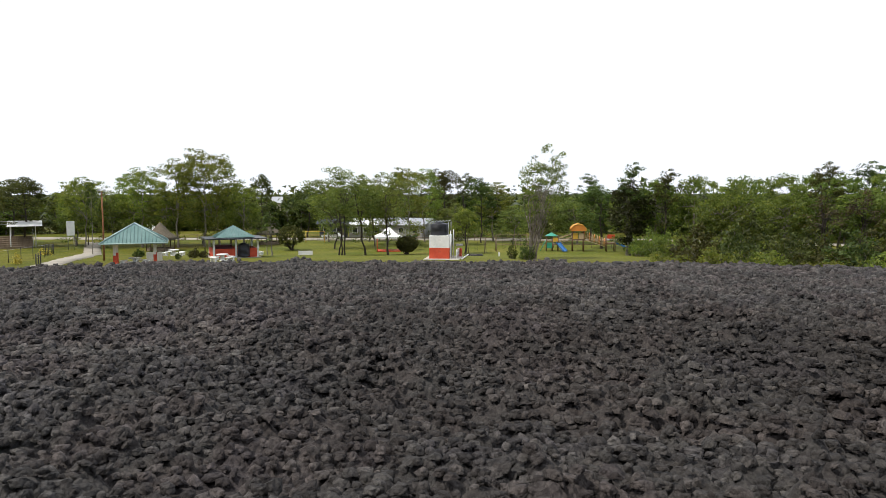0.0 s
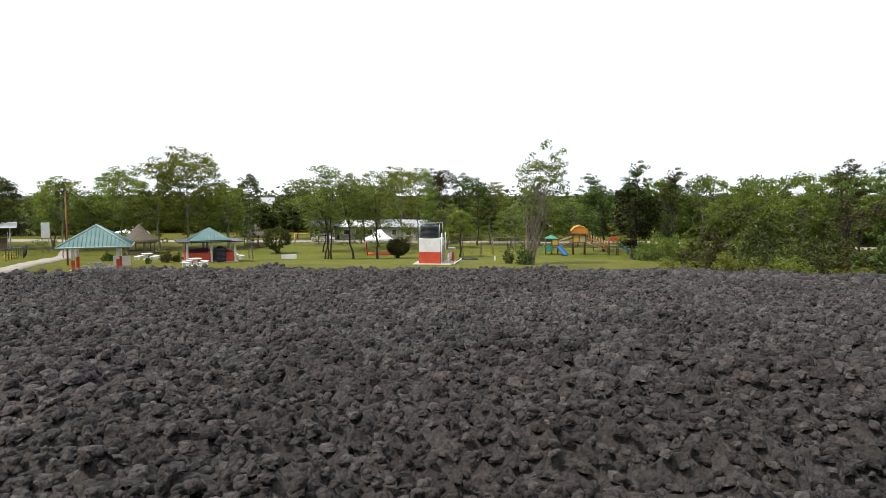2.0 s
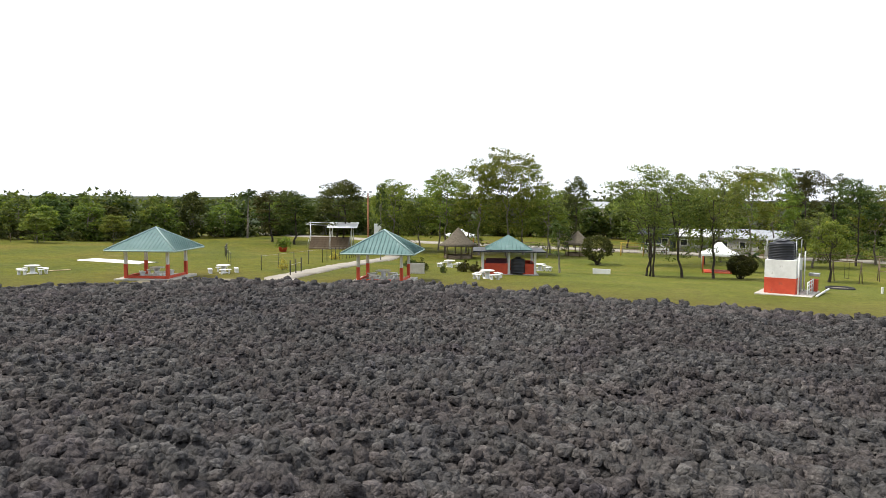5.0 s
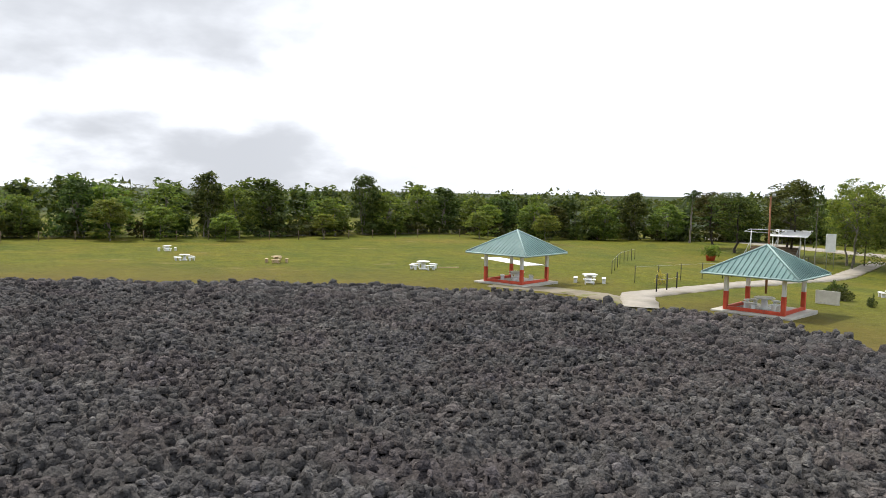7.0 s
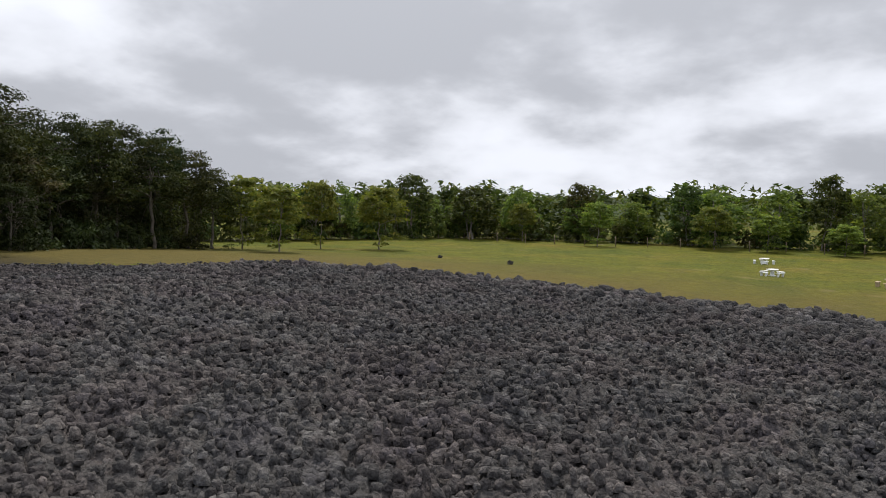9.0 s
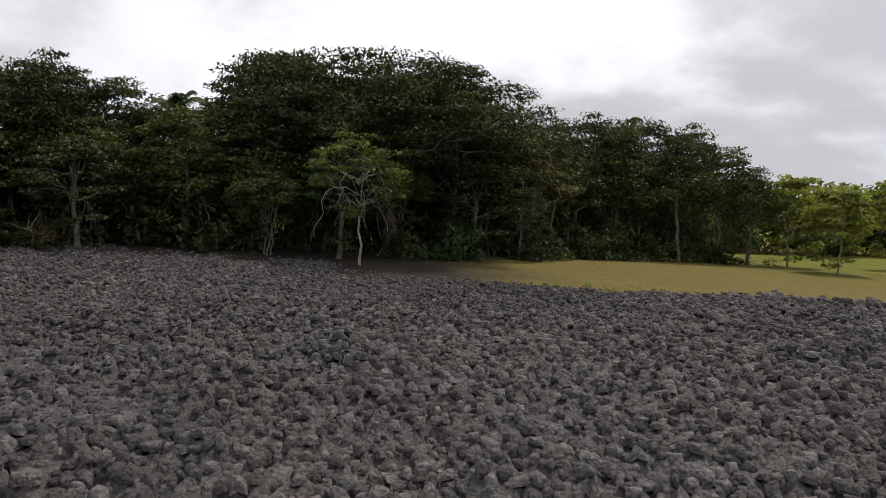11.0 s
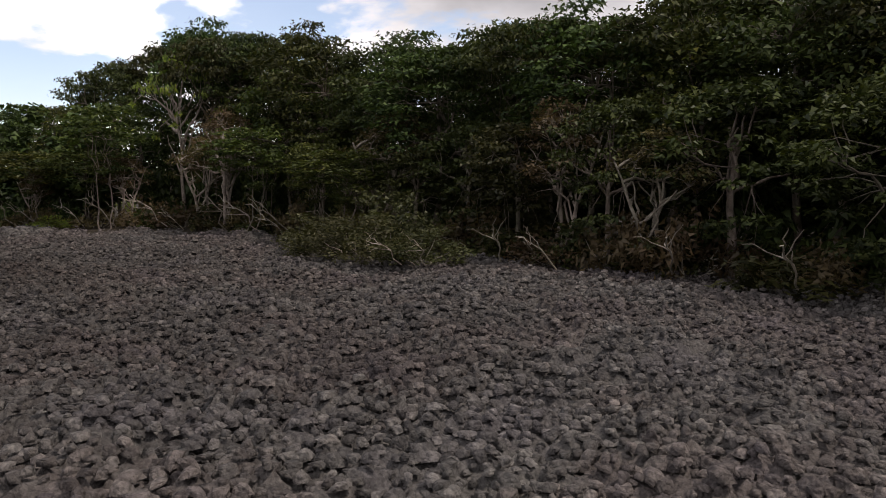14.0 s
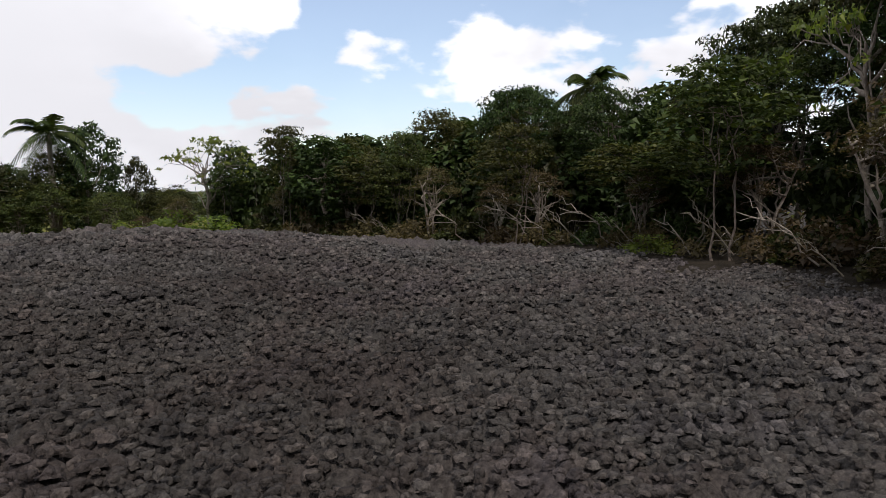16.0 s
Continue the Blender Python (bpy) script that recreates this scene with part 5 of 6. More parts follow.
def water_tank(label, r=0.62, h=1.3):
    root = tagged(new("water_tank"), label, "water tank", "black water tanks")
    prof = [(0, 0), (r, 0)]
    for k in range(9):
        z = 0.03 + k * (h - 0.2) / 9
        prof += [(r, z), (r, z + 0.07), (r * 0.965, z + 0.09), (r * 0.965, z + 0.115)]
    prof += [(r, h - 0.16), (r * 0.85, h - 0.06), (r * 0.35, h), (r * 0.35, h + 0.05), (0, h + 0.06)]
    part("drum", lathe("drum", prof, TANK_BLACK, 22), root)
    at(part("lid", lathe("lid", [(0.26, 0), (0.27, 0.05), (0.2, 0.09), (0, 0.09)], TANK_BLACK, 14), root), 0, 0, h + 0.02)
    return root


kx, ky = -24.1, 55.4
tank0 = stand(water_tank("black ribbed plastic water tank standing in the kiosk", 0.62, 1.3), kx, ky, 0, 0.2)


# ---- the small red and white wash house with tanks on its roof ----
def wash_house():
    root = tagged(new("wash_house"), "small red and white wash house with railings beside it", "building")
    W, D = 2.05, 2.7
    at(part("base_slab", box("base_slab", (W + 1.6, D + 1.6, 0.16), CONCRETE), root), 0.3, 0.1, 0.02)
    at(part("lower_wall", box("lower_wall", (W, D, 1.15), RED_PAINT, 0.012), root, "red-painted lower wall"), 0, 0, 0.62)
    at(part("upper_wall", box("upper_wall", (W - 0.006, D - 0.006, 1.26), WHITE_PAINT, 0.012), root, "white-painted upper wall"), 0, 0, 1.825)
    d = at(part("door", box("door", (0.05, 0.8, 1.55), GREY_WALL, 0.01), root, "grey door"), W / 2 + 0.02, 0.65, 0.9)
    at(part("handle", box("handle", (0.05, 0.05, 0.12), GREY_METAL, 0.01), d), 0.04, -0.3, 0)
    tallpost = rod("post", [(0, 0, 0), (0, 0, 2.9)], 0.05, WHITE_PAINT, 8)
    rail_post = rod("rail_post", [(0, 0, 0), (0, 0, 0.95)], 0.035, WHITE_PAINT, 8)
    for y in (-D / 2 - 0.05, D / 2 - 0.1):
        at(part("post", tallpost, root, "white steel post"), W / 2 + 0.16, y, 0.08)
    for k in range(4):
        at(part("rail_post", rail_post, root, "white rail post"), W / 2 + 0.75, -D / 2 + k * 0.85, 0.08)
    for z in (0.45, 0.75, 1.0):
        part("rail", rod("rail", [(W / 2 + 0.75, -D / 2, z), (W / 2 + 0.75, D / 2 - 0.1, z)], 0.03, WHITE_PAINT, 8), root, "white rail")
    at(part("side_wing", box("side_wing", (0.5, 0.55, 0.95), RED_PAINT), root, "red side block"), W / 2 + 0.75, D / 2 + 0.35, 0.5)
    at(part("sink", box("sink", (0.7, 0.5, 0.22), GREY_METAL), root, "grey wash basin"), W / 2 + 0.75, D / 2 + 0.35, 1.3)
    # grey tray and rack over the tanks
    for k in range(6):
        part("rack_bar", rod("rack_bar", [(-0.9 + k * 0.36, -D / 2 + 0.1, 3.8 + 0.02 * k), (-0.9 + k * 0.36, D / 2 - 0.2, 3.86 + 0.02 * k)], 0.03, GREY_METAL, 6), root)
    for sx in (-0.95, 0.95):
        for sy in (-D / 2 + 0.15, D / 2 - 0.25):
            part("rack_leg", rod("rack_leg", [(sx, sy, 2.44), (sx, sy, 3.84)], 0.03, GREY_METAL, 6), root)
    part("path_edge", rod("path_edge", [(W / 2 + 1.35, -D / 2 - 0.3, 0.12), (W / 2 + 1.5, D / 2 + 2.2, 0.12)], 0.08, WHITE_PAINT, 6), root, "white-painted path edging")
    return root


WX, WY, WT = -3.1, 54.5, -5
stand(wash_house(), WX, WY, WT)
tank1 = copy_thing(tank0, pose(WX, WY, gz(WX, WY), 0, 0, WT) @ pose(-0.1, -0.62, 2.46) @ Matrix.Diagonal((1.4, 1.02, 0.95, 1)))
tank2 = copy_thing(tank0, pose(WX, WY, gz(WX, WY), 0, 0, WT) @ pose(-0.1, 0.66, 2.46) @ Matrix.Diagonal((1.4, 1.02, 0.95, 1)))
for o in (tank1, tank2):
    tagged(o, "black ribbed plastic water tank on the wash house roof")


# ---- concrete path, its kerb and the fences ----
def strip(name, way, width, lift, mat, label, category, jag=0.1):
    """A flat way laid on the ground."""
    r = random.Random(len(way))
    pts = []
    for (x0, y0), (x1, y1) in zip(way, way[1:]):
        n = max(2, round(math.hypot(x1 - x0, y1 - y0) / 0.8))
        pts += [(x0 + (x1 - x0) * k / n, y0 + (y1 - y0) * k / n) for k in range(n)]
    pts.append(way[-1])
    p = np.array(pts)
    d = np.gradient(p, axis=0)
    d /= np.linalg.norm(d, axis=1)[:, None]
    nrm = np.stack([-d[:, 1], d[:, 0]], 1)
    rows = []
    for i in range(len(p)):
        for s in (-1, -0.97, 0, 0.97, 1):
            q = p[i] + nrm[i] * s * width / 2 * (1 + (r.uniform(-jag, jag) if abs(s) > 0.9 else 0))
            rows.append((q[0], q[1], gz(*q) + (lift if abs(s) < 0.99 else -0.1)))
    return tagged(new(name, mesh_from(name, np.array(rows), sheet_faces(5, len(p)), mat)), label, category, kind="structure")


strip("path", [(-33.0, 37.0), (-38.5, 41.0), (-40.3, 48), (-42.5, 57), (-48.5, 70), (-57.5, 87), (-66, 103)], 2.3, 0.09, PATH_CONCRETE, "pale worn concrete path through the grass", "path")
strip("bare_ground", [(-45.5, 33.6), (-40, 37.8), (-35, 38.2)], 2.6, 0.06, BARE_EARTH, "bare trodden pale ground at the path's end", "path", 0.35)
strip("road", [(-125, 118), (-60, 112.5), (-20, 113), (30, 112), (70, 96), (110, 70)], 5.5, 0.08, PATH_CONCRETE, "pale road behind the park", "road", 0.02)
strip("pitch_strip", [(-58.5, 44.6), (-67.5, 44.2)], 2.2, 0.08, WHITE_PAINT, "pale concrete cricket pitch in the field", "pitch", 0.02)


def fence(label, way, gap, height, rails, post_mat, rail_mat, radius=0.05, group="fences"):
    root = tagged(new("fence"), label, "fence", group)
    for (x0, y0), (x1, y1) in zip(way, way[1:]):
        n = max(1, round(math.hypot(x1 - x0, y1 - y0) / gap))
        last = None
        for k in range(n + 1):
            x, y = x0 + (x1 - x0) * k / n, y0 + (y1 - y0) * k / n
            z = gz(x, y)
            part("post", rod("post", [(x, y, z - 0.2), (x, y, z + height)], radius, post_mat, 6), root)
            if last:
                for h in rails:
                    part("rail", rod("rail", [(last[0], last[1], last[2] + h), (x, y, z + h)], 0.009 if rail_mat in (GREY_METAL, DARK_METAL) else 0.04, rail_mat, 4), root)
            last = (x, y, z)
    return root


fence("thin dark post and wire fence beside the path", [(-44.6, 45.5), (-46.2, 56), (-54, 71), (-63, 86)], 2.6, 1.4, (1.3,), DARK_METAL, GREY_METAL, 0.032)
fence("thin dark post and wire fence across the grass", [(-50.5, 47.6), (-58, 54), (-66, 62)], 3.0, 1.3, (1.2,), DARK_METAL, GREY_METAL, 0.03)
fence("white pipe barrier at the path's end", [(-39.2, 43.2), (-40.6, 46.2)], 1.6, 1.3, (0.9,), DARK_METAL, GREY_METAL, 0.05)
fence("weathered timber rail fence along the road", [(-60, 109.5), (-20, 110), (18, 109)], 3.4, 1.1, (0.55, 1.0), WOOD, WOOD, 0.06)
fence("grey rail fence beyond the wash house", [(4, 92), (16, 93.5), (28, 93)], 2.8, 1.2, (0.5, 1.1), WOOD, WOOD, 0.06)
fence("post and wire fence at the far edge of the field", [(-98, -26), (-100.5, 6), (-99, 30), (-103, 60)], 4.0, 1.3, (0.6, 1.2), WOOD, DARK_METAL, 0.05)


# ---- stand of seats by the playing field ----
def bleachers():
    root = tagged(new("bleachers"), "brown stepped seating stand with a white sheet roof", "bleachers")
    for k in range(6):
        at(part("tier", box("tier", (7.2, 0.75, 0.34 + k * 0.34), WOOD, 0.02), root, "weathered brown tier"), 0, -1.9 + k * 0.75, (0.34 + k * 0.34) / 2)
    post = rod("post", [(0, 0, 0), (0, 0, 4.6)], 0.08, WHITE_PAINT, 8)
    for x in (-3.9, 0.2, 4.1):
        at(part("post", post, root, "pale steel post"), x, 2.6, 0)
    short = rod("front_post", [(0, 0, 0), (0, 0, 4.1)], 0.08, WHITE_PAINT, 8)
    for x in (0.2, 4.1):
        at(part("front_post", short, root, "pale steel post"), x, -1.6, 0)
    part("roof_sheet", poly("roof_sheet", [(-0.3, -2.6, 3.9), (5.2, -2.6, 3.9), (5.2, 3.1, 4.7), (-0.3, 3.1, 4.7)], [(0, 1, 2, 3)], WHITE_SHEET, 0.06), root, "white sloping metal sheet")
    part("roof_frame", rod("roof_frame", [(-4.1, 2.6, 4.65), (0, 2.6, 4.65)], 0.09, GREY_METAL, 6), root)
    part("roof_frame", rod("roof_frame", [(-4.1, -1.4, 4.45), (0, -1.4, 4.3)], 0.06, GREY_METAL, 6), root)
    part("roof_frame", rod("roof_frame", [(-4.1, -1.4, 4.45), (-4.1, 2.6, 4.65)], 0.06, GREY_METAL, 6), root)
    for x in (-3.7, 0.1, 3.7):
        part("handrail", rod("handrail", [(x, -2.4, 1.1), (x, 2.1, 3.15)], 0.04, GREY_METAL, 6), root)
        for k in range(4):
            part("baluster", rod("baluster", [(x, -2.3 + k * 1.4, 0.3 + k * 0.55), (x, -2.3 + k * 1.4, 1.15 + k * 0.64)], 0.03, GREY_METAL, 6), root)
    return root


seats = stand(bleachers(), -72.7, 90.6, 32)
seats.matrix_basis = seats.matrix_basis @ Matrix.Scale(0.88, 4)


# ---- thatched hut, tall pole, board, swings, small signs ----
def thatched_hut(label, w=2.6, eave=1.9, peak=4.2):
    root = tagged(new("thatched_hut"), label, "hut", "thatched huts")
    for k in range(6):
        a = k * math.pi / 3
        part("post", rod("post", [(w * 0.78 * math.cos(a), w * 0.78 * math.sin(a), -0.1), (w * 0.78 * math.cos(a), w * 0.78 * math.sin(a), eave + 0.3)], 0.08, WOOD, 6), root)
    part("thatch", lathe("thatch", [(0.0, peak + 0.1), (0.12, peak), (w * 0.5, eave + (peak - eave) * 0.42), (w * 0.86, eave + 0.25), (w * 1.05, eave - 0.15), (w * 0.98, eave - 0.2), (w * 0.5, eave + 0.8), (0, peak - 0.3)], THATCH, 18), root, "grey weathered thatch")
    part("bench", lathe("bench", [(w * 0.62, 0), (w * 0.62, 0.45), (w * 0.74, 0.45), (w * 0.74, 0)], WOOD, 12), root, "low brown bench ring")
    return root


stand(thatched_hut("round thatched hut with timber posts and a brown bench"), -46.5, 86, 10)
stand(thatched_hut("pale thatched hut behind the round bush", 2.3, 1.8, 3.6), -34, 100, 0)


def light_pole(label, h):
    root = tagged(new("light_pole"), label, "lamp post")
    part("pole", rod("pole", [(0, 0, -0.2), (0.03, 0, h * 0.5), (0, 0, h)], np.array([0.09, 0.075, 0.06]), RUST, 8), root)
    part("arm", rod("arm", [(-0.3, 0, h - 0.1), (0.3, 0, h - 0.1)], 0.03, DARK_METAL, 6), root)
    for x in (-0.25, 0.25):
        at(part("lamp_head", box("lamp_head", (0.24, 0.18, 0.2), GREY_METAL, 0.03), root, "grey floodlight"), x, -0.1, h + 0.1)
    return root


stand(light_pole("tall rusty brown floodlight pole by the path", 7.0), -37.2, 51.4, 30)


def board(label, x, y, turn, w, h, clear, mat):
    root = tagged(new("sign_board"), label, "sign", "boards")
    for sx in (-w * 0.35, w * 0.35):
        part("post", rod("post", [(sx, 0.06, -0.2), (sx, 0.06, clear + h)], 0.05, GREY_METAL, 6), root)
    at(part("panel", box("panel", (w, 0.07, h), mat, 0.01), root), 0, 0, clear + h / 2)
    return stand(root, x, y, turn)


board("plain white board on posts beside the playing field", -60.7, 86.9, 32, 1.1, 2.2, 2.2, WHITE_PAINT)
board("long low white sign on the grass", -20.0, 66.3, 12, 1.7, 0.5, 0.05, WHITE_PAINT)
board("low white wall sign beside the shelter", -31.8, 51.0, 20, 1.5, 0.9, 0.0, CONCRETE)
board("small white marker stake in the grass", 3.2, 60.5, 0, 0.14, 0.5, 0.0, WHITE_PAINT)


def swing_frame(label, w=3.2, h=1.9, seats=2, mat=PLASTIC_YELLOW):
    root = tagged(new("swing_frame"), label, "swing", "swings")
    for x in (-w / 2, w / 2):
        for y in (-0.6, 0.6):
            part("leg", rod("leg", [(x, y, -0.05), (x, 0, h)], 0.05, mat, 6), root)
    part("crossbar", rod("crossbar", [(-w / 2 - 0.1, 0, h), (w / 2 + 0.1, 0, h)], 0.055, mat, 6), root)
    for k in range(seats):
        x = -w / 2 + w * (k + 1) / (seats + 1)
        for s in (-0.2, 0.2):
            part("chain", rod("chain", [(x + s, 0, h), (x + s, 0, 0.5)], 0.014, DARK_METAL, 4), root)
        at(part("seat", box("seat", (0.46, 0.2, 0.04), RUBBER, 0.01), root), x, 0, 0.48)
    return root


stand(swing_frame("pale yellow swing frame on the far grass"), -27.0, 104, 10)
stand(swing_frame("brown timber swing frame beyond the wash house", 4.6, 2.4, 3, WOOD), 6.0, 86, 8)
stand(swing_frame("brown timber climbing frame under a small tree", 2.6, 2.2, 1, WOOD), 0.8, 81.5, -15)


# ---- playground tower ----
def playground():
    root = tagged(new("play_structure"), "coloured playground tower with orange roof and blue slides", "playground")
    post = rod("post", [(0, 0, -0.1), (0, 0, 3.1)], 0.07, BROWN_POST, 8)
    for x in (-0.8, 0.8):
        for y in (-0.8, 0.8):
            at(part("post", post, root, "brown post"), x, y, 0)
    at(part("deck", box("deck", (1.7, 1.7, 0.1), BROWN_POST), root), 0, 0, 1.75)
    prof = [(-1.15, 3.0), (-1.05, 3.4), (-0.6, 3.85), (0, 4.0), (0.6, 3.85), (1.05, 3.4), (1.15, 3.0)]
    vs = [(x, y, z) for y in (-1.1, 1.1) for x, z in prof]
    roof = part("roof", poly("roof", vs, [(i, i + 1, i + 8, i + 7) for i in range(6)], PLASTIC_ORANGE, 0.05), root, "domed orange plastic roof")
    for y in (-1.08, 1.08):
        part("roof_end", poly("roof_end", [(x, y, z) for x, z in prof], [tuple(range(7))], PLASTIC_ORANGE, 0.04), roof)
    for k in range(7):
        y = -1.1 + k * 2.2 / 6
        part("roof_rib", rod("roof_rib", [(x * 1.02, y, z + 0.03) for x, z in prof], 0.06, PLASTIC_ORANGE if k % 2 else PLASTIC_YELLOW, 6), roof)
    for x in (-0.45, 0.4):
        at(part("panel", box("panel", (0.72, 0.06, 0.85), PLASTIC_YELLOW if x < 0 else TAN_PLASTIC), root, "moulded play panel"), x, -0.84, 2.25)
    # lower tower with panels
    low = rod("low_post", [(0, 0, -0.1), (0, 0, 2.3)], 0.065, BROWN_POST, 8)
    for x in (-4.6, -3.75, -2.9):
        for y in (-0.7, 0.7):
            at(part("low_post", low, root, "brown post"), x, y, 0)
    at(part("deck", box("deck", (1.8, 1.5, 0.1), BROWN_POST), root), -3.75, 0, 1.0)
    at(part("panel", box("panel", (0.75, 0.06, 0.85), PLASTIC_GREEN), root, "teal moulded panel"), -4.18, -0.74, 0.85)
    at(part("panel", box("panel", (0.7, 0.06, 0.6), PLASTIC_YELLOW), root, "yellow moulded panel"), -3.3, -0.74, 1.7)
    part("small_roof", poly("small_roof", [(-4.75, -0.85, 2.25), (-2.95, -0.85, 2.25), (-3.85, 0, 2.75), (-4.75, 0.85, 2.25), (-2.95, 0.85, 2.25)], [(0, 1, 2), (3, 4, 2), (0, 2, 3), (1, 4, 2)], PLASTIC_GREEN, 0.04), root, "teal peaked roof")
    for x in (-4.6, -2.9):
        for z in (1.35, 1.6):
            part("side_rail", rod("side_rail", [(x, -0.7, z), (x, 0.7, z)], 0.03, PLASTIC_YELLOW, 6), root)
    part("ladder_rail", rod("ladder_rail", [(-5.5, -0.3, 0), (-4.6, -0.3, 1.7)], 0.035, PLASTIC_GREEN, 6), root)
    part("ladder_rail", rod("ladder_rail", [(-5.5, 0.3, 0), (-4.6, 0.3, 1.7)], 0.035, PLASTIC_GREEN, 6), root)
    for k in range(5):
        part("rung", rod("rung", [(-5.4 + k * 0.17, -0.3, 0.2 + k * 0.32), (-5.4 + k * 0.17, 0.3, 0.2 + k * 0.32)], 0.025, PLASTIC_GREEN, 6), root)
    # sloping bridge with rails between the towers
    for y in (-0.7, 0.7):
        for z in (0.35, 0.85):
            part("bridge_rail", rod("bridge_rail", [(-2.9, y, 1.0 + z), (-0.8, y, 1.75 + z)], 0.04, TAN_PLASTIC, 6), root)
    for k in range(6):
        x = -2.7 + k * 0.36
        at(part("tread", box("tread", (0.3, 1.3, 0.06), BROWN_POST), root), x, 0, 1.08 + k * 0.13)
    # covered net tunnel down to the third tower
    for k in range(9):
        x, z = 0.95 + k * 0.36, 2.75 - k * 0.13
        part("tunnel_hoop", rod("tunnel_hoop", [(x, 0.7 * math.cos(a), z + 0.7 * math.sin(a) - 0.5) for a in np.linspace(-0.6, math.pi + 0.6, 12)], 0.055, TAN_PLASTIC if k % 2 else PLASTIC_ORANGE, 6), root)
    for y in (-0.72, 0.72):
        for z in (0, -0.35, -0.7):
            part("tunnel_rail", rod("tunnel_rail", [(0.8, y, 2.45 + z), (4.0, y, 1.35 + z)], 0.035, TAN_PLASTIC, 6), root)
    for x in (4.1, 5.3):
        for y in (-0.7, 0.7):
            at(part("low_post", low, root, "brown post"), x, y, 0)
    at(part("deck", box("deck", (1.3, 1.5, 0.1), BROWN_POST), root), 4.7, 0, 1.2)
    at(part("panel", box("panel", (1.1, 0.06, 0.6), RED_PAINT), root, "red panel"), 4.7, -0.74, 2.2)

    def slide(name, x0, y0, z0, x1, y1, label):
        n, w = 10, 0.32
        d = Vector((x1 - x0, y1 - y0, 0)).normalized()
        s = Vector((-d.y, d.x, 0))
        vs, fs = [], []
        for k in range(n + 1):
            u = k / n
            c = Vector((x0 + (x1 - x0) * u, y0 + (y1 - y0) * u, 0.15 + (z0 - 0.15) * (1 - u) ** 1.25 + 0.02))
            vs += [tuple(c - s * w + Vector((0, 0, 0.24))), tuple(c - s * w), tuple(c + s * w), tuple(c + s * w + Vector((0, 0, 0.24)))]
        for k in range(n):
            for j in range(3):
                a = k * 4 + j
                fs.append((a, a + 1, a + 5, a + 4))
        part(name, poly(name, vs, fs, PLASTIC_BLUE, 0.04), root, label)

    slide("slide", -2.9, -0.75, 1.2, -2.0, -3.2, "blue plastic slide")
    slide("slide", 5.35, 0, 1.25, 8.0, -0.6, "long blue plastic slide")
    return root


stand(playground(), 15.8, 86.5, -4)


# ---- tents, houses and what stands behind the park ----
def tent(label, w=2.9, eave=2.0, peak=3.6):
    root = tagged(new("canopy_tent"), label, "tent", "white tents")
    for x in (-w + 0.1, w - 0.1):
        for y in (-w + 0.1, w - 0.1):
            part("pole", rod("pole", [(x, y, -0.1), (x, y, eave)], 0.06, RED_PAINT if x * y > 0 else GREY_METAL, 6), root)
    ring = [(0.0, peak), (0.12 * w, peak - 0.25), (0.5 * w, eave + (peak - eave) * 0.32), (w, eave), (w, eave - 0.25)]
    vs, fs = [], []
    for r, z in ring:
        vs += [(-r, -r, z), (r, -r, z), (r, r, z), (-r, r, z)]
    for k in range(len(ring) - 1):
        for j in range(4):
            fs.append((k * 4 + j, k * 4 + (j + 1) % 4, k * 4 + 4 + (j + 1) % 4, k * 4 + 4 + j))
    part("canopy", poly("canopy", vs, [f for f in fs[4:]] + [(0 + 4, 1 + 4, 2 + 4, 3 + 4)], WHITE_SHEET, 0.015), root, "white fabric canopy")
    at(part("kerb", box("kerb", (w * 1.7, w * 1.7, 0.16), RED_PAINT), root, "low red kerb"), 0, 0, 0.03)
    return root


stand(tent("white peaked canopy over a red-edged slab", 1.95, 2.2, 3.7), -12.2, 86.5, 12)
stand(tent("white peaked canopy at the back of the park", 2.6, 1.9, 3.2), -58, 108, 30)


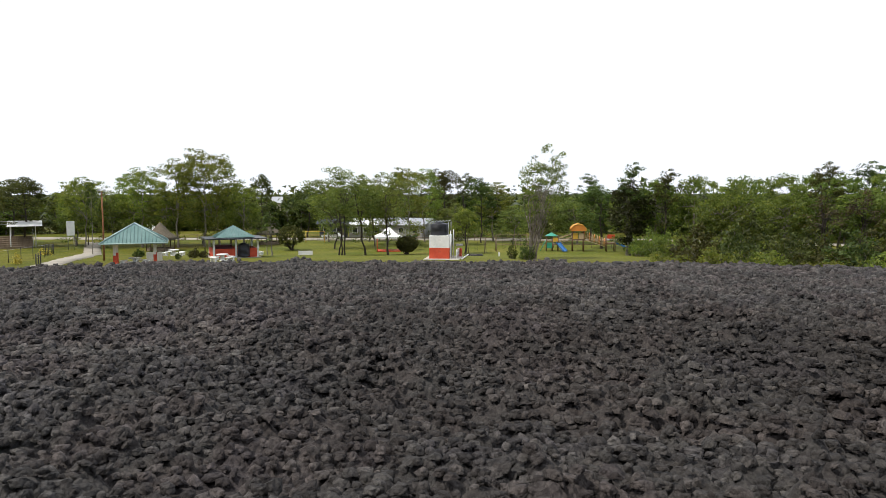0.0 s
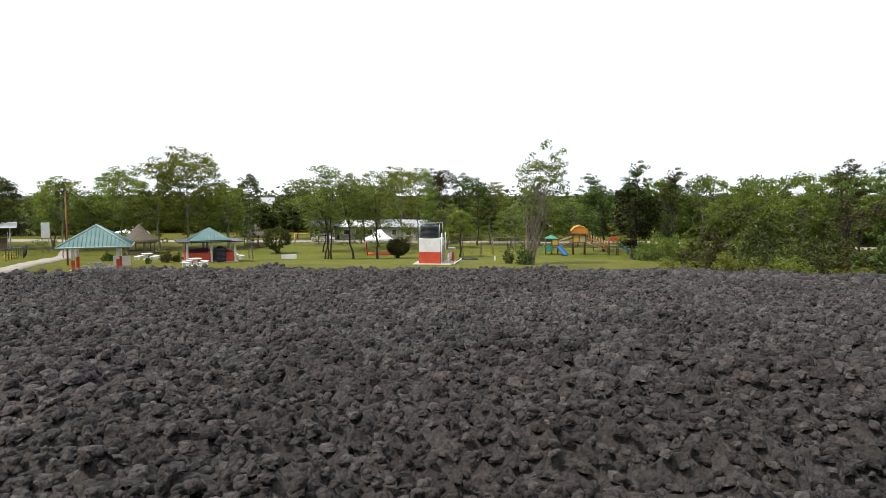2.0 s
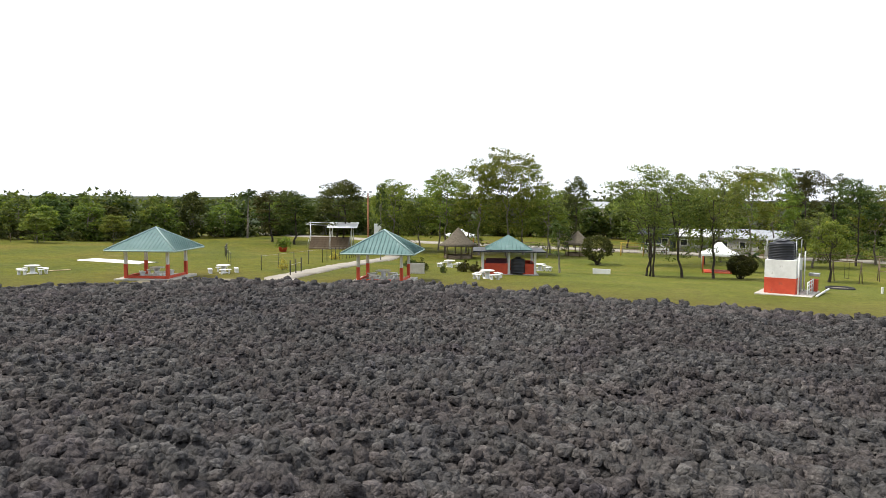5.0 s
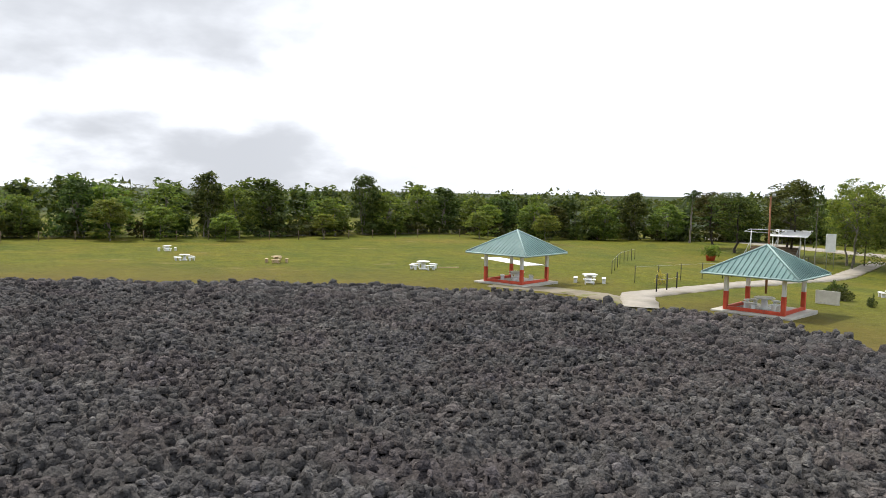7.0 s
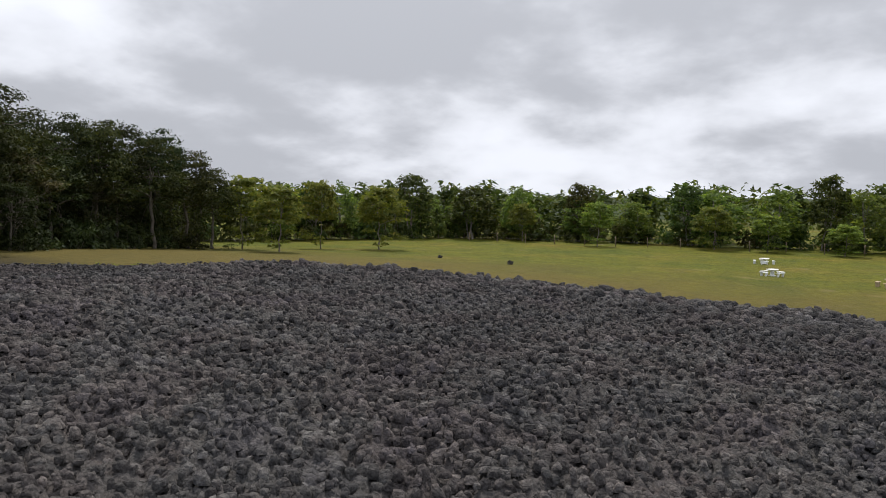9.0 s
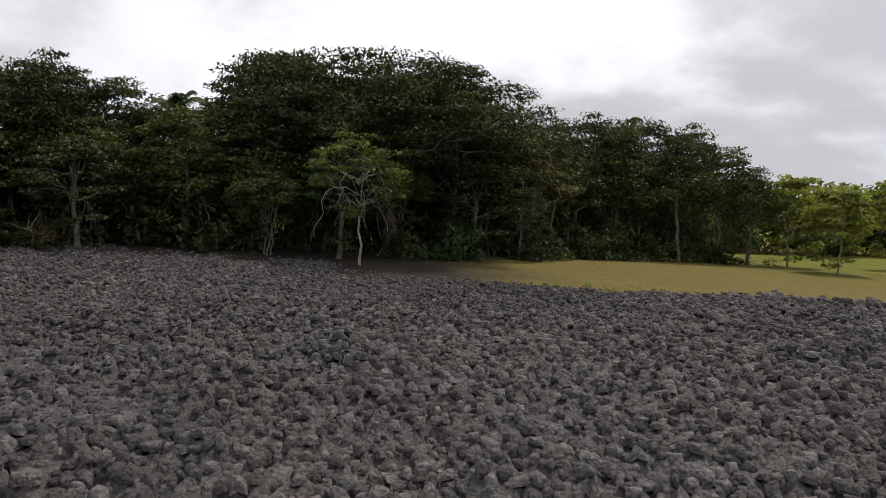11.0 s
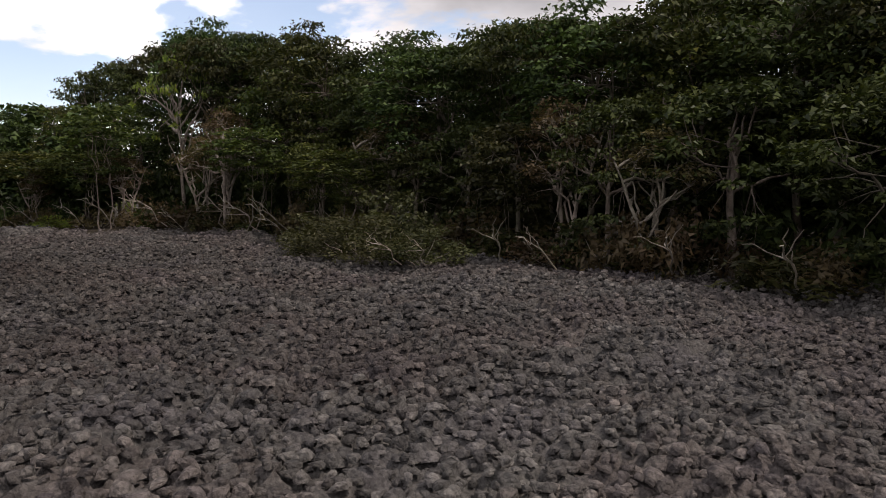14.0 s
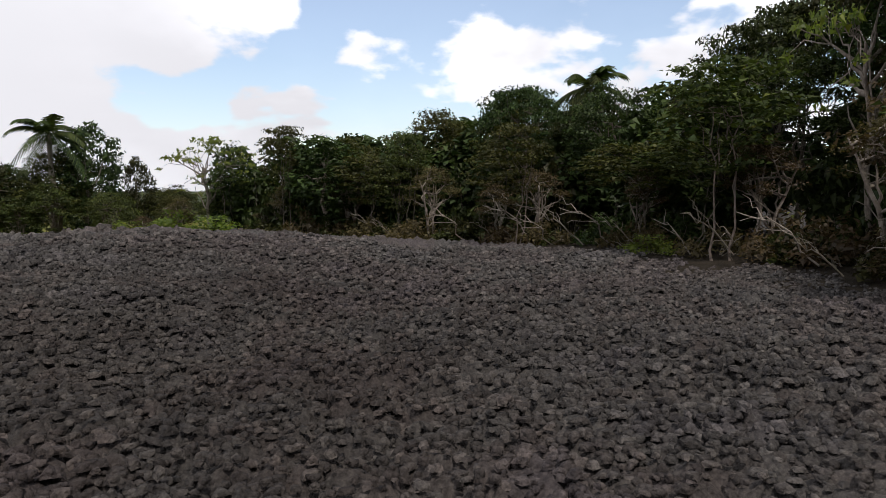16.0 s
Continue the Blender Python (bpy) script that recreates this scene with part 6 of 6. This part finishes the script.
def house(label, w, d, h, roof_h, wall, roof, windows=3, over=0.6, flat_top=False):
    root = tagged(new("house"), label, "house", "houses behind the park")
    t = 0.2
    at(part("wall", box("wall", (w, t, h), wall, 0.01), root), 0, -d / 2, h / 2)
    at(part("wall", box("wall", (w, t, h), wall, 0.01), root), 0, d / 2, h / 2)
    for s in (-1, 1):
        at(part("wall", box("wall", (t, d - t, h), wall, 0.01), root), s * (w / 2 - t / 2), 0, h / 2)
    W, D = w / 2 + over, d / 2 + over
    vs = [(-W, -D, h), (W, -D, h), (W, D, h), (-W, D, h), (-W, 0, h + roof_h), (W, 0, h + roof_h)]
    r = part("roof", poly("roof", vs, [(0, 1, 5, 4), (2, 3, 4, 5)], roof, 0.08), root, "pale sheet roof")
    for x in np.linspace(-W + 0.4, W - 0.4, int(w / 0.8)):
        for s in (-1, 1):
            part("roof_seam", rod("roof_seam", [(x, s * D, h + 0.06), (x, 0, h + roof_h + 0.06)], 0.03, roof, 4), r)
    for s in (-1, 1):
        part("gable", poly("gable", [(s * (w / 2 - 0.1), -d / 2, h - 0.01), (s * (w / 2 - 0.1), d / 2, h - 0.01), (s * (w / 2 - 0.1), 0, h + roof_h * d / (d + 2 * over))], [(0, 1, 2)], wall, 0.1), root)
    for k in range(windows):
        x = -w / 2 + w * (k + 0.5) / windows
        win = at(part("window", box("window", (1.1, 0.1, 1.0), WHITE_PAINT, 0.01), root), x, -d / 2 - 0.08, h * 0.6)
        at(part("pane", box("pane", (0.94, 0.04, 0.84), DARK_GLASS, 0.005), win, "dark window pane"), 0, -0.06, 0)
    dr = at(part("door", box("door", (0.9, 0.08, 2.0), WOOD, 0.01), root), w * 0.33, -d / 2 - 0.07, 1.0)
    at(part("handle", box("handle", (0.05, 0.06, 0.12), GREY_METAL, 0.01), dr), 0.35, -0.06, 0)
    return root


stand(house("low grey house with a white metal roof behind the trees", 6.4, 6, 2.5, 1.1, GREY_WALL, WHITE_SHEET, 3), -20.7, 121, 10)
stand(house("grey house with a pale gabled roof behind the wash house", 9, 7, 2.6, 1.2, GREY_WALL, GREY_METAL, 3), -11.6, 118, -25)
stand(house("two-storey cream house rising above the trees", 8, 7, 6.2, 1.5, CREAM_WALL, GREY_METAL, 3), -52, 160, 15)
stand(house("dark slate-coloured roadside shop with a dull roof", 5, 4, 2.7, 0.9, SLATE, SLATE, 2), -26.6, 119, 5)


def car(label, paint):
    root = tagged(new("car"), label, "car", "parked cars")
    sec = [(-2.1, 0.45, 0.75), (-2.05, 0.85, 0.8), (-1.25, 0.95, 0.82), (-0.75, 1.42, 0.66), (0.75, 1.45, 0.66), (1.35, 0.98, 0.82), (2.0, 0.8, 0.8), (2.1, 0.45, 0.75)]
    vs = []
    for x, z, w in sec:
        vs += [(x, -w, 0.28), (x, -w, z * 0.75), (x, -w * 0.9, z), (x, w * 0.9, z), (x, w, z * 0.75), (x, w, 0.28)]
    fs = [(k * 6 + j, k * 6 + j + 1, k * 6 + j + 7, k * 6 + j + 6) for k in range(7) for j in range(5)] + [(0, 1, 2, 3, 4, 5), (42, 43, 44, 45, 46, 47)]
    part("body", poly("body", vs, fs, paint), root)
    for s in (-1, 1):
        at(part("side_window", box("side_window", (1.6, 0.03, 0.32), DARK_GLASS, 0.005), root), 0, s * 0.73, 1.2)
        for x in (-1.3, 1.3):
            w = at(part("wheel", lathe("wheel", [(0, -0.1), (0.30, -0.1), (0.32, -0.06), (0.32, 0.06), (0.30, 0.1), (0, 0.1)], RUBBER, 16), root), x, s * 0.74, 0.32, 0, 90)
            part("rim", lathe("rim", [(0, 0.115 * -s), (0.19, 0.11 * -s), (0.2, 0.09 * -s)], GREY_METAL, 12), w)
    return root


stand(car("white parked car by the roadside", CAR_PAINT), -25.5, 112.0, 8)

# ---- park trees ----
PARK = "park trees"
p_fine = tree(200, 11.0, 8.0, "tall fine-leaved olive tree with dark slender trunks in the park", LEAF_PARK, bark=BARK_DARK, clear=0.26, clumps=130, per_clump=60, clump=0.85, flat=0.42, blade=0.19, stems=3, stem=0.13, limbs=6, spread=0.2)
p_solo = tree(205, 11.0, 8.0, "leaning fine-leaved olive tree with one dark trunk in the park", LEAF_PARK, bark=BARK_DARK, clear=0.18, clumps=120, per_clump=60, clump=0.85, flat=0.42, blade=0.19, stem=0.15, limbs=9, lean=0.16)
p_light = tree(201, 12.6, 8.8, "light green feathery tree at the back of the park", LEAF_LIGHT, clear=0.08, clumps=140, per_clump=46, clump=0.95, flat=0.36, blade=0.25, limbs=8, hollow=0.4)
p_dark = tree(202, 12.0, 6.0, "dark broad-leaved tree at the back of the park", LEAF_MID, bark=BARK_DARK, clear=0.22, clumps=100, per_clump=52, clump=0.9, flat=0.42, blade=0.25)
p_gold = tree(203, 9.0, 7.0, "yellowish green round tree at the back of the park", LEAF_PARK, clear=0.06, clumps=115, per_clump=48, clump=0.9, flat=0.5, blade=0.23)
p_tip = tree(204, 13.0, 6.0, "tall open tree with tufted leaf clumps against the sky", LEAF_MID, bark=BARK_DARK, clear=0.36, clumps=48, per_clump=56, clump=0.8, flat=0.4, blade=0.23, limbs=12, hollow=0.3)
put_tagged(p_fine, [(-16.6, 70.5, 1.04, 1.1)], PARK, 31)
put_tagged(p_solo, [(-13.6, 72.5, 1.0, 0.95), (-10.9, 74.5, 1.02, 0.9), (-21, 90, 0.9, 0.9), (-15.5, 96, 0.95, 1.0)], PARK, 30)
put_tagged(p_light, [(-60.5, 90.5, 0.9, 0.85), (-52.3, 92.5, 1.03, 0.95), (-46.3, 92, 1.14, 1.0), (-42.5, 93.2, 1.26, 1.1), (-41.4, 97, 1.15, 1.0), (-25, 106, 0.8, 0.8), (-18, 107, 0.85, 0.8), (-14, 100, 0.85, 0.8), (-10, 95, 1.02, 0.9), (-8.1, 106.6, 1.04, 0.9), (-36.5, 94, 0.82, 0.7), (-66, 98, 0.85, 0.9), (4, 108, 0.85, 0.9), (-56, 97, 0.95, 0.9)], PARK, 32)
put_tagged(p_dark, [(-39.8, 115, 1.03, 0.85), (-72, 93, 0.95, 1.3), (1.8, 104, 0.95, 0.9), (-5, 121, 1.1, 0.9), (-77.5, 98.4, 0.93, 1.3), (-84, 95, 0.8, 1.3), (20.2, 91.5, 0.82, 1.3), (-92, 98, 0.8, 1.3), (27, 84, 0.85, 1.2), (-32, 120, 0.85, 1.1)], PARK, 33)
put_tagged(p_gold, [(-50, 95, 1.0, 1.0), (-45, 99, 0.95, 1.0), (-38, 99, 0.95, 1.0), (-57, 93, 0.95, 0.9), (-64, 94, 0.9, 0.9), (12, 104, 0.9, 1.1), (18, 102, 0.9, 1.1), (-3, 98, 0.8, 0.9), (7, 99, 0.75, 0.9)], PARK, 34)
put_tagged(p_tip, [(-7, 126, 1.05, 1.0), (20.5, 73, 0.93, 0.7), (24.8, 72.5, 0.86, 0.7), (36.3, 55.3, 0.78, 0.7), (21, 107, 0.93, 0.9), (-1, 124, 0.98, 0.9), (42, 58, 0.8, 0.8), (-63, 96, 0.85, 0.6), (12, 112, 0.85, 0.8)], PARK, 35)

slim = tree(206, 5.2, 2.2, "thin pale-stemmed young tree by the park path", LEAF_MID, bark=BARK_PALE, clear=0.35, clumps=26, per_clump=26, clump=0.4, blade=0.22, stem=0.09, limbs=6)
put(slim, [(-23.6, 64.2, 1.0, 1.0), (-25.8, 70, 0.9, 0.8), (-47.5, 68.5, 1.75, 0.7)], seed=6)

# the many-stemmed tree between wash house and playground
multi = tree(207, 10.6, 5.4, "many-stemmed grey tree with a thin ragged top", LEAF_PARK, clear=0.26, clumps=120, per_clump=40, clump=0.55, flat=0.5, blade=0.17, stems=15, stem=0.075, limbs=4, top=0.62, hollow=0.2, spread=0.26, lean=0.15)
multi.matrix_basis = pose(6.2, 53.4, gz(6.2, 53.4) - 0.05, 0, 0, -8) @ Matrix.Diagonal((1.05, 1.05, 1.12, 1))
base_bush = shrub(208, 1.7, 2.2, "leafy green suckers at the foot of the many-stemmed tree", LEAF_MID, 46, 36, 0.34, 0.16)
put(base_bush, [(5.7, 53.0, 1.05, 0.7), (4.3, 54.6, 1.0, 0.45)], seed=7)

droopy = tree(209, 6.6, 4.2, "bright green drooping tree over the climbing frame", LEAF_LIGHT, bark=BARK_DARK, clear=0.30, clumps=70, per_clump=34, clump=0.6, flat=0.6, blade=0.34, droop=0.8, slender=0.25, stem=0.13)
put(droopy, [(-0.8, 80.8, 1.0, 1.0)], seed=2)


def topiary(seed, width, height, label):
    """A clipped round bush on a short forked stem."""
    rng = np.random.default_rng(seed)
    root = tagged(new("topiary_bush"), label, "bush", "clipped bushes")
    n = 420
    d = rng.normal(0, 1, (n, 3))
    d /= np.linalg.norm(d, axis=1)[:, None]
    r = rng.uniform(0.82, 1.0, (n, 1)) + 0.05 * rng.normal(0, 1, (n, 1))
    c = d * r * np.array([width / 2, width / 2, height * 0.42]) + np.array([0, 0, height * 0.58])
    st = [tube(bend(rng, (0, 0, -0.2), c[k] * np.array([0.7, 0.7, 0.7]), 0.0, 5, 0.05), np.linspace(0.11, 0.03, 5), 6) for k in range(7)]
    part("stem", mesh_from("stem", *gather(st), BARK_DARK, True), root)
    part("crown", mesh_from("crown", *leaves(rng, c, 22, 0.24, 0.9, 0.13, 0.55, 0.3, 0.0), LEAF_MID), root)
    return root


stand(topiary(210, 4.0, 3.7, "clipped round dark green bush on the lawn"), -27.1, 87.4)
stand(topiary(211, 2.8, 2.4, "clipped spreading dark green bush on the lawn"), -8.7, 77.6)
small_bush = shrub(212, 1.1, 1.25, "small rounded green garden bush on the lawn", LEAF_MID, 40, 34, 0.26, 0.12)
put_tagged(small_bush, [(-33.2, 54.3, 1.0, 1.0), (-29.6, 55.7, 1.05, 1.0), (-30.3, 53.2, 0.75, 0.45), (-36.5, 57.5, 0.9, 1.0), (-28.7, 56.3, 0.85, 0.8)], "garden bushes", 8)
flower = shrub(213, 0.9, 0.9, "small bush of yellow blossom beside the path", FLOWER, 26, 22, 0.22, 0.1)
put_tagged(flower, [(-43.4, 47.0, 1.2, 0.9), (-50, 63, 0.9, 1.0), (-52.5, 66, 0.9, 1.1)], "flowering bushes", 9)

# ragged shrubs and small trees past the mud's north-eastern edge
NE = "shrubs past the mud"
n_a = tree(220, 7.5, 7.0, "broad olive green tree in the thicket beyond the mud", LEAF_OLIVE, clear=0.04, clumps=115, per_clump=52, clump=0.85, flat=0.36, blade=0.23, limbs=8)
n_b = shrub(221, 3.0, 4.2, "yellow-green thicket bush beyond the mud", LEAF_LIGHT, 60, 36, 0.5, 0.24)
n_c = shrub(222, 2.4, 3.6, "grey-green weedy bush beyond the mud", LEAF_OLIVE, 60, 34, 0.45, 0.2)
n_d = tree(223, 6.5, 3.6, "thin dark-stemmed half-bare tree at the mud's edge", LEAF_DRY, bark=BARK_DARK, clear=0.25, clumps=46, per_clump=16, clump=0.5, flat=0.5, blade=0.18, stems=2, stem=0.12, limbs=10)
put_tagged(n_a, [(x, y, h * 1.02, w) for x, y, h, w in [(24.5, 76, 1.35, 1.0), (28.5, 72, 1.36, 1.0), (31.9, 67, 1.15, 1.0), (35.2, 62.2, 1.25, 1.0), (39, 58, 1.2, 1.0), (43, 54, 1.25, 1.0), (34, 72, 1.35, 1.1), (40, 66, 1.3, 1.1), (46, 60, 1.3, 1.1), (28, 62, 0.95, 0.9), (33, 57, 0.9, 0.9), (38, 51, 0.95, 0.9), (44, 46, 1.05, 1.0), (50, 50, 1.2, 1.1), (22, 80, 1.2, 0.9), (52, 60, 1.3, 1.2)]], NE, 41)
put_tagged(n_b, [(21.5, 60.5, 0.9, 0.8), (24, 62, 1.0, 0.8), (30, 53, 0.8, 0.9), (37.5, 47.5, 0.9, 0.9), (44, 41.5, 0.9, 0.9), (27, 57, 0.7, 0.9), (22, 67, 1.1, 0.9)], NE, 42)
put_tagged(n_c, [(20.2, 57.8, 1.15, 0.85), (22.4, 55.2, 0.95, 0.8), (25.4, 52.2, 0.6, 0.9), (29, 48.8, 0.6, 0.9), (33.5, 45.8, 0.6, 1.0), (37.2, 42, 0.65, 1.0), (41, 38, 0.7, 1.0), (24, 57.8, 0.8, 0.9), (32, 50, 0.9, 1.0), (18.7, 60.4, 1.0, 0.7), (40, 44, 0.9, 1.1), (43.5, 34, 0.7, 1.0)], NE, 43)
put_tagged(n_d, [(31.8, 45.6, 1.0, 1.0), (40, 40, 1.15, 1.0), (36.6, 49, 1.1, 1.0), (45, 38, 1.0, 1.1)], NE, 44)

n_g = shrub(228, 3.2, 6.2, "near-black dense bush with pale bare branches in the thicket", LEAF_DARK, 90, 46, 0.6, 0.2, bark=BARK_PALE)
put_tagged(n_g, [(28.3, 48.2, 1.0, 1.0)], NE, 48)
dead_branch(142, [(29.6, 46.6, 60, 1.7), (30.4, 47.2, 120, 1.5)], 2.0, "bare pale branch leaning out of the dark bush")

# the thicket closes down to the mud's edge
rt = random.Random(58)


def past_rim(lo, hi, gap, out, jitter, h, w):
    """Spots past the mud's edge between two angles."""
    spots, a = [], lo
    while a < hi:
        r = float(rim(a)) + out + rt.uniform(-jitter, jitter)
        spots.append((r * math.cos(radians(a)), -5 + r * math.sin(radians(a)), rt.uniform(*h), rt.uniform(*w)))
        a += math.degrees(gap / r) * rt.uniform(0.7, 1.3)
    return spots


n_e = shrub(224, 2.2, 3.4, "pale yellow-green weedy bush at the mud's edge", LEAF_LIGHT, 52, 26, 0.42, 0.2)
n_f = shrub(225, 3.4, 4.6, "deep green spreading bush in the thicket", LEAF_MID, 60, 28, 0.55, 0.27)
put_tagged(n_e, past_rim(36, 72, 2.0, 2.4, 0.7, (0.25, 0.6), (0.6, 0.9)) + past_rim(36, 73, 3.4, 5.0, 1.0, (0.6, 1.2), (0.8, 1.1)), NE, 45)
put_tagged(n_f, past_rim(34, 70, 3.4, 8.0, 1.2, (0.7, 1.2), (0.8, 1.1)) + past_rim(34, 70, 4.2, 12.5, 1.5, (1.0, 1.5), (0.9, 1.3)), NE, 46)
screen = shrub(226, 3.0, 4.2, "green hedge bush behind the park road", LEAF_PARK, 44, 24, 0.6, 0.3)
put_tagged(screen, along(rt, [(-8, 115.3), (4, 115), (24, 114)], 3.6, 0.8, (0.6, 1.1), (0.8, 1.2)), "hedge behind the road", 47)

# weeds and grass tufts along the mud's rim
rw = np.random.default_rng(91)
spots = []
for a in np.arange(20, 200, 0.35):
    r = float(rim(a)) + rw.normal(1.2, 0.8)
    if rw.random() < 0.55:
        x, y = r * math.cos(radians(a)), -5 + r * math.sin(radians(a))
        spots.append((x, y, gz(x, y) + 0.05))
tuft_v, tuft_f = leaves(rw, np.array(spots), 16, 0.22, 0.3, 0.22, 0.12, -0.2, -1.0)
tagged(new("rim_weeds", mesh_from("rim_weeds", tuft_v, tuft_f, LEAF_OLIVE)), "sparse weeds along the mud's rim", "weeds", kind="stuff")

# loose lumps of mud on the grass by the rim
rl = random.Random(12)
lump_mesh = []
for k in range(4):
    bm = bmesh.new()
    bmesh.ops.create_icosphere(bm, subdivisions=2, radius=1.0)
    for v in bm.verts:
        v.co *= 0.75 + 0.5 * noise.noise(v.co * 1.3 + Vector((k * 7, 0, 0))) + 0.15 * noise.noise(v.co * 4)
    me = bpy.data.meshes.new("mud_lump")
    bm.to_mesh(me)
    bm.free()
    me.materials.append(MUD)
    lump_mesh.append(me)
for k in range(44):
    a = rl.uniform(70, 150)
    r = float(rim(a)) + rl.uniform(-0.9, 0.9)
    x, y = r * math.cos(radians(a)), -5 + r * math.sin(radians(a))
    s = rl.uniform(0.1, 0.3)
    z = max(gz(x, y), float(mud_height(np.array(x), np.array(y))))
    ob = new("mud_lump", lump_mesh[k % 4])
    ob.matrix_basis = pose(x, y, z + s * 0.3, rl.uniform(0, 360), rl.uniform(0, 360), 0) @ Matrix.Diagonal((s, s * rl.uniform(0.7, 1), s * rl.uniform(0.6, 0.9), 1))
    tagged(ob, "loose rough lump of dried grey mud", "mud lump", "lumps along the rim")
# two dark stumps out on the grass
for x, y, s in ((-61.6, -6.1, 0.34), (-63.5, -13.5, 0.26)):
    ob = new("mud_lump", lump_mesh[1])
    ob.matrix_basis = pose(x, y, gz(x, y) + s * 0.3) @ Matrix.Diagonal((s * 1.4, s, s, 1))
    tagged(ob, "dark lump of mud alone on the grass", "mud lump", "lumps along the rim")


# a short dark stake past the mud's rim and a plank on the grass
stake = tagged(new("stake"), "short dark weathered stake standing past the mud", "stake")
part("shaft", rod("shaft", [(0, 0, -0.2), (0.03, 0.01, 0.42)], np.array([0.075, 0.06]), BARK_DARK, 7), stake)
stand(stake, -36.14, 28.18)
plank = tagged(new("plank", box("plank", (1.9, 0.22, 0.06), TAN_PLASTIC, 0.01)), "pale loose plank lying on the grass", "plank")
plank.matrix_basis = pose(-58.53, 35.49, gz(-58.53, 35.49) + 0.05, 0, 0, 75)


# ---- potted and bedded plants in the park ----
def planter(label, x, y):
    root = tagged(new("planter"), label, "planter")
    part("pot", lathe("pot", [(0, 0.02), (0.5, 0), (0.62, 0.55), (0.66, 0.6), (0.66, 0.72), (0.58, 0.72), (0.52, 0.6), (0, 0.58)], RED_PAINT, 16), root, "red-painted round pot")
    r = np.random.default_rng(63)
    c = np.stack([r.normal(0, 0.5, 60), r.normal(0, 0.5, 60), r.uniform(0.8, 2.0, 60)], 1)
    part("foliage", mesh_from("foliage", *leaves(r, c, 8, 0.35, 0.5, 0.6, 0.16, 0.4, 0.5), LEAF_LIGHT), root)
    return stand(root, x, y)


planter("red pot with a spiky green plant by the stand", -73.1, 79.9)
small_palm = palm(227, 1.9, 1.5, "small young palm beside the wash house lawn", 14, 0.09)
stand(small_palm, -8.9, 88.0)


def ring_bed(label, x, y):
    """A low round bed edged with half-buried tyres."""
    root = tagged(new("flower_bed"), label, "flower bed")
    part("soil", lathe("soil", [(0, 0.12), (0.7, 0.08), (1.0, -0.02)], BARE_EARTH, 16), root)
    a = np.linspace(0, 2 * math.pi, 21)
    part("edging", rod("edging", [(math.cos(t), math.sin(t) * 0.9, 0.05) for t in a], 0.13, RUBBER, 8), root, "dark tyre edging")
    return stand(root, x, y)


ring_bed("round earth bed with a dark edging under the tree", 0.4, 65.4)
